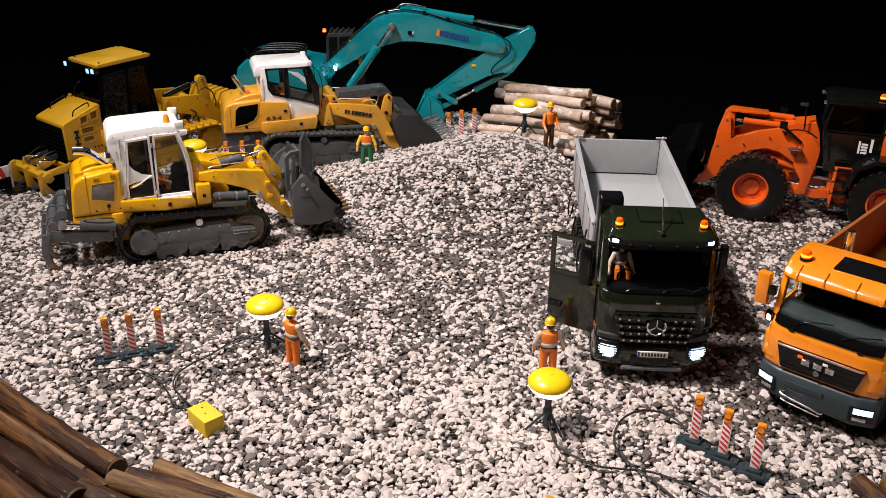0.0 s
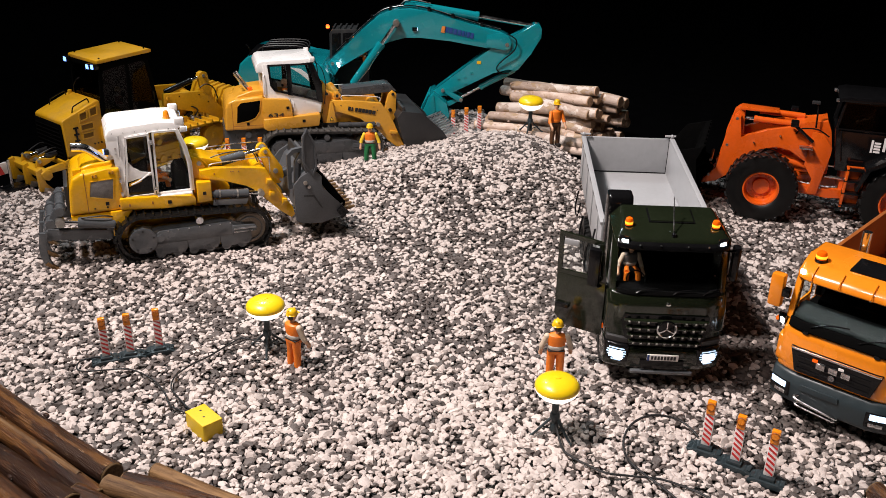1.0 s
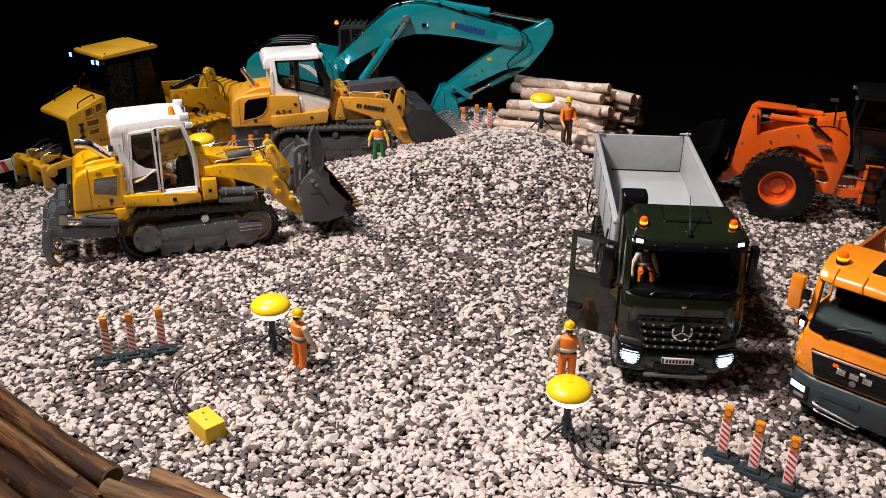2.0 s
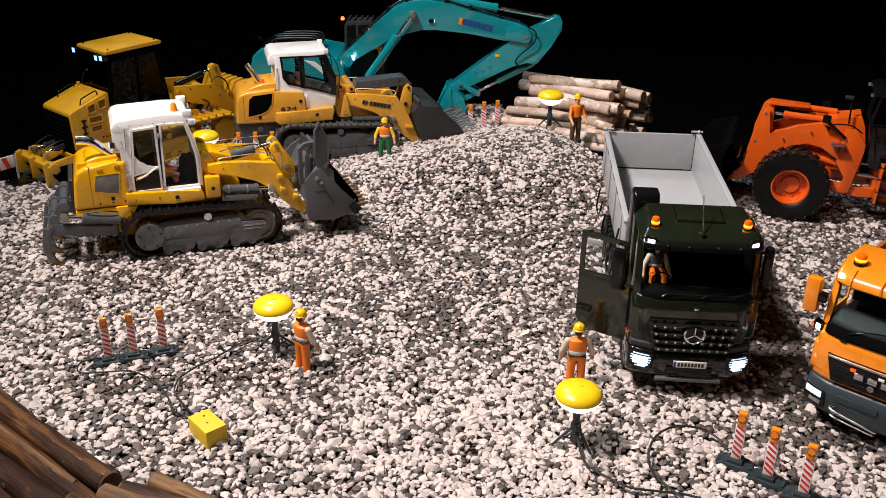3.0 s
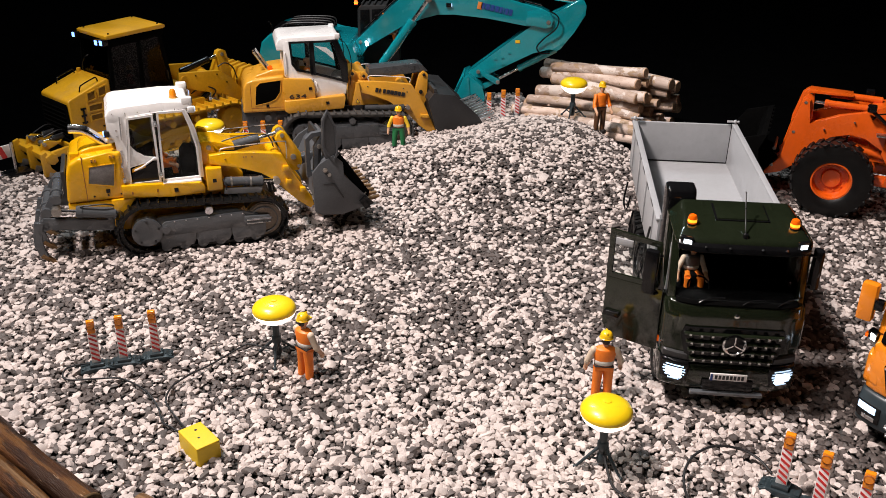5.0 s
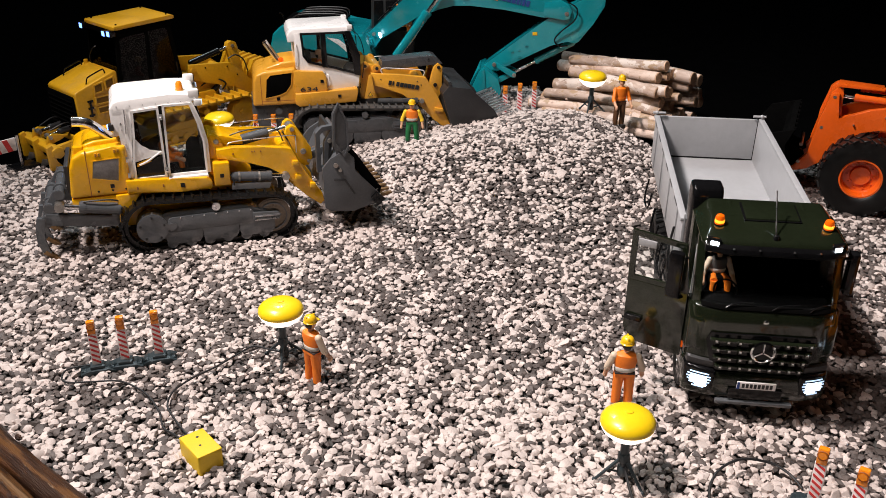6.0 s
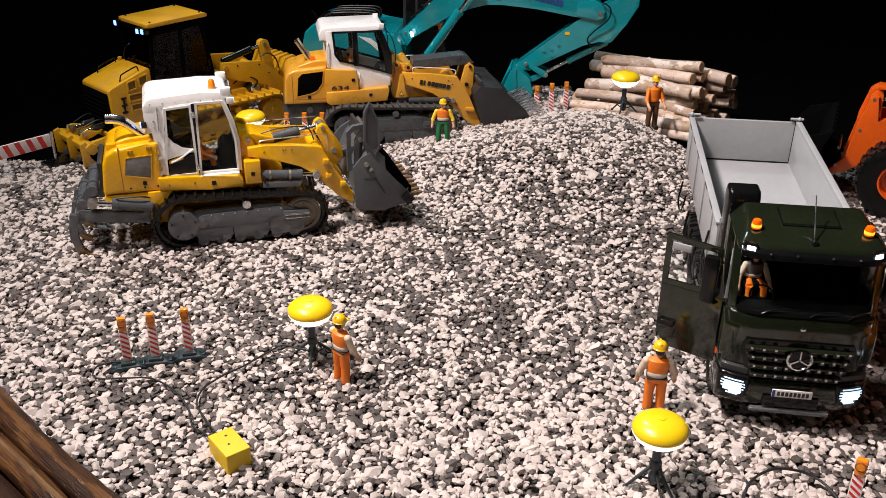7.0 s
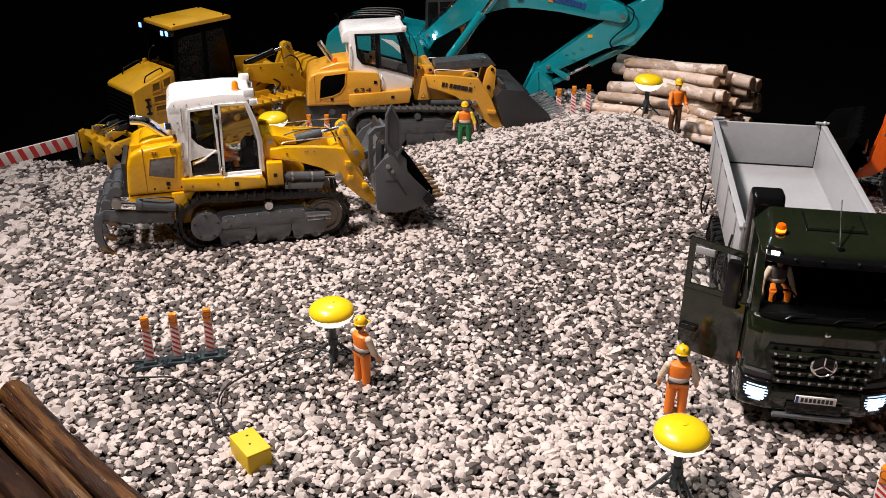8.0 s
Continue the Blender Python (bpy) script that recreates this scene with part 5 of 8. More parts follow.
def plain_loader(m):
    e = thing("crawler_loader", m, "amber yellow crawler loader with white cab and dark tracks", "crawler loader", "crawler loaders")
    paint, und = "amber_yellow", "grey"
    part("chassis", box(-0.20, 0.045, -0.044, 0.044, 0.040, 0.094, 0.003), "dark_grey", e)
    both(lambda s: undercarriage(e, s, -0.120, 0.072, "track_grey", "track_grey", und, "grey"))
    hood = part("hood", slab([(-0.240, 0.094), (-0.236, 0.146), (-0.230, 0.157), (-0.218, 0.162), (-0.152, 0.167), (-0.152, 0.094)], -0.062, 0.062, 0.005, seg=3), paint, e, "amber engine hood with black side grilles")
    part("hood_cap", slab([(-0.221, 0.158), (-0.207, 0.168), (-0.180, 0.176), (-0.150, 0.179), (-0.146, 0.158)], -0.046, 0.046, 0.004, seg=3), paint, hood)

    def hood_side(s):
        g = [(-0.214, 0.110), (-0.210, 0.147), (-0.202, 0.155), (-0.160, 0.159), (-0.163, 0.135), (-0.173, 0.121), (-0.187, 0.115)]
        gr = part("grille", sided(g, 0.0614, 0.0628, s, 0.0004), "bucket_black", hood, "black side grille")
        part("grille_rim", frame_bar([(-0.2155, 0.1085), (-0.2115, 0.1480), (-0.2025, 0.1567), (-0.1583, 0.1608), (-0.1617, 0.1345), (-0.1722, 0.1197), (-0.1865, 0.1135)], s * 0.0615, s * 0.0634, 0.0014), paint, gr)
        part("seam", box(-0.2225, -0.2215, *sorted((s * 0.0600, s * 0.0623)), 0.096, 0.156, 0), "tipper_brown", hood)
        part("seam", box(-0.2215, -0.1560, *sorted((s * 0.0600, s * 0.0623)), 0.1030, 0.1038, 0), "tipper_brown", hood)
        part("latch", box(-0.1925, -0.1865, *sorted((s * 0.061, s * 0.0636)), 0.1045, 0.1105, 0.0004), "black", hood)
        part("side_box", sided([(-0.156, 0.116), (-0.156, 0.163), (-0.098, 0.159), (-0.092, 0.150), (-0.090, 0.117)], 0.050, 0.0652, s, 0.002), paint, e)
        part("side_skirt", sided([(-0.156, 0.096), (-0.156, 0.118), (-0.090, 0.119), (-0.030, 0.124), (-0.028, 0.118), (-0.033, 0.095), (-0.148, 0.090)], 0.040, 0.0695, s, 0.0025), paint, e)
        part("latch", box(-0.0700, -0.0635, *sorted((s * 0.0690, s * 0.0708)), 0.1060, 0.1120, 0.0004), "black", e)
        part("latch", box(-0.1040, -0.0975, *sorted((s * 0.0645, s * 0.0668)), 0.1370, 0.1430, 0.0004), "black", e)

    both(hood_side)
    for y in (-0.028, -0.012):
        p0, p1 = Vector((-0.180, y, 0.170)), Vector((-0.208, y, 0.214))
        d = (p1 - p0).normalized()
        ex = part("exhaust", rod(p0, p1, 0.0052, n=18), "chrome", e, "bright slanted exhaust pipe")
        part("bore", rod(p1 - d * 0.001, p1 + d * 0.0006, 0.0038, n=16), "black", ex)
    part("beacon", lathe([(0.0045, 0), (0.0045, 0.006), (0.003, 0.0085)], n=14, m=Matrix.Translation((-0.178, -0.034, 0.1755))), "amber_lit", e, "lit amber beacon")
    part("ballast", slab([(-0.243, 0.050), (-0.242, 0.096), (-0.137, 0.092), (-0.137, 0.040), (-0.220, 0.036)], -0.052, 0.052, 0.004), "grey", e)
    part("ballast_pin", rod((-0.190, -0.060, 0.080), (-0.190, 0.060, 0.080), 0.007, n=16, bevel=0.001), "grey", e)
    mt = Matrix.Translation((-0.1455, -0.0656, 0.1205)) @ Matrix.Rotation(radians(90), 4, "X")
    part("lettering", text_mesh("634", 0.0125, mt @ Matrix.Diagonal((1.95, 1, 1, 1))), "logo_black", e, "dark model number 634")
    # cab
    part("cab_floor", box(-0.148, -0.026, -0.0525, 0.0525, 0.098, 0.118, 0.002), "interior", e)
    roof = part("roof", narrowed(slab([(-0.164, 0.218), (-0.165, 0.230), (-0.160, 0.240), (-0.152, 0.2435), (-0.042, 0.2455), (-0.036, 0.244), (-0.036, 0.2355), (-0.140, 0.2345), (-0.150, 0.218)], -0.0560, 0.0560, 0.0022, seg=3), 0.236, 0.2455, 0.95), "white", e, "white cab roof")
    both(lambda s: part("roof_lamp", box(-0.046, -0.035, *sorted((s * 0.046, s * 0.0560)), 0.239, 0.248, 0.0015), "white", roof))
    both(lambda s: part("lens", box(-0.0352, -0.0340, *sorted((s * 0.047, s * 0.0550)), 0.2400, 0.2472, 0.0005), "dark_grey", roof))
    part("back_wall", slab([(-0.150, 0.170), (-0.152, 0.222), (-0.146, 0.222), (-0.145, 0.170)], -0.052, 0.052, 0.001), "white", e)

    def cab_side(s):
        part("panel", sided([(-0.151, 0.222), (-0.151, 0.166), (-0.145, 0.161), (-0.094, 0.156), (-0.091, 0.150), (-0.089, 0.119), (-0.026, 0.123), (-0.023, 0.147), (-0.087, 0.166), (-0.126, 0.176), (-0.136, 0.190), (-0.139, 0.236), (-0.150, 0.236)], 0.0525, 0.0562, s, 0.001), "white", e, "white lower cab panel")
        outline = [(-0.139, 0.236), (-0.041, 0.236), (-0.022, 0.188), (-0.022, 0.147), (-0.087, 0.166), (-0.126, 0.176), (-0.136, 0.190)]
        fr = part("window", frame_bar(outline, s * 0.0560, s * 0.0582, 0.0042), "black", e, "black framed cab side window")
        pane([(-0.136, 0.233), (-0.044, 0.233), (-0.026, 0.187), (-0.026, 0.151), (-0.087, 0.169), (-0.124, 0.179), (-0.133, 0.192)], s * 0.0566, s * 0.0572, fr)
        part("pillar", sided([(-0.098, 0.167), (-0.099, 0.235), (-0.089, 0.235), (-0.087, 0.165)], 0.0500, 0.0586, s, 0.0006), "black", e)
        part("pillar", sided([(-0.052, 0.236), (-0.040, 0.236), (-0.021, 0.188), (-0.021, 0.146), (-0.033, 0.149), (-0.036, 0.180)], 0.0500, 0.0586, s, 0.0006), "black", e)
        part("grab_rail", tube([(-0.147, s * 0.0560, 0.168), (-0.150, s * 0.0600, 0.176), (-0.149, s * 0.0600, 0.208), (-0.147, s * 0.0560, 0.214)], 0.0011, n=6), "white", e)
        part("grab_rail", tube([(-0.087, s * 0.0560, 0.126), (-0.086, s * 0.0600, 0.129), (-0.087, s * 0.0600, 0.148), (-0.089, s * 0.0560, 0.152)], 0.0010, n=6), "white", e)
        part("seam", sided([(-0.0905, 0.120), (-0.0935, 0.157), (-0.0927, 0.157), (-0.0897, 0.120)], 0.0550, 0.0566, s, 0), "dark_grey", e)
        part("mirror_arm", tube([(-0.036, s * 0.056, 0.238), (-0.022, s * 0.062, 0.224), (-0.014, s * 0.064, 0.190), (-0.018, s * 0.060, 0.142)], 0.0009, n=6), "black", e)

    both(cab_side)
    ws = part("windscreen", slab([(-0.022, 0.118), (-0.022, 0.186), (-0.040, 0.236), (-0.0385, 0.236), (-0.0205, 0.186), (-0.0205, 0.118)], -0.050, 0.050, 0), "pane", e)
    ws.visible_shadow = False
    seat = part("seat", box(-0.118, -0.082, -0.020, 0.020, 0.116, 0.136, 0.004), "interior", e)
    part("seat_back", slab([(-0.124, 0.134), (-0.128, 0.186), (-0.118, 0.188), (-0.112, 0.134)], -0.018, 0.018, 0.003), "seat", seat)
    part("console", slab([(-0.050, 0.112), (-0.048, 0.144), (-0.040, 0.154), (-0.026, 0.152), (-0.022, 0.112)], -0.030, 0.030, 0.003), "seat", e)
    # front frame, lift arms
    part("front_frame", slab([(-0.020, 0.084), (-0.021, 0.167), (0.010, 0.163), (0.024, 0.156), (0.027, 0.140), (0.068, 0.100), (0.070, 0.084)], -0.043, 0.043, 0.002), paint, e)

    def arm(s):
        for x, z in ((-0.011, 0.163), (0.013, 0.157)):
            ey = part("eye", rod((x, s * 0.040, z), (x, s * 0.050, z), 0.0080, n=20, bevel=0.0012), paint, e)
            part("pin", rod((x, s * 0.049, z), (x, s * 0.0515, z), 0.0034, n=12), "track_black", ey)
        br = part("bracket", sided([(-0.015, 0.098), (-0.005, 0.147), (0.001, 0.147), (0.008, 0.098)], 0.0575, 0.0610, s, 0.0008), paint, e)
        if s < 0:
            tri = part("warning_sign", slab([(-0.0075, 0.1035), (-0.0030, 0.1125), (0.0015, 0.1035)], -0.0622, -0.0606, 0), "logo_black", e, "small yellow warning triangle")
            part("sign_face", slab([(-0.0060, 0.1043), (-0.0030, 0.1106), (0.0000, 0.1043)], -0.0627, -0.0618, 0), "helmet", tri)
        a = part("arm", sided([(0.000, 0.124), (0.000, 0.149), (0.060, 0.143), (0.114, 0.136), (0.126, 0.116), (0.141, 0.091), (0.167, 0.032), (0.163, 0.018), (0.127, 0.047), (0.106, 0.073), (0.064, 0.104), (0.030, 0.116)], 0.045, 0.057, s, 0.0015), paint, e, "bent amber lift arm")
        part("step", sided([(0.132, 0.064), (0.132, 0.071), (0.150, 0.068), (0.150, 0.061)], 0.056, 0.064, s, 0.001), paint, a)
        for x, z in ((0.020, 0.136), (0.096, 0.128), (0.104, 0.120)):
            part("bolt", rod((x, s * 0.0565, z), (x, s * 0.0578, z), 0.0013, n=8), "dark_grey", a)
        ram((0.012, s * 0.062, 0.092), (0.104, s * 0.062, 0.088), 0.0060, 0.9, e, und)
        part("hand_rail", tube([(0.024, s * 0.052, 0.146), (0.024, s * 0.052, 0.157), (0.060, s * 0.052, 0.155), (0.108, s * 0.052, 0.149), (0.110, s * 0.052, 0.138)], 0.0010, n=6), "stripe_white", a)
        cr = part("bellcrank", sided([(0.136, 0.150), (0.145, 0.158), (0.155, 0.150), (0.153, 0.095), (0.144, 0.080), (0.134, 0.086), (0.127, 0.114)], 0.020, 0.032, s, 0.002), paint, e)
        for x, z, r in ((0.146, 0.149, 0.0034), (0.139, 0.112, 0.0042)):
            part("pin", rod((x, s * 0.018, z), (x, s * 0.0345, z), r, n=14, bevel=0.0008), "track_black", cr)

    both(arm)
    turn = Matrix.Rotation(radians(12.5), 4, "Y")
    for k, w in enumerate((0.006, 0.003, 0.006, 0.007, 0.007, 0.007, 0.006, 0.007)):
        x = 0.0082 * k
        part("lettering_bar", box(x, x + w, -0.0585, -0.0568, -0.0044, 0.0044, 0.0003, m=Matrix.Translation((0.036, 0, 0.1285)) @ turn), "logo_black", e, "dark bars in place of a maker's name")
    part("cross_tube", rod((0.106, -0.046, 0.118), (0.106, 0.046, 0.118), 0.009, n=18), paint, e)
    cv = part("lever_cover", slab([(0.026, 0.150), (0.027, 0.166), (0.134, 0.173), (0.143, 0.170), (0.156, 0.155), (0.042, 0.147)], -0.028, 0.016, 0.0012), "grey", e, "long dark grey cover over the arm linkage")
    for z in (0.162, 0.167):
        part("rivet", rod((0.126, -0.0285, z), (0.126, -0.0270, z), 0.0016, n=8), "track_black", cv)
    part("link_bar", slab([(0.140, 0.096), (0.140, 0.112), (0.176, 0.104), (0.176, 0.090)], -0.010, 0.010, 0.002), und, e)
    # bucket, tipped forward
    def tip(p):
        c, s, x, z = math.cos(radians(14)), math.sin(radians(14)), p[0] - 0.170, p[1] - 0.080
        return (0.160 + c * x - s * z, 0.080 + s * x + c * z)

    shell = [(0.222, 0.104), (0.178, 0.118), (0.164, 0.104), (0.163, 0.052), (0.178, 0.030), (0.216, 0.021), (0.262, 0.026), (0.262, 0.031), (0.217, 0.026), (0.182, 0.035), (0.169, 0.056), (0.170, 0.100), (0.180, 0.111), (0.222, 0.099)]
    side_out = [(0.160, 0.110), (0.176, 0.122), (0.220, 0.104), (0.258, 0.046), (0.264, 0.028), (0.218, 0.018), (0.176, 0.026), (0.161, 0.046)]
    bk = bucket(e, "dark_grey", [tip(p) for p in side_out], [tip(p) for p in shell], 0.086, "steel", 10, tip((0.262, 0.026)), tip((0.296, 0.036)))
    part("top_edge", slab([tip((0.176, 0.116)), tip((0.178, 0.130)), tip((0.184, 0.130)), tip((0.184, 0.114))], -0.086, 0.086, 0.0008), "dark_grey", bk)
    return e


LR = pose(-0.478, 1.470, 0.0015, 0, 0, 22.5)
ripper_loader(LR)
figurine(LR @ pose(-0.074, -0.012, 0.092, 0, 0, 90), "toy driver seated in the yellow crawler loader", ("trouser_orange", "trouser_orange", "trouser_orange"), ((0.9, 0.1), (0.9, 0.1)), sit=True, helmet="sleeve", group="toy drivers")
L2 = pose(-0.290, 1.985, 0.002, 0, 0, 16) @ Matrix.Scale(1.03, 4)
plain_loader(L2)
figurine(L2 @ pose(-0.100, 0.0, 0.096, 0, 0, 90), "toy driver seated in the amber crawler loader", ("vest", "sleeve", "trouser_brown"), ((0.9, 0.1), (0.9, 0.1)), sit=True, helmet="skin", group="toy drivers")


# ---- the big yellow crawler loader with yellow tracks ----
def yellow_dozer(m):
    e = thing("track_loader", m, "large matte yellow track loader with black cab and ripper", "track loader")
    y = "dozer_yellow"

    def side(s):
        track(e, -0.128, 0.093, 0.0395, 0.0385, 0.0350, 0.0340, 0.056, 0.096, 32, y, y, s, 0.0065)
        fr = part("track_frame", sided([(-0.110, 0.016), (-0.108, 0.034), (-0.060, 0.046), (0.030, 0.046), (0.080, 0.036), (0.082, 0.024), (0.040, 0.014)], 0.062, 0.086, s, 0.003), y, e)
        part("frame_rib", sided([(-0.100, 0.026), (-0.098, 0.031), (0.070, 0.033), (0.072, 0.027)], 0.085, 0.089, s, 0.0012), y, fr)
        for k in range(5):
            x = -0.080 + 0.030 * k
            part("roller", rod((x, s * 0.064, 0.014), (x, s * 0.090, 0.014), 0.009, n=16, bevel=0.001), y, fr)
        for x in (-0.058, 0.002):
            part("carrier_roller", rod((x, s * 0.066, 0.0560), (x, s * 0.091, 0.0560), 0.0075, n=16, bevel=0.001), y, fr)
        bolt_disc((-0.128, 0.0395), 0.025, 0.060, 0.091, 8, e, y, "drive_wheel", s)
        bolt_disc((0.093, 0.0385), 0.027, 0.064, 0.088, 0, e, y, "idler", s)
        part("idler_hub", rod((0.093, s * 0.086, 0.0385), (0.093, s * 0.092, 0.0385), 0.008, n=16, bevel=0.0015), y, e)
        fe = part("fender", sided([(-0.178, 0.078), (-0.178, 0.112), (-0.030, 0.114), (-0.026, 0.108), (-0.030, 0.091)], 0.056, 0.072, s, 0.0018), y, e)
        part("fender_bolt", rod((-0.100, s * 0.0715, 0.100), (-0.100, s * 0.0735, 0.100), 0.0016, n=6), "black", fe)
        a = part("arm", sided([(-0.012, 0.124), (-0.009, 0.152), (0.092, 0.141), (0.116, 0.124), (0.160, 0.076), (0.178, 0.040), (0.166, 0.034), (0.149, 0.058), (0.100, 0.088), (0.028, 0.108)], 0.044, 0.054, s, 0.0015), y, e)
        part("arm_pin", rod((0.000, s * 0.052, 0.139), (0.000, s * 0.0565, 0.139), 0.0060, n=16, bevel=0.001), y, a)
        for x, z in ((0.030, 0.140), (0.084, 0.134), (0.108, 0.112)):
            part("bolt", rod((x, s * 0.0535, z), (x, s * 0.0552, z), 0.0016, n=6), "black", a)
        part("lift_ram", rod((0.020, s * 0.049, 0.070), (0.062, s * 0.049, 0.096), 0.0060, n=16, bevel=0.001), "black", a)
        part("ram_rod", rod((0.060, s * 0.049, 0.095), (0.082, s * 0.049, 0.107), 0.0030, n=12), "chrome", a)

    both(side)
    # tilt lever between the arms
    br = part("bracket", slab([(0.108, 0.130), (0.098, 0.172), (0.101, 0.180), (0.110, 0.183), (0.121, 0.179), (0.125, 0.168), (0.130, 0.132), (0.141, 0.084), (0.130, 0.086)], -0.040, -0.026, 0.0018), y, e, "tall yellow tilt lever")
    part("pin", rod((0.111, -0.042, 0.172), (0.111, -0.022, 0.172), 0.0042, n=12, bevel=0.0008), "worn_steel", br)
    part("cross_tube", rod((0.104, -0.046, 0.118), (0.104, 0.046, 0.118), 0.0085, n=16, bevel=0.001), y, e)
    ram((0.006, -0.033, 0.150), (0.108, -0.033, 0.171), 0.0068, 0.70, e, "black")
    part("hose", tube([(0.088, -0.054, 0.150), (0.106, -0.057, 0.156), (0.126, -0.056, 0.142), (0.136, -0.054, 0.116)], 0.0016, n=6), "cable", e)
    part("hose", tube([(0.020, -0.040, 0.098), (0.050, -0.050, 0.112), (0.075, -0.056, 0.100), (0.070, -0.050, 0.085)], 0.0018, n=6), "cable", e)
    part("chassis", box(-0.190, 0.050, -0.055, 0.055, 0.030, 0.090, 0.003), y, e)
    part("front_cover", slab([(-0.022, 0.088), (-0.022, 0.120), (0.030, 0.116), (0.062, 0.098), (0.064, 0.060), (-0.022, 0.060)], -0.042, 0.042, 0.004), y, e)
    # hood: a sloping top, louvred openings in its sides and a black radiator behind
    hood = part("hood", slab([(-0.260, 0.060), (-0.263, 0.139), (-0.258, 0.143), (-0.176, 0.172), (-0.171, 0.168), (-0.171, 0.060)], -0.058, 0.058, 0.003, seg=3), y, e, "rear engine hood with recessed side openings")
    part("rear_grille", slab([(-0.261, 0.056), (-0.264, 0.134), (-0.267, 0.134), (-0.266, 0.052)], -0.054, 0.054, 0.001), "bucket_black", hood, "black rear radiator grille")
    for k in range(8):
        part("slat", box(-0.2690, -0.2660, -0.050, 0.050, 0.060 + 0.0088 * k, 0.0620 + 0.0088 * k, 0.0005), "bucket_black", hood)
    part("rear_guard", slab([(-0.268, 0.040), (-0.270, 0.053), (-0.258, 0.057), (-0.240, 0.050), (-0.240, 0.040)], -0.057, 0.057, 0.002), y, e)
    part("filler_cap", rod((-0.182, 0.046, 0.166), (-0.182, 0.046, 0.177), 0.0046, n=14, bevel=0.001), y, hood)

    def panel(s):
        for x0, x1, z0, z1, lift in ((-0.224, -0.204, 0.132, 0.151, 0.005), (-0.200, -0.180, 0.137, 0.157, 0.005), (-0.224, -0.192, 0.111, 0.127, 0.001), (-0.222, -0.194, 0.092, 0.107, 0.001)):
            o = part("opening", frame_bar([(x0, z0), (x0, z1), (x1, z1 + lift), (x1, z0 + lift * 0.6)], *sorted((s * 0.0576, s * 0.0604)), 0.0026), y, hood)
            # inset in the darkened yellow, painting the shade of the recess
            part("shaded_inset", sided([(x0 + 0.002, z0 + 0.002), (x0 + 0.002, z1 - 0.002), (x1 - 0.002, z1 + lift - 0.002), (x1 - 0.002, z0 + lift * 0.6 + 0.002)], 0.0574, 0.0584, s, 0.0002), "screen_brown", o, "recessed grainy panel, yellow darkened for shade")
        latch = part("latch", sided([(-0.236, 0.090), (-0.236, 0.122), (-0.233, 0.122), (-0.233, 0.090)], 0.0575, 0.0612, s, 0.0004), "black", hood)
        for z in (0.091, 0.105, 0.119):
            part("hinge", sided([(-0.240, z), (-0.240, z + 0.004), (-0.229, z + 0.004), (-0.229, z)], 0.0575, 0.0606, s, 0.0005), "black", latch)
        part("hand_rail", tube([(-0.232, s * 0.048, 0.152), (-0.229, s * 0.048, 0.162), (-0.224, s * 0.048, 0.166), (-0.198, s * 0.048, 0.175), (-0.193, s * 0.048, 0.174), (-0.191, s * 0.048, 0.167)], 0.0014, n=8), "black", hood)
        for x in (-0.196, -0.188, -0.180):
            part("bolt", rod((x, s * 0.0575, 0.078), (x, s * 0.0596, 0.078), 0.0020, n=8), "black", hood)

    both(panel)
    # cab, leaning out towards its foot
    part("cab_floor", box(-0.170, -0.022, -0.056, 0.056, 0.086, 0.110, 0.002), "bucket_black", e)
    rf = part("roof", slab([(-0.166, 0.2465), (-0.166, 0.2535), (-0.162, 0.2550), (-0.040, 0.2620), (-0.033, 0.2600), (-0.033, 0.2540), (-0.040, 0.2535)], -0.060, 0.060, 0.0016), y, e, "flat yellow cab roof")
    for x, yy in ((-0.155, -0.050), (-0.155, 0.050), (-0.045, -0.050), (-0.045, 0.050)):
        z = 0.2550 + 0.0574 * (x + 0.162)
        part("roof_bolt", rod((x, yy, z - 0.001), (x, yy, z + 0.0022), 0.0020, n=8), "black", rf)
    part("roof_edge", slab([(-0.163, 0.234), (-0.165, 0.2475), (-0.040, 0.2545), (-0.036, 0.250), (-0.040, 0.238)], -0.0575, 0.0575, 0.002), "bucket_black", e)
    outline = [(-0.171, 0.109), (-0.164, 0.238), (-0.052, 0.246), (-0.043, 0.236), (-0.026, 0.122), (-0.025, 0.110)]
    for s in (-1, 1):
        fr = part("window", frame_bar(outline, *sorted((s * 0.0545, s * 0.0585)), 0.0075), "bucket_black", e)
        part("pillar", sided([(-0.104, 0.112), (-0.100, 0.242), (-0.092, 0.2425), (-0.094, 0.112)], 0.0545, 0.0580, s, 0.001), "bucket_black", fr)
        pane([(-0.166, 0.113), (-0.159, 0.236), (-0.055, 0.242), (-0.048, 0.234), (-0.031, 0.122), (-0.031, 0.114)], *sorted((s * 0.0560, s * 0.0566)), fr, "smoke_pane")
        part("door_handle", sided([(-0.040, 0.146), (-0.042, 0.166), (-0.039, 0.166), (-0.037, 0.146)], 0.0585, 0.0615, s, 0.0006), "black", fr)
    for x0, x1 in ((-0.171, -0.163), (-0.026, -0.046)):
        w = part("window", slab([(x0, 0.110), (x1, 0.240), (x1 + 0.0012, 0.240), (x0 + 0.0012, 0.110)], -0.0540, 0.0540, 0), "dark_pane", e)
        w.visible_shadow = False
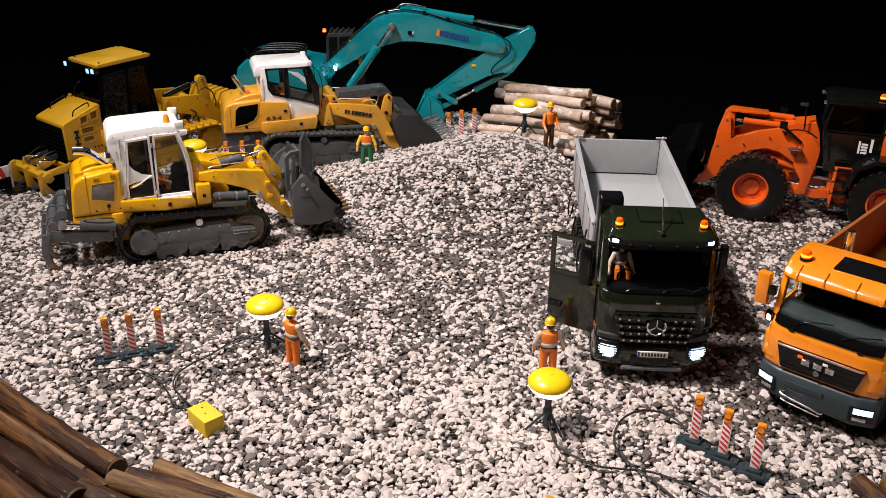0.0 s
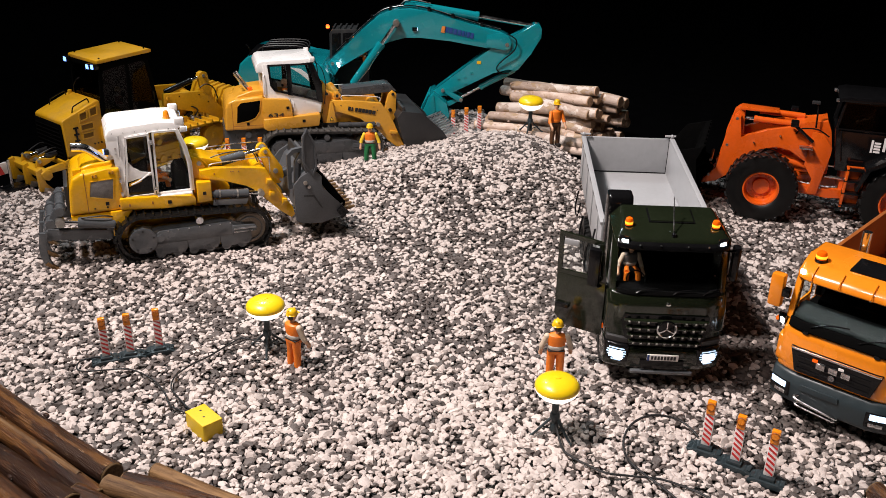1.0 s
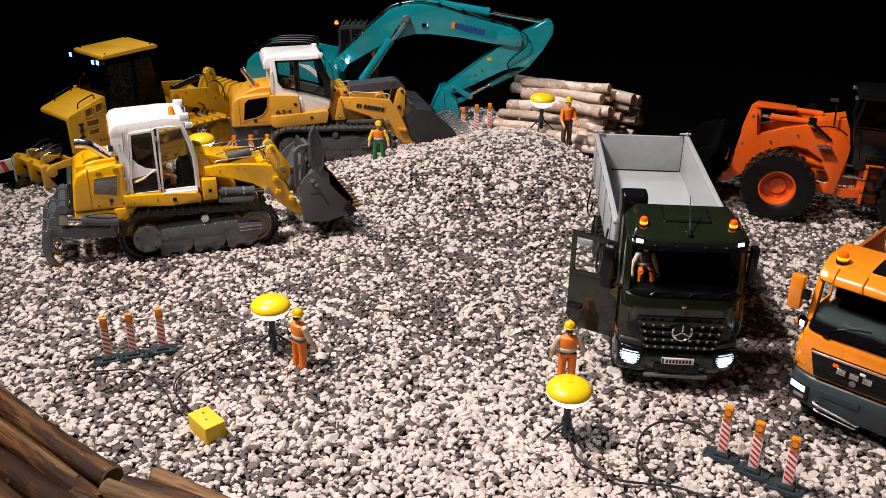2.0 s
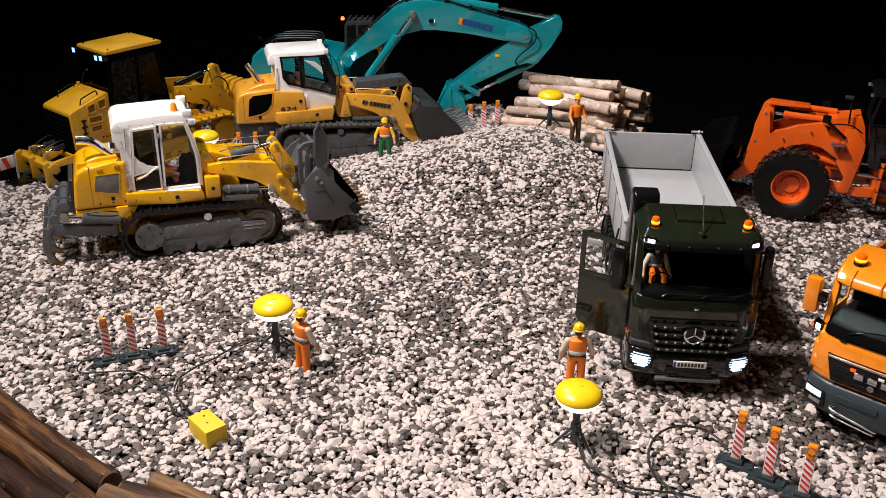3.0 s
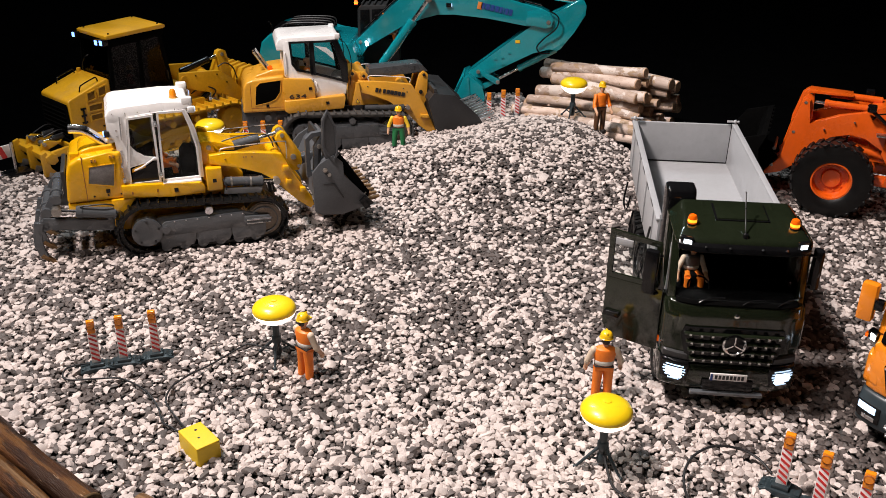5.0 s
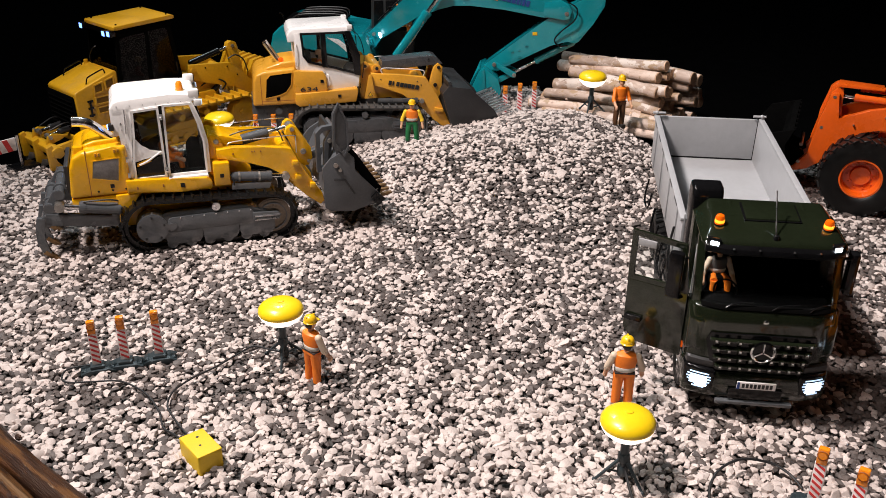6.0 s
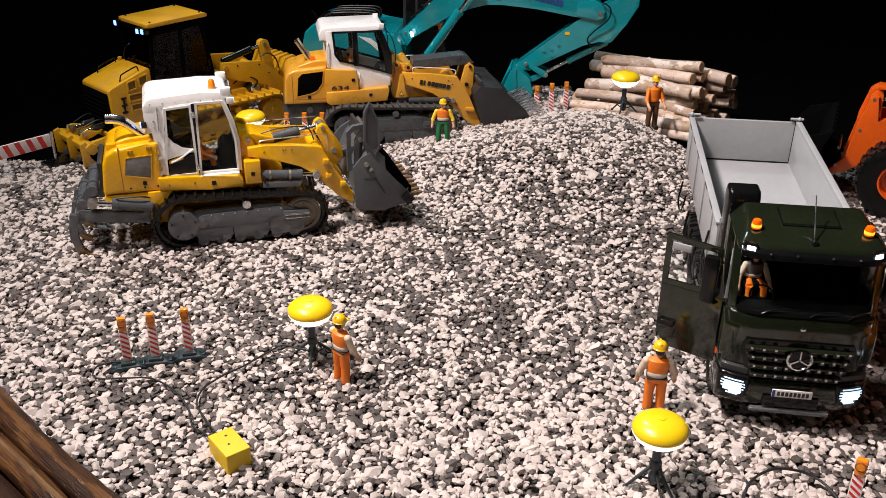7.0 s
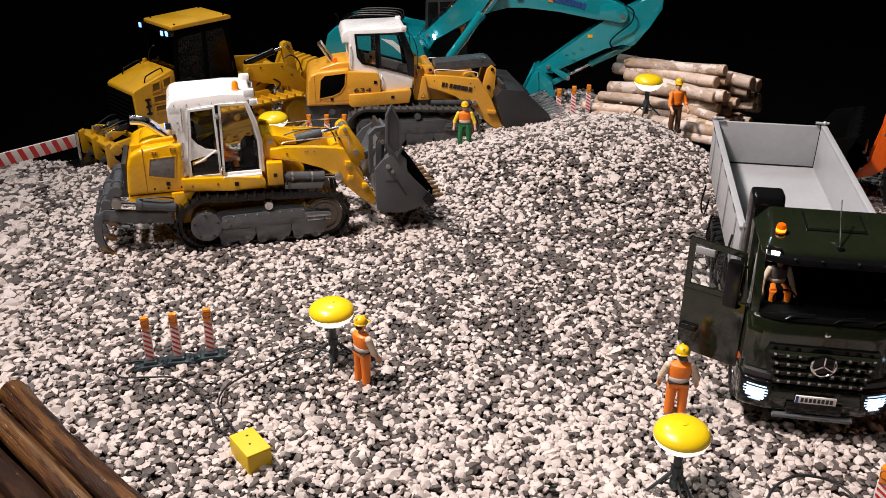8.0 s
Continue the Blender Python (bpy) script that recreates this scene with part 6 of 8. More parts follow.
    for yy, zz in ((-0.056, 0.2420), (-0.036, 0.2400), (0.056, 0.2430)):
        lm = part("roof_lamp", box(-0.176, -0.164, yy - 0.006, yy + 0.006, zz - 0.006, zz + 0.006, 0.001), "black", e)
        part("lens", box(-0.1775, -0.1760, yy - 0.0046, yy + 0.0046, zz - 0.0046, zz + 0.0046, 0.0004), "led_blue", lm, "bright blue-white lamp lens")
    part("grab_rail", tube([(-0.172, 0.030, 0.160), (-0.180, 0.030, 0.182), (-0.176, 0.024, 0.200), (-0.168, 0.020, 0.206)], 0.0016, n=8), "black", e)
    part("seat", slab([(-0.128, 0.110), (-0.133, 0.176), (-0.119, 0.177), (-0.111, 0.126), (-0.078, 0.126), (-0.078, 0.110)], -0.022, 0.022, 0.003), "interior", e)
    part("console", slab([(-0.052, 0.108), (-0.050, 0.145), (-0.038, 0.150), (-0.030, 0.108)], -0.030, 0.030, 0.002), "interior", e)
    # no lamp: a ball added as the balloon light mirrored in the glass
    part("work_lamp", ball((-0.070, -0.030, 0.232), 0.010, scale=(1.0, 1.0, 0.6), n=14), "dash_grey", e, "grey ball standing in for a balloon light's reflection")
    # bucket seen from behind, with ribs on its round back
    shell = [(0.212, 0.118), (0.196, 0.128), (0.176, 0.124), (0.164, 0.100), (0.164, 0.040), (0.174, 0.014), (0.200, 0.006), (0.216, 0.006), (0.216, 0.010), (0.202, 0.011), (0.179, 0.018), (0.169, 0.043), (0.169, 0.098), (0.180, 0.119), (0.196, 0.122), (0.212, 0.113)]
    bk = part("bucket", slab(shell, -0.098, 0.098, 0.0008), y, e, "dull yellow bucket with ribbed back")
    both(lambda s: part("side_plate", sided([(0.164, 0.100), (0.176, 0.126), (0.196, 0.130), (0.214, 0.120), (0.218, 0.008), (0.200, 0.005), (0.173, 0.013), (0.164, 0.040)], 0.096, 0.101, s, 0.0008), y, bk))
    for k in range(9):
        yy = -0.088 + 0.022 * k
        part("rib", slab([(0.212, 0.121), (0.196, 0.133), (0.172, 0.128), (0.157, 0.101), (0.157, 0.040), (0.164, 0.040), (0.164, 0.100), (0.176, 0.124), (0.196, 0.128), (0.212, 0.118)], yy - 0.004, yy + 0.004, 0.0006), y, bk)
    # ripper: a beam across the back on two arms, with three shanks
    rb = part("ripper_beam", slab([(-0.326, 0.030), (-0.329, 0.044), (-0.318, 0.050), (-0.307, 0.046), (-0.305, 0.032), (-0.315, 0.026)], -0.070, 0.070, 0.002), y, e, "yellow rear ripper")

    def ripper(s):
        part("ripper_arm", sided([(-0.320, 0.034), (-0.314, 0.046), (-0.278, 0.050), (-0.200, 0.050), (-0.200, 0.036), (-0.278, 0.036)], 0.044, 0.054, s, 0.0016), y, e)
        part("link_plate", sided([(-0.324, 0.044), (-0.318, 0.062), (-0.308, 0.066), (-0.278, 0.058), (-0.298, 0.050), (-0.306, 0.050)], 0.028, 0.035, s, 0.0014), y, e)
        ram((-0.262, s * 0.020, 0.066), (-0.312, s * 0.020, 0.060), 0.0062, 0.55, e, "dark_grey")
        part("pin", rod((-0.314, s * 0.014, 0.060), (-0.314, s * 0.039, 0.060), 0.0038, n=12, bevel=0.0008), "worn_steel", e)
        part("pin", rod((-0.316, s * 0.042, 0.040), (-0.316, s * 0.058, 0.040), 0.0042, n=12, bevel=0.0008), y, e)
        part("hose", tube([(-0.262, s * 0.024, 0.074), (-0.278, s * 0.026, 0.080), (-0.308, s * 0.022, 0.070)], 0.0013, n=6), "cable", e)

    both(ripper)
    for yy in (-0.060, 0, 0.060):
        sh = part("shank", slab([(-0.334, 0.004), (-0.336, 0.050), (-0.325, 0.054), (-0.321, 0.020), (-0.309, 0.008), (-0.316, 0.002)], yy - 0.0045, yy + 0.0045, 0.001), y, rb)
        part("tip", slab([(-0.331, -0.004), (-0.325, 0.012), (-0.308, 0.006), (-0.302, -0.002)], yy - 0.0055, yy + 0.0055, 0.0005), "worn_steel", sh)


DZ = pose(-0.710, 2.000, 0.000, 0, 0, 50) @ Matrix.Scale(1.026, 4)
yellow_dozer(DZ)
figurine(DZ @ pose(-0.092, 0.0, 0.082, 0, 0, 90), "toy driver with yellow helmet in the track loader", ("stripe_red", "seat", "trouser_brown"), ((0.9, 0.1), (0.9, 0.1)), sit=True, group="toy drivers")

# ---- wheels ----
def wheel(c, r, w, s, parent, rim_mat, rim_share=0.56, lugs=22, block=0.5):
    """A tyre with tread blocks, rim and hub; c is the centre, s the outer side."""
    x, y, z = c
    turn = Matrix.Translation(c) @ Matrix.Rotation(radians(-90 * s), 4, "X")
    h = w / 2
    ri = r * rim_share
    prof = [(ri, -h * 0.80), (ri + 0.15 * (r - ri), -h * 0.96), (ri + 0.55 * (r - ri), -h), (r * 0.955, -h * 0.90), (r * 0.965, -h * 0.5), (r * 0.965, h * 0.5), (r * 0.955, h * 0.90), (ri + 0.55 * (r - ri), h), (ri + 0.15 * (r - ri), h * 0.96), (ri, h * 0.80)]
    wh = part("wheel", lathe(prof, n=44, m=turn, cap=False), "rubber", parent, "black tyre with block tread")
    blk = bmesh.new()
    for k in range(lugs):
        a = 2 * math.pi * k / lugs
        for side in (-1, 1):
            q = a + (math.pi / lugs if side > 0 else 0)
            bw = 2 * math.pi * r / lugs * block * 0.5
            m = turn @ Matrix.Rotation(q, 4, "Z") @ Matrix.Rotation(0.35 * side, 4, "X")
            box(r * 0.93, r * 1.0, -bw, bw, side * h * 0.10 if side > 0 else -h * 0.98, h * 0.98 if side > 0 else -h * 0.10, 0.0008, blk, m, 1)
    part("tread", blk, "rubber", wh)
    o = h * 0.82
    rim = part("rim", lathe([(ri * 1.03, -o), (ri * 1.03, o * 0.98), (ri * 0.93, o), (ri * 0.88, o * 0.80), (ri * 0.82, o * 0.02), (ri * 0.50, o * -0.06), (ri * 0.46, o * 0.16), (ri * 0.12, o * 0.20)], n=40, m=turn), rim_mat, wh)
    for k in range(10):
        a = 2 * math.pi * k / 10
        p0 = turn @ Vector((ri * 0.64 * math.cos(a), ri * 0.64 * math.sin(a), o * -0.06))
        p1 = turn @ Vector((ri * 0.64 * math.cos(a), ri * 0.64 * math.sin(a), o * 0.10))
        part("wheel_nut", rod(p0, p1, ri * 0.05, n=6), rim_mat, rim)
    return wh


def across(y0, y1, z0, z1, x0, x1, bevel=0.001):
    return box(x0, x1, y0, y1, z0, z1, bevel)


def across_taper(low, high, z0, z1):
    """A dark grille plate, wider at its top, with rounded corners."""
    bm = bmesh.new()
    vs = [bm.verts.new((x, y, z)) for x in (0.0015, 0.0032) for y, z in ((-low, z0), (low, z0), (high, z1 - 0.012), (high - 0.004, z1), (-high + 0.004, z1), (-high, z1 - 0.012))]
    bm.faces.new(vs[5::-1])
    bm.faces.new(vs[6:])
    for i in range(6):
        bm.faces.new((vs[i], vs[(i + 1) % 6], vs[6 + (i + 1) % 6], vs[6 + i]))
    return bm


def lamp_beacon(x, y, z, parent, mat="amber_lit", r=0.0052, h=0.0115):
    b = part("beacon", lathe([(r, 0), (r, h * 0.65), (r * 0.8, h * 0.9), (r * 0.4, h)], n=16, m=Matrix.Translation((x, y, z + 0.003))), mat, parent, "lit amber beacon")
    part("beacon_base", lathe([(r * 1.15, 0), (r * 1.15, 0.0035)], n=16, m=Matrix.Translation((x, y, z))), "black", b)
    part("lit_band", lathe([(r * 1.0, 0), (r * 1.04, 0.0006), (r * 1.04, h * 0.26), (r * 1.0, h * 0.32)], n=16, m=Matrix.Translation((x, y, z + 0.003 + h * 0.18)), cap=False), "amber_core", b)


FLAT = {"door", "window_frame", "pane", "handle", "latch", "mirror", "mirror_arm", "emblem", "emblem_disc", "emblem_bar", "badge", "logo_shape"}


def bowed(bm, wide=0.080, depth=0.013):
    """Rounds a cab's front corners in plan: what lies far from the middle moves back."""
    for y in (-0.072, -0.062, -0.050, 0.050, 0.062, 0.072):
        bmesh.ops.bisect_plane(bm, geom=bm.verts[:] + bm.edges[:] + bm.faces[:], plane_co=(0, y, 0), plane_no=(0, 1, 0))
    for v in bm.verts:
        t = min(max((abs(v.co.y) - 0.035) / (wide - 0.035), 0.0), 1.1)
        v.co.x -= depth * t * t * min(max((v.co.x + 0.070) / 0.050, 0.0), 1.0)
    return bm


def piece(name, bm, mat, parent, label=""):
    """A part of a truck's cab, following its rounded corners."""
    return part(name, bm if name in FLAT else bowed(bm), mat, parent, label)


# ---- dark green tipper truck ----
def tipper_truck(m):
    e = thing("tipper_truck", m, "dark green tipper truck with grey tipper box, cab door open", "truck", "toy trucks")
    g = "dark_green"
    W = 0.080
    cab = piece("cab_body", slab([(-0.006, 0.050), (0.000, 0.062), (0.001, 0.108), (-0.001, 0.130), (-0.005, 0.1445), (-0.013, 0.1460), (-0.020, 0.139), (-0.104, 0.139), (-0.104, 0.050)], -W + 0.002, W - 0.002, 0.005, seg=3), g, e, "glossy dark green cab front")
    bump = piece("bumper", slab([(-0.004, 0.028), (0.006, 0.034), (0.008, 0.050), (0.004, 0.066), (-0.010, 0.068), (-0.060, 0.060), (-0.060, 0.040)], -W, W, 0.004, seg=3), g, e)
    piece("lower_grille", across(-0.030, 0.030, 0.036, 0.050, 0.0070, 0.0092), "black", bump)
    piece("skid_bar", slab([(0.006, 0.027), (0.011, 0.028), (0.0115, 0.0325), (0.006, 0.034)], -0.043, 0.043, 0.0018), "gloss_grey", bump, "grey skid bar")
    plate = piece("number_plate", across(-0.0215, 0.0215, 0.0505, 0.0600, 0.0085, 0.0105, 0.0004), "stripe_white", bump, "white number plate with dark bars")
    piece("plate_band", across(-0.0215, -0.0185, 0.0507, 0.0598, 0.0106, 0.0110, 0), "logo_blue", plate)
    for k in range(8):
        y = -0.0160 + 0.0044 * k
        piece("bar", across(y, y + 0.0030, 0.0525, 0.0580, 0.0106, 0.0110, 0), "logo_black", plate)
    # grille
    gr = piece("grille", across_taper(0.051, 0.061, 0.069, 0.118), "black", e, "black grille with rows of studs")
    for r in range(4):
        z = 0.0735 + 0.0112 * r
        half = 0.0485 + 0.0030 * r
        piece("slat", slab([(0.002, z), (0.0072, z + 0.0012), (0.0076, z + 0.0034), (0.002, z + 0.0050)], -half, half, 0.0008), g, gr)
        for k in range(9):
            y = -half + 2 * half * (k + 0.5) / 9
            if abs(y) < 0.015 and 1 < r:
                continue
            st = piece("stud", box(0.0062, 0.0090, y - 0.0024, y + 0.0024, z - 0.0002, z + 0.0058, 0.0012), g, gr)
            piece("stud_tip", box(0.0088, 0.0096, y - 0.0013, y + 0.0013, z + 0.0024, z + 0.0048, 0.0003), "steel", st, "bright stud tip")
    em = piece("emblem", lathe([(0.0135, 0), (0.0138, 0.0016), (0.0120, 0.0026), (0.0112, 0.0016), (0.0112, 0.0006)], n=36, m=Matrix.Translation((0.0086, 0, 0.1015)) @ Matrix.Rotation(radians(90), 4, "Y")), "chrome", e, "plain chrome ring emblem")
    piece("emblem_disc", lathe([(0.011, 0), (0.011, 0.0008), (0.003, 0.0016)], n=30, m=Matrix.Translation((0.0086, 0, 0.1015)) @ Matrix.Rotation(radians(90), 4, "Y")), "black", em)
    for k in range(3):
        piece("emblem_bar", box(-0.0010, 0.0010, -0.0008, 0.0008, 0.0008, 0.0112, 0.0003, m=Matrix.Translation((0.0104, 0, 0.1015)) @ Matrix.Rotation(radians(120 * k), 4, "X")), "chrome", em)
    piece("badge", lathe([(0.0030, 0), (0.0030, 0.001), (0.0015, 0.0020)], n=14, m=Matrix.Translation((-0.001, 0, 0.134)) @ Matrix.Rotation(radians(90), 4, "Y")), "chrome", e)

    def side(s):
        # headlamps: bright stacked strips in a dark housing
        h = piece("headlamp", box(-0.012, 0.0085, *sorted((s * 0.046, s * 0.0800)), 0.041, 0.071, 0.006, seg=3), "black", e, "headlamp with stacked light strips")
        for k, (ya, yb) in enumerate(((0.0570, 0.0700), (0.0535, 0.0735), (0.0515, 0.0755), (0.0505, 0.0765), (0.0510, 0.0760), (0.0530, 0.0735))):
            z = 0.0450 + 0.0037 * k
            piece("light_strip", box(0.0085, 0.0094, *sorted((s * ya, s * yb)), z, z + 0.0016, 0.0004), "led_soft", h)
        piece("light_core", box(0.0088, 0.0102, *sorted((s * 0.0550, s * 0.0670)), 0.0480, 0.0610, 0.0055, seg=4), "led", h, "bright round lamp core")
        piece("light_core", box(0.0088, 0.0102, *sorted((s * 0.0665, s * 0.0730)), 0.0510, 0.0590, 0.0028, seg=3), "led", h)
        piece("upper_lens", slab([(-0.014, 0.070), (0.004, 0.071), (0.005, 0.080), (-0.012, 0.083)], *sorted((s * 0.050, s * 0.078)), 0.002), "dark_grey", e)
        piece("marker", box(-0.030, -0.022, *sorted((s * 0.0795, s * 0.0815)), 0.072, 0.078, 0.0005), "amber_lit", e)
        # corner panel and pillar
        piece("corner_panel", slab([(-0.004, 0.084), (0.0015, 0.090), (0.000, 0.128), (-0.008, 0.143), (-0.034, 0.143), (-0.034, 0.084)], *sorted((s * 0.064, s * 0.0815)), 0.003), g, e)
        piece("pillar", slab([(-0.010, 0.140), (-0.018, 0.172), (-0.031, 0.219), (-0.039, 0.219), (-0.026, 0.172), (-0.020, 0.140)], *sorted((s * 0.070, s * 0.0785)), 0.0015), g, e)
        piece("rear_pillar", slab([(-0.104, 0.140), (-0.104, 0.220), (-0.084, 0.220), (-0.080, 0.140)], *sorted((s * 0.070, s * 0.0785)), 0.0015), g, e)
        mir = piece("visor_lamp", box(-0.022, -0.0145, *sorted((s * 0.058, s * 0.072)), 0.214, 0.224, 0.002), "black", e)
        piece("lens", box(-0.0148, -0.0132, *sorted((s * 0.0605, s * 0.0690)), 0.2160, 0.2215, 0.001), "led", mir, "white lamp under the roof edge")
        lamp_beacon(-0.046, s * 0.058, 0.2275, e)
        piece("front_step", box(-0.045, -0.010, *sorted((s * 0.066, s * 0.0805)), 0.028, 0.044, 0.002), "black", e)
        wheel((-0.072, s * 0.066, 0.037), 0.037, 0.024, s, e, "dark_green", 0.55, 26)
        piece("arch", slab([(-0.112, 0.050), (-0.106, 0.076), (-0.088, 0.086), (-0.056, 0.086), (-0.040, 0.076), (-0.034, 0.050)], *sorted((s * 0.060, s * 0.0795)), 0.003), "black", e)

    both(side)
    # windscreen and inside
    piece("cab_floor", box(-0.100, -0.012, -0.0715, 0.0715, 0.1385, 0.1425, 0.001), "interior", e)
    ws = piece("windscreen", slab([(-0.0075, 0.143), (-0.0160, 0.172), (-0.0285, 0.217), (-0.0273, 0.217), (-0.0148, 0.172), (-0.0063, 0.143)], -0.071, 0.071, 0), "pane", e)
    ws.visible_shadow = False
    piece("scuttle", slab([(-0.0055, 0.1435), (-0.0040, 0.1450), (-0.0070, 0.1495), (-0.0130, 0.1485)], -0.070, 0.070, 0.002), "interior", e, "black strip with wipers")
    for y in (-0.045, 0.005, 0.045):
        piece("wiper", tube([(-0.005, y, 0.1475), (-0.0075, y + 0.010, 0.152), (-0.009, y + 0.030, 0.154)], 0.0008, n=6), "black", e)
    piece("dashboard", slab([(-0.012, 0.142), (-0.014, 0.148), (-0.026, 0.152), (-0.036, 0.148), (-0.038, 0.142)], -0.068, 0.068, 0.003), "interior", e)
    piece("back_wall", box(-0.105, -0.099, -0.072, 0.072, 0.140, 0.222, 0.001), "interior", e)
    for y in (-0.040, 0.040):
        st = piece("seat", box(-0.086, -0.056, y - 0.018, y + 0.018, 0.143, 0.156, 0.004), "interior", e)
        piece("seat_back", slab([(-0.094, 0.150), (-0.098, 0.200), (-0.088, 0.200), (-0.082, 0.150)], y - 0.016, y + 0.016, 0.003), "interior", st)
    piece("steering_wheel", lathe([(0.0125, 0), (0.0135, 0.001), (0.0125, 0.002), (0.0115, 0.001), (0.0125, 0)], n=24, m=Matrix.Translation((-0.034, -0.042, 0.153)) @ Matrix.Rotation(radians(60), 4, "Y"), cap=False), "black", e)
    roof = piece("roof", narrowed(slab([(-0.014, 0.214), (-0.018, 0.223), (-0.034, 0.229), (-0.060, 0.233), (-0.104, 0.236), (-0.106, 0.214)], -0.0775, 0.0775, 0.004, seg=3), 0.219, 0.236, 0.80), g, e, "dark green roof with hatch and beacons")
    piece("visor", slab([(-0.010, 0.210), (-0.012, 0.216), (-0.020, 0.222), (-0.026, 0.220), (-0.018, 0.214), (-0.013, 0.208)], -0.074, 0.074, 0.001), "black", roof)
    hatch = piece("hatch", slab([(-0.054, 0.2310), (-0.055, 0.2350), (-0.090, 0.2380), (-0.091, 0.2340)], -0.028, 0.030, 0.0014), g, roof, "raised roof hatch")
    piece("hatch_seal", slab([(-0.0530, 0.2305), (-0.0530, 0.2332), (-0.0925, 0.2364), (-0.0925, 0.2340)], -0.030, 0.032, 0.0005), "black", hatch)
    both(lambda s: piece("roof_rib", slab([(-0.040, 0.226), (-0.044, 0.230), (-0.098, 0.2365), (-0.098, 0.2330)], s * 0.040 - 0.002, s * 0.040 + 0.002, 0.001), g, roof))
    piece("antenna", tube([(-0.026, 0.0, 0.225), (-0.038, 0.0, 0.240), (-0.062, 0.001, 0.266)], 0.0008, n=6), "steel", roof)
    piece("antenna_base", lathe([(0.0035, 0), (0.0030, 0.004)], n=12, m=Matrix.Translation((-0.026, 0, 0.2250))), "black", roof)
    for y in (-0.045, -0.018, 0.018, 0.045):
        piece("roof_stud", lathe([(0.0014, 0), (0.0008, 0.0014)], n=8, m=Matrix.Translation((-0.0120, y, 0.2165))), "steel", roof)
    # far-side door, near-side door standing open
    fd = piece("door", slab([(-0.036, 0.064), (-0.036, 0.146), (-0.084, 0.146), (-0.084, 0.064)], 0.0785, 0.0815, 0.001), g, e)
    piece("window_frame", frame_bar([(-0.030, 0.146), (-0.042, 0.216), (-0.084, 0.216), (-0.084, 0.146)], 0.0775, 0.0805, 0.004), g, fd)
    pane([(-0.034, 0.148), (-0.044, 0.213), (-0.082, 0.213), (-0.082, 0.148)], 0.0785, 0.0793, fd, "dark_pane")
    hinge = Matrix.Translation((-0.034, -0.080, 0)) @ Matrix.Rotation(radians(66), 4, "Z") @ Matrix.Translation((0.034, 0.080, 0))
    od = bmesh.new()
    slab([(-0.036, 0.060), (-0.036, 0.146), (-0.108, 0.146), (-0.108, 0.078), (-0.094, 0.062)], -0.0815, -0.0775, 0.0015, od)
    od.transform(hinge)
    door = piece("door", od, g, e, "open dark green cab door")
    fr = frame_bar([(-0.036, 0.145), (-0.044, 0.206), (-0.108, 0.210), (-0.108, 0.145)], -0.0812, -0.0778, 0.0065)
    fr.transform(hinge)
    piece("window_frame", fr, g, door)
    gl = slab([(-0.041, 0.150), (-0.048, 0.201), (-0.102, 0.204), (-0.102, 0.150)], -0.0798, -0.0790, 0)
    gl.transform(hinge)
    gp = piece("pane", gl, "pane", door)
    gp.visible_shadow = False
    for nm, b, mt in (("handle", (-0.106, -0.086, -0.086, -0.0812, 0.092, 0.099), "black"), ("latch", (-0.100, -0.078, -0.0835, -0.0805, 0.192, 0.201), "silver")):
        bm = box(*b, 0.0015)
        bm.transform(hinge)
        part(nm, bm, mt, door)
    mb = box(-0.060, -0.043, -0.0955, -0.0850, 0.142, 0.200, 0.004)
    mb.transform(hinge)
    mr = piece("mirror", mb, "black", door, "tall black wing mirror")
    for z in (0.140, 0.190):
        bm = rod((-0.046, -0.087, z), (-0.042, -0.080, z), 0.0018, n=8)
        bm.transform(hinge)
        piece("mirror_arm", bm, "black", mr)
    fm = piece("mirror", box(-0.046, -0.032, 0.0840, 0.0950, 0.156, 0.208, 0.004), "black", e, "tall black wing mirror")
    for z in (0.164, 0.202):
        piece("mirror_arm", rod((-0.034, 0.092, z), (-0.034, 0.078, z), 0.0018, n=8), "black", fm)
    piece("sill_panel", slab([(-0.036, 0.140), (-0.036, 0.205), (-0.0335, 0.205), (-0.0335, 0.140)], -0.079, -0.072, 0.0005), "silver", e)
    # air intake, chassis, rear wheels
    part("air_intake", slab([(-0.108, 0.120), (-0.106, 0.236), (-0.112, 0.246), (-0.134, 0.246), (-0.140, 0.234), (-0.136, 0.120)], -0.080, -0.044, 0.006, seg=3), "black", e, "black snorkel air intake behind cab")
    both(lambda s: part("chassis_rail", box(-0.520, -0.060, *sorted((s * 0.022, s * 0.030)), 0.056, 0.078, 0.001), "black", e))
    for x in (-0.315, -0.400):
        both(lambda s: wheel((x, s * 0.064, 0.037), 0.037, 0.034, s, e, "black", 0.55, 26))
        part("axle", rod((x, -0.05, 0.037), (x, 0.05, 0.037), 0.008, n=12), "black", e)
    both(lambda s: part("fuel_tank", rod((-0.160, s * 0.062, 0.058), (-0.260, s * 0.062, 0.058), 0.021, n=24, bevel=0.003), "black", e))
    # tipper box
    w1, z0, z1 = 0.0815, 0.113, 0.185
    xf, xr = -0.140, -0.515
    t = part("tipper_floor", box(xr, xf, -w1 + 0.004, w1 - 0.004, z0, z0 + 0.006, 0.0008), "silver", e, "grey steel tipper box floor")

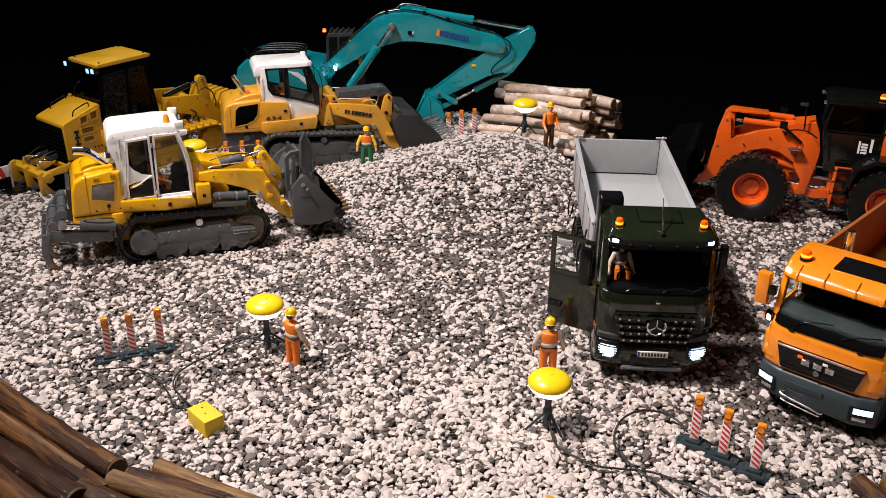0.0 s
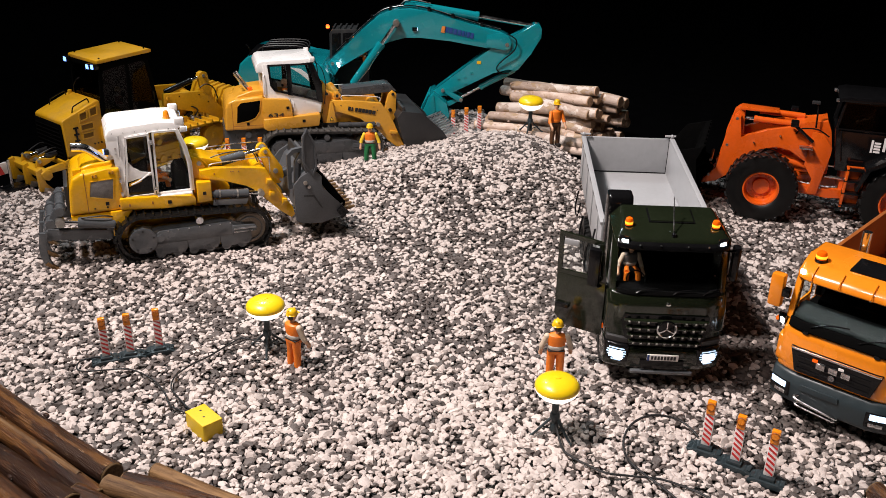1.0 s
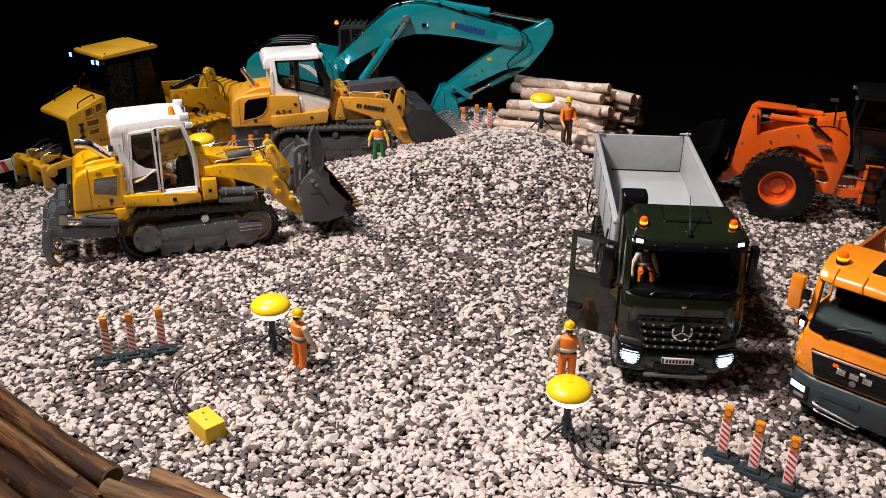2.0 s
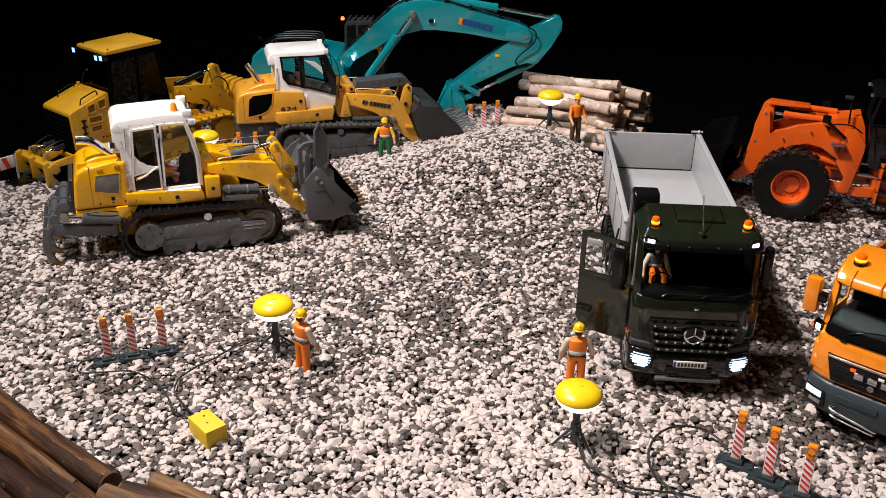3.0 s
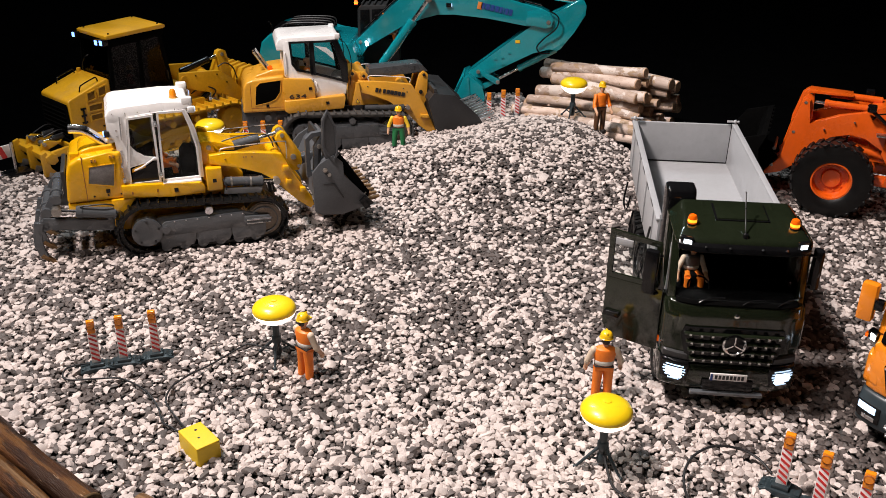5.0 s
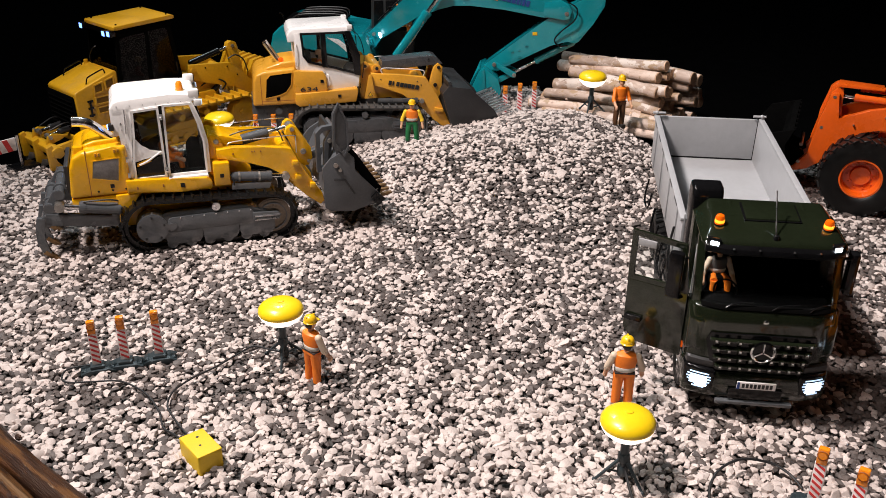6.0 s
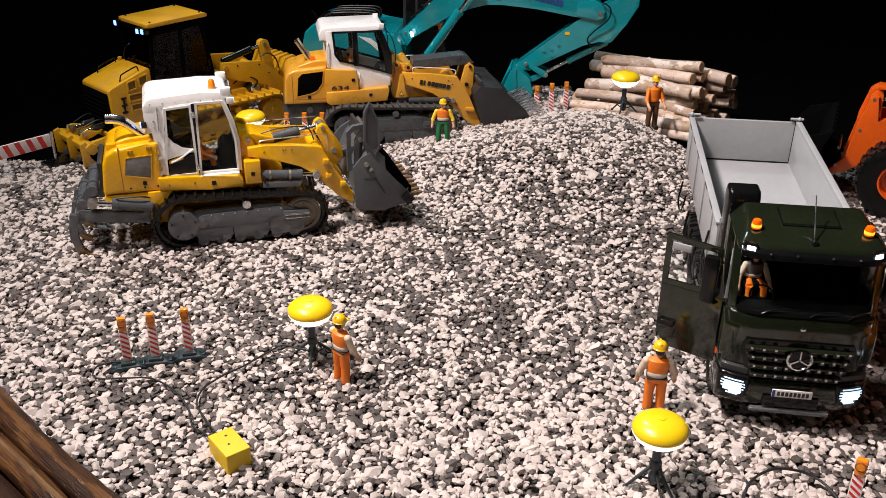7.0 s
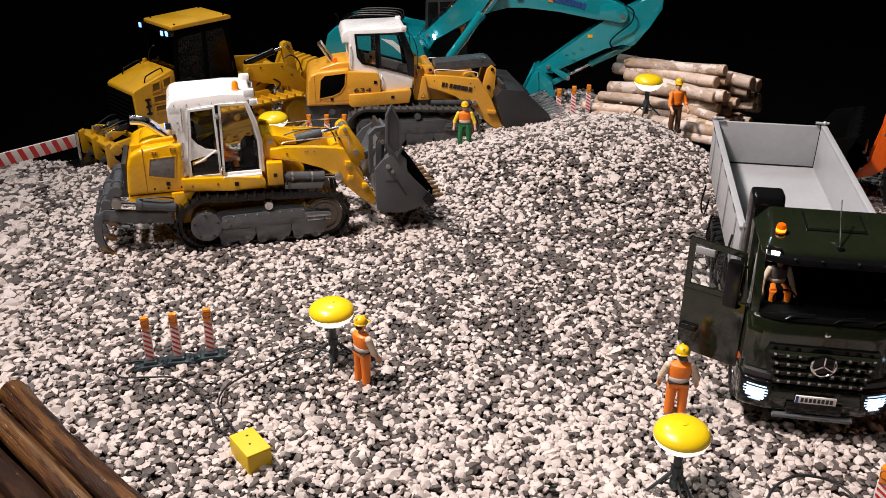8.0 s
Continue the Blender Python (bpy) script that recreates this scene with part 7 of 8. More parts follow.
    def wall(s):
        wl = part("side_wall", box(xr, xf, *sorted((s * (w1 - 0.005), s * w1)), z0, z1, 0.0008), "silver", e)
        part("top_rail", box(xr, xf, *sorted((s * (w1 - 0.0055), s * (w1 + 0.003))), z1, z1 + 0.0045, 0.0012), "silver", wl)
        for k in range(4):
            x = xf - 0.045 - 0.095 * k
            part("rib", box(x - 0.002, x + 0.002, *sorted((s * w1, s * (w1 + 0.002))), z0 + 0.004, z1, 0.001), "silver", wl)
        for k in range(6):
            x = xf - 0.055 - 0.055 * k
            part("slot", box(x - 0.013, x + 0.013, *sorted((s * (w1 + 0.0029), s * (w1 + 0.0033))), z1 + 0.0010, z1 + 0.0036, 0), "dark_grey", wl)
        part("hinge_knob", ball((xr + 0.002, s * (w1 - 0.001), z1 + 0.008), 0.0032, n=12), "silver", wl)
        part("hinge_pin", rod((xr + 0.002, s * (w1 - 0.014), z1 + 0.008), (xr + 0.002, s * (w1 + 0.005), z1 + 0.008), 0.0020, n=10), "silver", wl)
        part("hose", tube([(xf - 0.005, s * 0.090, 0.175), (xf - 0.002, s * 0.094, 0.14), (xf - 0.01, s * 0.088, 0.105), (xf - 0.03, s * 0.07, 0.08)], 0.0016, n=6), "cable", e)
        for k in range(3):
            x = xf - 0.07 - 0.11 * k
            part("side_bar", tube([(x, s * 0.084, 0.090), (x - 0.006, s * 0.088, 0.062), (x - 0.05, s * 0.088, 0.060), (x - 0.056, s * 0.084, 0.090)], 0.0016, n=6), "black", e)

    both(wall)
    part("front_wall", box(xf - 0.004, xf, -w1 + 0.001, w1 - 0.001, z0, z1 + 0.010, 0.0008), "silver", e)
    tg = part("tailgate", box(xr - 0.004, xr + 0.001, -w1 + 0.006, w1 - 0.006, z0 + 0.008, z1 + 0.002, 0.0008), "silver", e, "grey tailgate, closed")
    part("gap_line", box(xr + 0.001, xr + 0.0016, -w1 + 0.007, w1 - 0.020, z0 + 0.0065, z0 + 0.0085, 0), "black", tg)
    part("tow_bracket", box(-0.540, -0.515, -0.03, 0.03, 0.05, 0.09, 0.002), "black", e)
    return e


TT = pose(0.300, 0.968, 0.004, 0, 0, -93.1) @ pose(0, 0, 0, 0, 2.8, 0)
tipper_truck(TT)
figurine(TT @ pose(-0.072, -0.046, 0.118, 0, 0, 96) @ Matrix.Scale(0.8, 4), "toy driver with orange trousers in the green truck", ("seat", "sleeve", "trouser_orange"), ((0.7, 0.6), (0.9, 0.2)), sit=True, helmet="foot_grey", group="toy drivers")


# ---- orange truck ----
def orange_truck(m):
    e = thing("tipper_truck", m, "glossy orange tipper truck with dark bumper and lit lamps", "truck", "toy trucks")
    o = "truck_orange"
    W = 0.079
    piece("bumper", slab([(-0.004, 0.024), (0.006, 0.030), (0.008, 0.056), (0.002, 0.070), (-0.050, 0.070), (-0.055, 0.024)], -W, W, 0.004, seg=3), "foot_grey", e, "dark grey plastic bumper")
    piece("cab_body", slab([(0.001, 0.070), (0.003, 0.100), (0.000, 0.126), (-0.010, 0.137), (-0.106, 0.137), (-0.106, 0.056), (-0.030, 0.062)], -W + 0.002, W - 0.002, 0.005, seg=3), o, e, "glossy orange cab front")
    gr = piece("grille", narrowed(slab([(0.0015, 0.074), (0.0052, 0.076), (0.0056, 0.108), (0.0022, 0.110)], -0.048, 0.048, 0.001), 0.074, 0.110, 1.22), "black", e, "gloss black grille panel")
    piece("grille_trim", box(0.0040, 0.0070, -0.057, 0.057, 0.1065, 0.1090, 0.0006), "chrome", gr)
    for k in range(3):
        piece("grille_bar", box(0.0050, 0.0060, -0.046, 0.046, 0.0795 + 0.0085 * k, 0.0825 + 0.0085 * k, 0.0004), "black", gr)
    for y in (-0.016, 0.0, 0.016):
        piece("logo_shape", box(0.0058, 0.0070, y - 0.0055, y + 0.0055, 0.0905, 0.0985, 0.0008), "chrome", gr, "plain silver bar in place of a maker's name")
    piece("logo_shape", lathe([(0.0045, 0), (0.0042, 0.0012)], n=16, m=Matrix.Translation((0.0060, 0.0, 0.0845)) @ Matrix.Rotation(radians(90), 4, "Y")), "chrome", gr)
    piece("flash_lamp", box(0.0062, 0.0078, -0.027, -0.020, 0.099, 0.1035, 0.0006), "amber_lit", gr, "lit amber flash lamp")
    piece("flash_lamp", box(0.0062, 0.0078, 0.006, 0.013, 0.1000, 0.1035, 0.0006), "stripe_white", gr)
    piece("step_plate", box(0.0055, 0.0085, -0.036, 0.014, 0.052, 0.060, 0.001), "foot_grey", e)
    bar = tube([(0.006, -0.036, 0.044), (0.013, -0.036, 0.041), (0.013, 0.014, 0.034), (0.006, 0.014, 0.032)], 0.0018, n=8)
    piece("bull_bar", bar, "chrome", e, "chrome step bar")
    piece("bull_bar", tube([(0.006, -0.034, 0.034), (0.012, -0.034, 0.032), (0.012, 0.012, 0.028), (0.006, 0.012, 0.027)], 0.0012, n=8), "chrome", e)

    def side(s):
        h = piece("headlamp", box(-0.008, 0.0085, *sorted((s * 0.048, s * 0.0785)), 0.036, 0.058, 0.003), "black", e, "bright rectangular headlamp")
        piece("lens", box(0.0080, 0.0094, *sorted((s * 0.054, s * 0.0765)), 0.0475, 0.0560, 0.0012), "led_soft", h)
        for y0, y1 in ((0.0555, 0.0615), (0.0640, 0.0730)):
            piece("light_core", box(0.0088, 0.0104, *sorted((s * y0, s * y1)), 0.0490, 0.0545, 0.0016), "led", h)
        piece("fog_lens", box(0.0080, 0.0092, *sorted((s * 0.054, s * 0.070)), 0.038, 0.043, 0.0008), "steel", h)
        c = piece("side_lamp", box(-0.012, 0.000, *sorted((s * 0.0765, s * 0.088)), 0.126, 0.137, 0.002), "black", e)
        piece("lens", box(-0.0005, 0.0012, *sorted((s * 0.0775, s * 0.0845)), 0.1275, 0.1355, 0.0008), "led", c, "white side lamp")
        piece("indicator", box(-0.006, 0.0005, *sorted((s * 0.0870, s * 0.0905)), 0.128, 0.133, 0.0008), "amber_lit", c)
        piece("wiper_foot", box(-0.006, 0.000, s * 0.045 - 0.004, s * 0.045 + 0.004, 0.128, 0.135, 0.0015), "black", e)
        piece("corner_fairing", slab([(-0.004, 0.072), (0.003, 0.080), (0.002, 0.112), (-0.010, 0.116), (-0.024, 0.110), (-0.024, 0.072)], *sorted((s * 0.062, s * 0.0815)), 0.003), o, e)
        piece("pillar", slab([(-0.006, 0.138), (-0.015, 0.172), (-0.021, 0.198), (-0.034, 0.200), (-0.028, 0.172), (-0.022, 0.138)], *sorted((s * 0.070, s * 0.0785)), 0.0015), o, e)
        piece("door", slab([(-0.030, 0.070), (-0.030, 0.144), (-0.092, 0.144), (-0.092, 0.070)], *sorted((s * 0.0765, s * 0.0800)), 0.001), o, e)
        f = piece("window_frame", frame_bar([(-0.026, 0.144), (-0.036, 0.199), (-0.092, 0.199), (-0.092, 0.144)], s * 0.0760, s * 0.0785, 0.004), o, e)
        pane([(-0.030, 0.146), (-0.038, 0.197), (-0.090, 0.197), (-0.090, 0.146)], s * 0.0768, s * 0.0776, f)
        mm = piece("mirror", box(-0.020, -0.006, *sorted((s * 0.0855, s * 0.1035)), 0.150, 0.196, 0.004), o, e, "orange backed wing mirror")
        piece("mirror_arm", box(-0.018, -0.008, *sorted((s * 0.0765, s * 0.0870)), 0.166, 0.178, 0.002), "black", mm)
        wheel((-0.062, s * 0.066, 0.037), 0.037, 0.024, s, e, "silver", 0.55, 24)

    both(side)
    ws = piece("windscreen", slab([(-0.0055, 0.142), (-0.0145, 0.172), (-0.0205, 0.197), (-0.0193, 0.197), (-0.0133, 0.172), (-0.0043, 0.142)], -0.071, 0.071, 0), "pane", e)
    ws.visible_shadow = False
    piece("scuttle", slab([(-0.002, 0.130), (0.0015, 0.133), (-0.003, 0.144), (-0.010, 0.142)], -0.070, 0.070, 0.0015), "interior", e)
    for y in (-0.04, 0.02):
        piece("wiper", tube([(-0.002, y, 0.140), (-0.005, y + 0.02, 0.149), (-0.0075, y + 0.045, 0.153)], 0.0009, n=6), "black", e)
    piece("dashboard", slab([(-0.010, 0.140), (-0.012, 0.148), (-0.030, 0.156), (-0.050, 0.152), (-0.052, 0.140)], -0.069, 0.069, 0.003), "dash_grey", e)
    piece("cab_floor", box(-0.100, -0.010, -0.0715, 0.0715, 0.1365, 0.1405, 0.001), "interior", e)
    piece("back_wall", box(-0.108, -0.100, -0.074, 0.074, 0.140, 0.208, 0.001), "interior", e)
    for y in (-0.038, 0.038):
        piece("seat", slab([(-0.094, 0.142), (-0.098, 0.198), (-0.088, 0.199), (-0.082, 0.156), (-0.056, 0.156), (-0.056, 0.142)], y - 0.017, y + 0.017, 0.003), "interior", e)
    roof = piece("roof", slab([(-0.012, 0.193), (-0.016, 0.204), (-0.032, 0.212), (-0.060, 0.216), (-0.108, 0.218), (-0.110, 0.196)], -0.0775, 0.0775, 0.005, seg=3), o, e, "orange roof with black sunroof")
    piece("sunroof", slab([(-0.042, 0.2130), (-0.042, 0.2160), (-0.082, 0.2190), (-0.082, 0.2160)], -0.020, 0.052, 0.0015), "black", roof)
    for y in (-0.055, -0.020, 0.020, 0.055):
        piece("clip", tube([(-0.030, y, 0.2120), (-0.022, y, 0.2090), (-0.0135, y, 0.2020), (-0.0115, y, 0.196)], 0.0008, n=6), "truck_orange", roof)
        piece("clip_stud", lathe([(0.0014, 0), (0.0008, 0.0014)], n=8, m=Matrix.Translation((-0.0115, y, 0.1955))), "steel", roof)
    piece("roof_lamp", box(-0.019, -0.0125, -0.073, -0.066, 0.200, 0.205, 0.001), "led", roof)
    lamp_beacon(-0.046, -0.058, 0.2135, roof, r=0.0068)
    part("exhaust_stack", rod((-0.122, -0.030, 0.10), (-0.122, -0.030, 0.240), 0.006, n=18), "chrome", e, "chrome upright exhaust stack")
    # tipper box behind the cab
    both(lambda s: part("chassis_rail", box(-0.480, -0.060, *sorted((s * 0.022, s * 0.030)), 0.050, 0.072, 0.001), "black", e))
    for x in (-0.30, -0.385):
        both(lambda s: wheel((x, s * 0.064, 0.037), 0.037, 0.034, s, e, "silver", 0.55, 24))
    part("tipper_floor", box(-0.500, -0.140, -0.080, 0.080, 0.090, 0.096, 0.001), "tipper_brown", e)
    both(lambda s: part("side_wall", slab([(-0.500, 0.094), (-0.500, 0.176), (-0.136, 0.186), (-0.130, 0.178), (-0.136, 0.094)], *sorted((s * 0.079, s * 0.085)), 0.001), "tipper_brown", e))
    part("front_wall", box(-0.140, -0.134, -0.079, 0.079, 0.094, 0.184, 0.001), "tipper_brown", e, "orange-brown tipper front wall")
    part("tailgate", box(-0.503, -0.498, -0.079, 0.079, 0.094, 0.174, 0.001), "tipper_brown", e)


OT = pose(0.4945, 0.866, 0.004, 0, 0, -132)
orange_truck(OT)


# ---- orange wheel loader, its front to local -x ----
def wheel_loader(m):
    e = thing("wheel_loader", m, "bright orange wheel loader with black cab and bucket", "wheel loader")
    o = "orange"

    def side(s):
        wheel((-0.122, s * 0.072, 0.072), 0.073, 0.052, s, e, o, 0.50, 24, 0.62)
        wheel((0.142, s * 0.072, 0.072), 0.073, 0.052, s, e, o, 0.50, 24, 0.62)
        a = part("arm", sided([(-0.246, 0.054), (-0.243, 0.066), (-0.218, 0.091), (-0.211, 0.138), (-0.210, 0.157), (-0.198, 0.205), (-0.191, 0.212), (-0.182, 0.210), (-0.178, 0.164), (-0.128, 0.187), (-0.082, 0.198), (-0.057, 0.187), (-0.030, 0.172), (-0.020, 0.150), (-0.027, 0.120), (-0.048, 0.131), (-0.076, 0.150), (-0.102, 0.155), (-0.135, 0.146), (-0.174, 0.119), (-0.187, 0.102), (-0.193, 0.080), (-0.216, 0.063)], 0.034, 0.047, s, 0.0015), o, e, "curved orange lift arm")
        part("bell", sided([(-0.202, 0.149), (-0.197, 0.208), (-0.188, 0.218), (-0.176, 0.211), (-0.172, 0.149)], 0.016, 0.033, s, 0.0015), o, e)
        for x, z in ((-0.190, 0.205), (-0.203, 0.146), (-0.232, 0.075)):
            part("pin", rod((x, s * 0.018, z), (x, s * 0.0475, z), 0.0038, n=14, bevel=0.0008), "worn_steel", e)
        part("rear_fender", slab([(0.062, 0.092), (0.078, 0.138), (0.110, 0.156), (0.180, 0.156), (0.210, 0.130), (0.214, 0.134), (0.184, 0.164), (0.106, 0.164), (0.070, 0.142), (0.056, 0.094)], *sorted((s * 0.046, s * 0.098)), 0.001), "black", e)
        lad = part("ladder", sided([(0.036, 0.136), (0.034, 0.052), (0.068, 0.052), (0.070, 0.136)], 0.066, 0.070, s, 0.001), o, e, "orange ladder with black treads")
        for z in (0.054, 0.080, 0.106, 0.130):
            part("tread", sided([(0.034, z), (0.034, z + 0.004), (0.070, z + 0.004), (0.070, z)], 0.066, 0.086, s, 0.0005), "black", lad)
        part("side_rail", sided([(0.034, 0.052), (0.036, 0.136), (0.041, 0.136), (0.039, 0.052)], 0.070, 0.086, s, 0.0006), o, lad)
        ram((-0.020, s * 0.028, 0.110), (-0.150, s * 0.028, 0.136), 0.0085, 0.6, e, o)
        part("hose", tube([(-0.006, s * 0.049, 0.186), (-0.030, s * 0.052, 0.200), (-0.060, s * 0.050, 0.198), (-0.070, s * 0.048, 0.186)], 0.0016, n=6), "black", e)
        for x, z in ((-0.022, 0.150), (-0.012, 0.110), (-0.006, 0.076), (-0.150, 0.158), (-0.100, 0.178)):
            part("bolt", rod((x, s * 0.0455, z), (x, s * 0.0515, z), 0.0016, n=8), "steel", e)
        part("frame_plate", sided([(-0.044, 0.120), (-0.038, 0.194), (-0.017, 0.192), (0.004, 0.164), (0.003, 0.148), (-0.010, 0.061), (-0.032, 0.060), (-0.022, 0.092)], 0.044, 0.052, s, 0.0015), o, e)
        part("lower_frame", sided([(-0.070, 0.060), (-0.070, 0.080), (0.010, 0.072), (0.070, 0.078), (0.070, 0.060), (0.010, 0.054)], 0.034, 0.046, s, 0.0015), o, e)
        part("mirror", box(-0.084, -0.068, *sorted((s * 0.052, s * 0.066)), 0.203, 0.217, 0.003), "black", e)
        part("mirror_arm", tube([(-0.075, s * 0.060, 0.206), (-0.056, s * 0.060, 0.191), (-0.036, s * 0.054, 0.174)], 0.0034, n=8), "black", e)
        part("plate", box(-0.060, -0.034, *sorted((s * 0.052, s * 0.070)), 0.160, 0.164, 0.001), "steel", e)
        part("steering_ram", rod((0.000, s * 0.040, 0.100), (0.045, s * 0.040, 0.098), 0.0035, n=12), "chrome", e)

    both(side)
    part("tower", slab([(-0.060, 0.100), (-0.072, 0.160), (-0.072, 0.204), (-0.034, 0.208), (-0.012, 0.216), (-0.002, 0.194), (0.004, 0.164), (0.004, 0.100)], -0.030, 0.030, 0.002), o, e)
    ram((-0.062, -0.024, 0.199), (-0.188, -0.024, 0.203), 0.0068, 0.74, e, o)
    ram((-0.055, 0.014, 0.208), (-0.184, 0.014, 0.213), 0.0068, 0.70, e, o)
    part("top_plate", slab([(-0.190, 0.214), (-0.185, 0.220), (-0.108, 0.217), (-0.108, 0.214)], -0.006, 0.030, 0.0008), o, e)
    part("front_axle", rod((-0.122, -0.06, 0.072), (-0.122, 0.06, 0.072), 0.016, n=16), o, e)
    part("rear_axle", rod((0.142, -0.06, 0.072), (0.142, 0.06, 0.072), 0.016, n=16), o, e)
    part("rear_chassis", box(0.030, 0.260, -0.040, 0.040, 0.060, 0.130, 0.003), o, e)
    # cab
    part("cab_base", slab([(0.016, 0.118), (0.002, 0.204), (0.118, 0.204), (0.118, 0.118)], -0.052, 0.052, 0.003), "gloss_black", e, "glossy black cab body")
    for s in (-1, 1):
        for x0, x1, x2, x3 in ((0.002, 0.010, 0.018, 0.010), (0.068, 0.070, 0.080, 0.080), (0.108, 0.110, 0.120, 0.118)):
            part("pillar", sided([(x0, 0.202), (x1, 0.264), (x2, 0.264), (x3, 0.202)], 0.046, 0.052, s, 0.001), "black", e)
        f = part("window", frame_bar([(0.004, 0.205), (0.012, 0.263), (0.118, 0.263), (0.116, 0.205)], s * 0.0522, s * 0.0535, 0.003), "black", e)
        pane([(0.006, 0.206), (0.014, 0.261), (0.116, 0.261), (0.114, 0.206)], s * 0.0524, s * 0.0530, f, "smoke_pane")
        for x0, z0, w, h in ((0.074, 0.164, 0.004, 0.026), (0.080, 0.182, 0.012, 0.004), (0.080, 0.176, 0.012, 0.004), (0.080, 0.170, 0.012, 0.004), (0.080, 0.164, 0.012, 0.004), (0.0965, 0.168, 0.005, 0.028)):
            part("logo_shape", box(x0, x0 + w, *sorted((s * 0.0522, s * 0.0528)), z0, z0 + h, 0), "stripe_white", e, "plain white shape in place of a logo")
        part("grab_rail", tube([(0.024, s * 0.054, 0.140), (0.020, s * 0.058, 0.160), (0.016, s * 0.058, 0.190), (0.014, s * 0.054, 0.202)], 0.0014, n=6), "black", e)
    part("cab_roof", slab([(-0.002, 0.263), (0.000, 0.270), (0.014, 0.274), (0.114, 0.274), (0.126, 0.268), (0.126, 0.263)], -0.058, 0.058, 0.003), "black", e)
    lamp_beacon(0.104, -0.038, 0.274, e, r=0.006)
    for x, y in ((-0.003, -0.046), (-0.003, 0.046), (0.1265, -0.050)):
        part("roof_lamp", box(x - 0.003, x + 0.003, y - 0.005, y + 0.005, 0.260, 0.266, 0.001), "steel" if x < 0 else "led_blue", e, "small lamp under the roof edge")
    part("seat", slab([(0.092, 0.200), (0.096, 0.240), (0.086, 0.240), (0.078, 0.212), (0.052, 0.212), (0.052, 0.200)], -0.020, 0.020, 0.003), "interior", e)
    part("lamp_post", tube([(-0.034, -0.040, 0.200), (-0.036, -0.040, 0.240), (-0.038, -0.040, 0.252)], 0.0018, n=8), "black", e)
    part("mirror", box(-0.050, -0.034, -0.046, -0.036, 0.250, 0.256, 0.0015), "dark_grey", e)
    # engine hood
    part("hood", slab([(0.116, 0.130), (0.116, 0.204), (0.130, 0.212), (0.255, 0.200), (0.270, 0.184), (0.270, 0.130)], -0.050, 0.050, 0.005), o, e)
    part("counterweight", slab([(0.230, 0.070), (0.230, 0.140), (0.290, 0.136), (0.292, 0.080), (0.280, 0.066)], -0.060, 0.060, 0.004), "dark_grey", e)
    # bucket
    shell = [(-0.248, 0.153), (-0.262, 0.123), (-0.250, 0.049), (-0.262, 0.025), (-0.300, 0.015), (-0.380, 0.016), (-0.380, 0.021), (-0.302, 0.021), (-0.268, 0.030), (-0.257, 0.052), (-0.269, 0.123), (-0.258, 0.151)]
    bk = part("bucket", slab([(x, z) for x, z in shell], -0.105, 0.105, 0.0008), "bucket_black", e, "wide black bucket")
    both(lambda s: part("side_plate", sided([(-0.246, 0.154), (-0.260, 0.123), (-0.248, 0.049), (-0.262, 0.021), (-0.300, 0.011), (-0.382, 0.015), (-0.300, 0.139)], 0.104, 0.109, s, 0.0008), "bucket_black", bk))
    for k in range(7):
        y = -0.09 + 0.03 * k
        part("rib", slab([(-0.244, 0.153), (-0.256, 0.123), (-0.244, 0.049), (-0.250, 0.049), (-0.262, 0.123), (-0.250, 0.154)], y - 0.004, y + 0.004, 0.0006), "bucket_black", bk)
    both(lambda s: part("ear", sided([(-0.262, 0.107), (-0.226, 0.092), (-0.222, 0.080), (-0.252, 0.049)], 0.028, 0.034, s, 0.001), "bucket_black", bk))
    for z in (0.100, 0.057):
        part("pin", rod((-0.232, -0.038, z + 0.006), (-0.232, 0.038, z + 0.006), 0.0035, n=14, bevel=0.0008), "worn_steel", bk)


WL = pose(0.777, 1.652, 0.002, 0, 0, -19) @ Matrix.Scale(0.97, 4)
wheel_loader(WL)
figurine(WL @ pose(0.072, 0.0, 0.172, 0, 0, -90), "toy driver in the orange wheel loader cab", ("interior", "skin", "interior"), ((0.9, 0.1), (0.9, 0.1)), sit=True, helmet="interior", group="toy drivers")


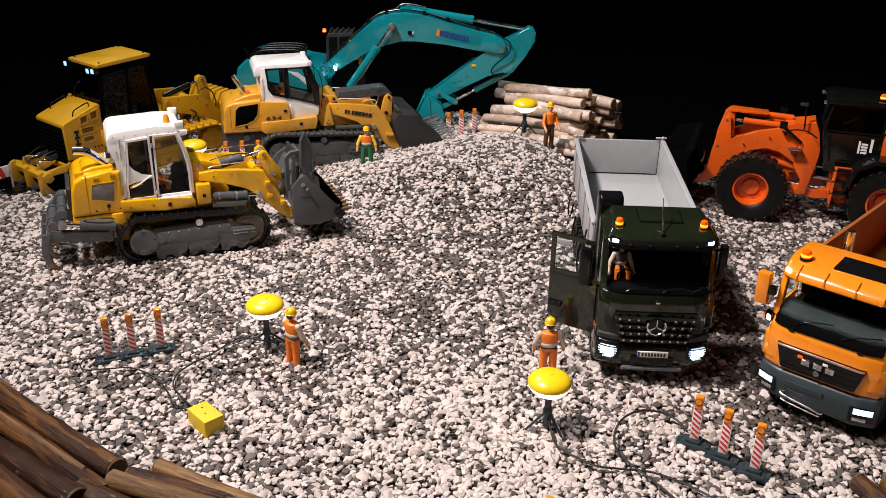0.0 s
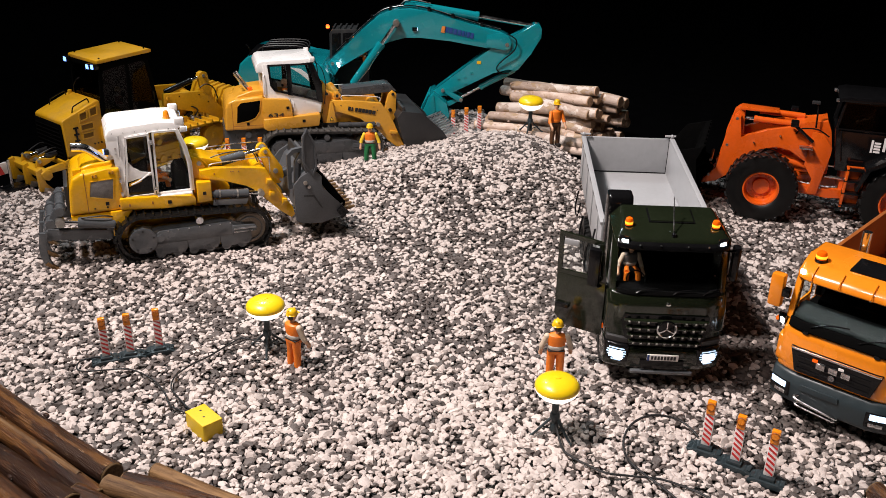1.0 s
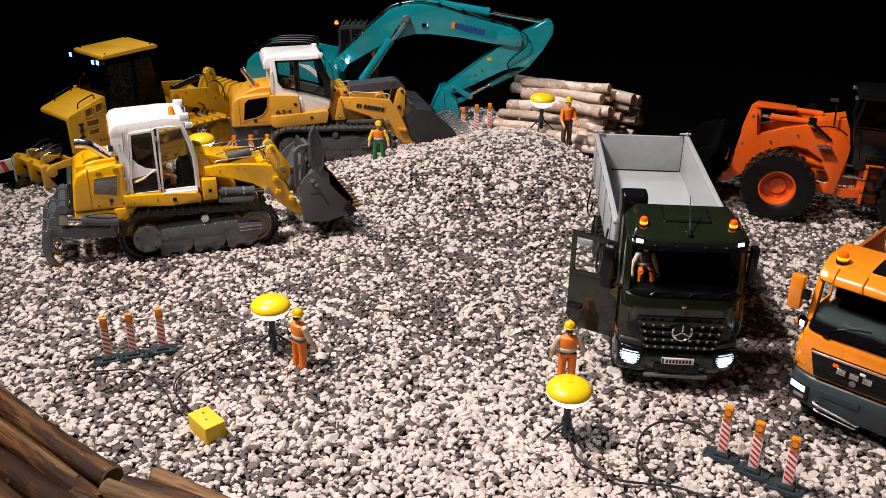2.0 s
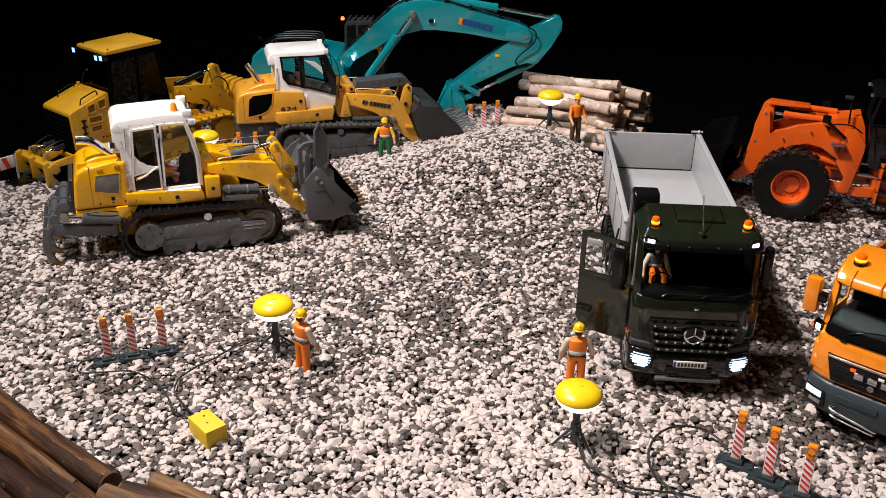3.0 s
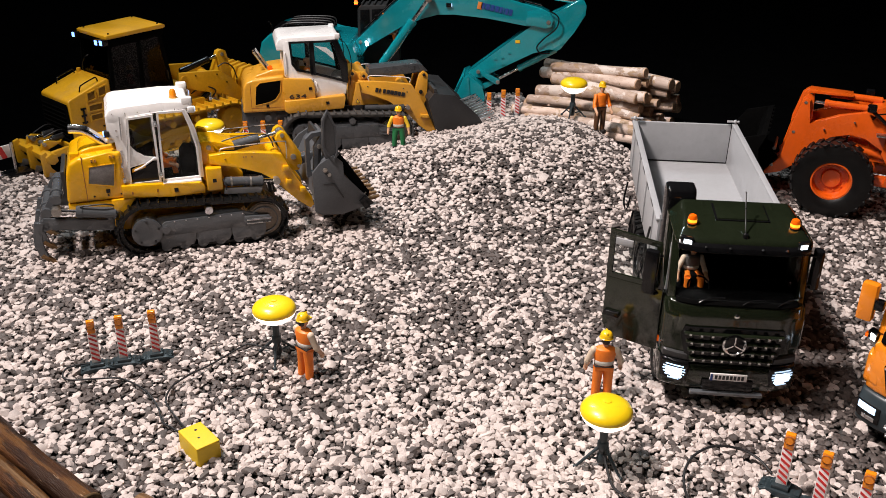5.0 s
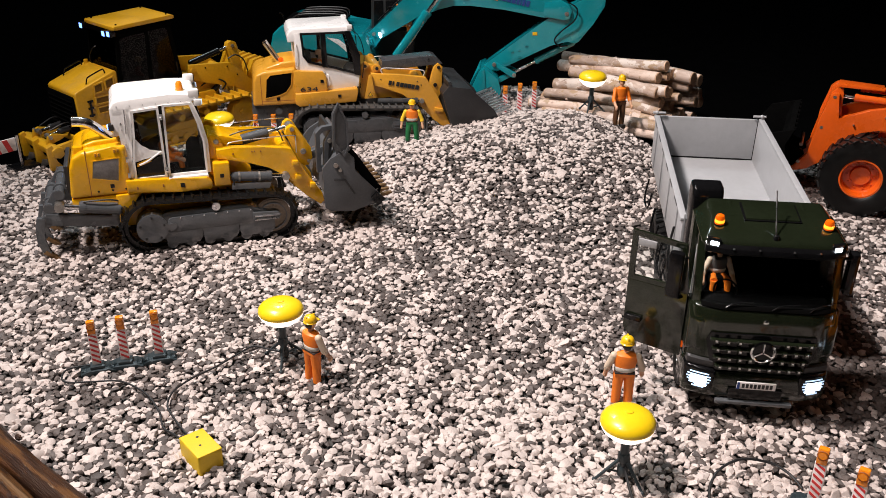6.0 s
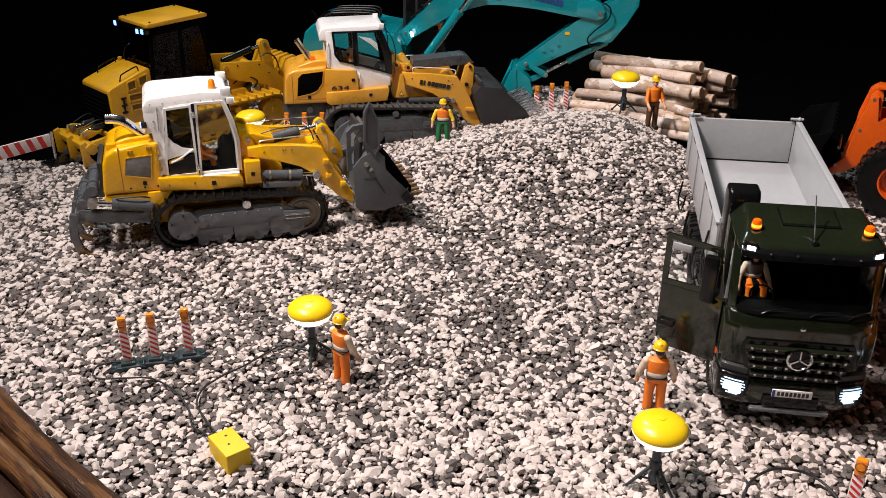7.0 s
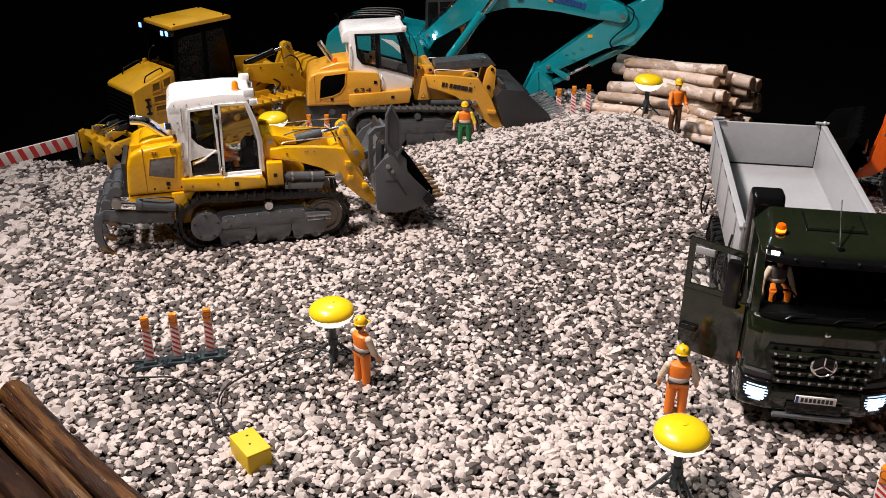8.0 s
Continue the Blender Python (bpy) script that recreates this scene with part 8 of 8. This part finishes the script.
# ---- teal excavator ----
def excavator(m):
    e = thing("excavator", m, "large teal excavator with long boom and dark cab", "excavator")
    t = "teal"
    both(lambda s: track(e, -0.400, -0.140, 0.034, 0.034, 0.033, 0.033, 0.070, 0.115, 44, "track_black", "track_black", s, 0.004))
    both(lambda s: part("track_frame", sided([(-0.390, 0.018), (-0.390, 0.050), (-0.150, 0.050), (-0.150, 0.018)], 0.078, 0.108, s, 0.003), "dark_grey", e))
    part("undercarriage", box(-0.340, -0.200, -0.080, 0.080, 0.030, 0.070, 0.004), "dark_grey", e)
    part("slew_ring", lathe([(0.060, 0.066), (0.060, 0.084)], n=32, m=Matrix.Translation((-0.270, 0, 0))), "dark_grey", e)
    house = part("house", slab([(-0.472, 0.082), (-0.474, 0.150), (-0.466, 0.182), (-0.444, 0.202), (-0.426, 0.208), (-0.336, 0.208), (-0.312, 0.190), (-0.240, 0.184), (-0.222, 0.150), (-0.212, 0.082)], -0.098, 0.098, 0.006, seg=3), t, e, "teal engine house with rails")
    part("swoosh", slab([(-0.330, 0.176), (-0.300, 0.172), (-0.258, 0.140), (-0.246, 0.112), (-0.262, 0.124), (-0.300, 0.158)], -0.0995, -0.0978, 0.0003), "stripe_white", house, "white curved stripe")
    part("lettering_bar", box(-0.470, -0.440, -0.0995, -0.0978, 0.120, 0.134, 0.0003), "stripe_white", house, "plain white bars in place of a model name")
    part("deck", box(-0.440, -0.290, -0.090, 0.030, 0.200, 0.212, 0.003), "black", house)
    for k in range(4):
        part("deck_rail", tube([(-0.420 + 0.012 * k, -0.085 + 0.03 * k, 0.212), (-0.396, -0.085 + 0.03 * k, 0.228), (-0.300, -0.085 + 0.03 * k, 0.230), (-0.288, -0.085 + 0.03 * k, 0.212)], 0.0018, n=6), "dark_grey", house)
    for k in range(5):
        part("deck_slat", box(-0.400, -0.296, -0.080 + 0.020 * k, -0.072 + 0.020 * k, 0.212, 0.224, 0.001), "black", house)
    part("mirror", tube([(-0.436, -0.080, 0.205), (-0.440, -0.085, 0.226), (-0.448, -0.085, 0.232)], 0.0025, n=6), "black", house)
    part("step_box", box(-0.345, -0.290, -0.094, -0.030, 0.186, 0.204, 0.003), t, house)
    # cab on the far side
    c = part("cab", slab([(-0.238, 0.100), (-0.236, 0.246), (-0.226, 0.256), (-0.160, 0.258), (-0.148, 0.248), (-0.126, 0.180), (-0.126, 0.100)], 0.030, 0.095, 0.004), "dark_grey", e, "dark cab with grey guard bars")
    for s, y in ((-1, 0.0295), (1, 0.0955)):
        part("window", slab([(-0.230, 0.170), (-0.228, 0.244), (-0.204, 0.246), (-0.204, 0.170)], y - 0.0006, y + 0.0006, 0.0002), "black", c)
        part("window", slab([(-0.198, 0.170), (-0.198, 0.246), (-0.160, 0.248), (-0.140, 0.184), (-0.140, 0.170)], y - 0.0006, y + 0.0006, 0.0002), "black", c)
    for k in range(5):
        part("guard_bar", box(-0.226 + 0.016 * k, -0.221 + 0.016 * k, 0.032, 0.093, 0.257, 0.262, 0.001), "dark_grey", c)
    lamp_beacon(-0.242, 0.050, 0.252, e, "red_lit", 0.0050, 0.010)
    part("work_lamp", lathe([(0.007, 0), (0.007, 0.004), (0.004, 0.006)], n=16, m=Matrix.Translation((-0.206, -0.045, 0.172)) @ Matrix.Rotation(radians(70), 4, "Y")), "led", e, "lit white work lamp")
    # boom, arm, rams, bucket
    boom = part("boom", slab([(-0.262, 0.118), (-0.262, 0.148), (-0.225, 0.184), (-0.145, 0.260), (-0.092, 0.306), (-0.054, 0.321), (-0.005, 0.326), (0.056, 0.316), (0.160, 0.287), (0.244, 0.266), (0.268, 0.254), (0.276, 0.238), (0.274, 0.222), (0.260, 0.216), (0.203, 0.222), (0.105, 0.239), (0.021, 0.247), (-0.020, 0.246), (-0.056, 0.239), (-0.112, 0.215), (-0.205, 0.162), (-0.235, 0.112)], -0.026, 0.026, 0.0025), t, e, "bent glossy teal boom")
    part("boss_plate", sided([(0.204, 0.226), (0.206, 0.258), (0.244, 0.264), (0.266, 0.252), (0.274, 0.236), (0.270, 0.220), (0.256, 0.216)], 0.026, 0.0285, -1, 0.001), t, boom)
    a = Matrix.Rotation(radians(12.5), 4, "Y")
    for x0, x1, z0, mt in ((0.0, 0.012, -0.009, "logo_orange"), (0.009, 0.019, -0.006, "logo_blue"), (0.021, 0.032, -0.006, "logo_blue"), (0.034, 0.044, -0.006, "logo_blue"), (0.046, 0.056, -0.006, "logo_blue"), (0.058, 0.065, -0.006, "logo_blue"), (0.067, 0.070, -0.006, "logo_blue"), (0.072, 0.080, -0.006, "logo_blue"), (0.082, 0.091, -0.006, "logo_blue")):
        part("logo_shape", box(x0, x1, -0.0275, -0.0258, z0, 0.009, 0.0003, m=Matrix.Translation((0.080, 0, 0.272)) @ a), mt, boom, "plain bars in place of a maker's name")
    for x, z, r in ((-0.043, 0.290, 0.0075), (0.262, 0.232, 0.0055), (-0.222, 0.172, 0.0045)):
        pn = part("pin", rod((x, -0.034 if x < 0 else -0.030, z), (x, 0.034, z), r, n=18, bevel=0.001), "worn_steel", boom)
    for y in (-0.020, -0.012, 0.012):
        part("hose", tube([(-0.212, y, 0.204), (-0.145, y, 0.266), (-0.088, y, 0.314), (-0.050, y, 0.327), (0.000, y, 0.332), (0.056, y, 0.322), (0.160, y, 0.292), (0.244, y, 0.271)], 0.0016, n=6), "steel" if y == -0.012 else "black", boom)
    for x, z in ((-0.180, 0.230), (-0.110, 0.296), (-0.060, 0.320), (0.045, 0.319), (0.110, 0.302), (0.190, 0.280)):
        part("clamp", box(x - 0.004, x + 0.004, -0.024, -0.006, z, z + 0.010, 0.001), "black", boom)
    part("boom_lamp", box(0.000, 0.014, -0.032, -0.026, 0.266, 0.276, 0.002), "black", boom)
    part("lamp_lens", box(0.013, 0.0155, -0.0315, -0.0265, 0.267, 0.275, 0.001), "led_soft", boom)
    both(lambda s: ram((-0.166, s * 0.040, 0.118), (-0.043, s * 0.040, 0.289), 0.0115, 0.66, e, t))
    both(lambda s: part("hose", tube([(-0.150, s * 0.050, 0.128), (-0.118, s * 0.052, 0.168), (-0.092, s * 0.050, 0.212)], 0.0016, n=6), "chrome", e))
    part("ear", slab([(-0.030, 0.322), (-0.020, 0.338), (0.004, 0.340), (0.020, 0.322)], -0.016, 0.016, 0.002), t, boom)
    ram((-0.007, 0.0, 0.332), (0.340, 0.0, 0.279), 0.0115, 0.54, e, t)
    part("hose", tube([(-0.040, -0.010, 0.326), (-0.020, -0.012, 0.344), (0.010, -0.012, 0.346), (0.050, -0.012, 0.338)], 0.0016, n=6), "steel", boom)
    stick = part("dipper_arm", slab([(0.337, 0.288), (0.351, 0.286), (0.357, 0.274), (0.356, 0.249), (0.330, 0.206), (0.298, 0.162), (0.286, 0.156), (0.268, 0.164), (0.226, 0.150), (0.135, 0.104), (0.096, 0.082), (0.057, 0.086), (0.058, 0.096), (0.071, 0.106), (0.204, 0.209), (0.246, 0.238), (0.300, 0.266)], -0.020, 0.020, 0.0025), t, e, "teal dipper arm")
    part("label", box(0.180, 0.192, -0.0212, -0.0200, 0.176, 0.184, 0.0003), "helmet", stick)
    for x, z in ((0.130, 0.134), (0.148, 0.138), (0.166, 0.150), (0.150, 0.120)):
        part("boss", box(x - 0.004, x + 0.004, -0.0225, -0.020, z - 0.002, z + 0.002, 0.0006), t, stick)
    part("hose", tube([(0.262, -0.030, 0.262), (0.286, -0.034, 0.246), (0.282, -0.034, 0.218), (0.252, -0.030, 0.190), (0.236, -0.026, 0.168), (0.246, -0.024, 0.152), (0.270, -0.022, 0.152)], 0.0019, n=6), "black", stick)
    ram((0.288, 0.0, 0.158), (0.134, 0.0, 0.074), 0.0085, 0.62, e, t)
    for y0, y1 in ((-0.024, -0.018), (0.018, 0.024)):
        part("link", slab([(0.080, 0.100), (0.090, 0.106), (0.143, 0.080), (0.140, 0.066), (0.130, 0.068)], y0, y1, 0.001), t, e)
    part("link", slab([(0.134, 0.080), (0.143, 0.074), (0.100, 0.050), (0.086, 0.060)], -0.016, 0.016, 0.001), t, e)
    for x, z, r in ((0.060, 0.090, 0.006), (0.090, 0.066, 0.0065), (0.086, 0.100, 0.005), (0.138, 0.074, 0.005)):
        part("pin", rod((x, -0.029, z), (x, 0.029, z), r, n=14, bevel=0.001), "worn_steel", e)
    bk = part("bucket", slab([(0.050, 0.092), (0.062, 0.098), (0.098, 0.070), (0.106, 0.040), (0.102, 0.010), (0.080, -0.006), (0.030, -0.008), (0.012, 0.004), (0.026, 0.036), (0.046, 0.074)], -0.056, 0.056, 0.003), t, e, "teal digging bucket")
    both(lambda s: part("side_plate", sided([(0.048, 0.090), (0.062, 0.096), (0.066, 0.050), (0.040, 0.000), (0.012, 0.004)], 0.056, 0.059, s, 0.0008), t, bk))
    for k in range(5):
        y = -0.05 + 0.025 * k
        part("tooth", slab([(0.014, 0.006), (0.012, 0.014), (-0.010, 0.000), (-0.008, -0.006)], y - 0.005, y + 0.005, 0.0006), "worn_steel", bk)


EX = pose(-0.100, 2.275, 0.006, 0, 0, 0) @ Matrix.Scale(0.95, 4)
excavator(EX)
figurine(EX @ pose(-0.160, 0.0, 0.150, 0, 0, 90), "toy driver in orange beside the excavator boom", ("vest", "vest", "trouser_orange"), ((0.9, 0.1), (0.9, 0.1)), sit=True, helmet="vest", group="toy drivers")
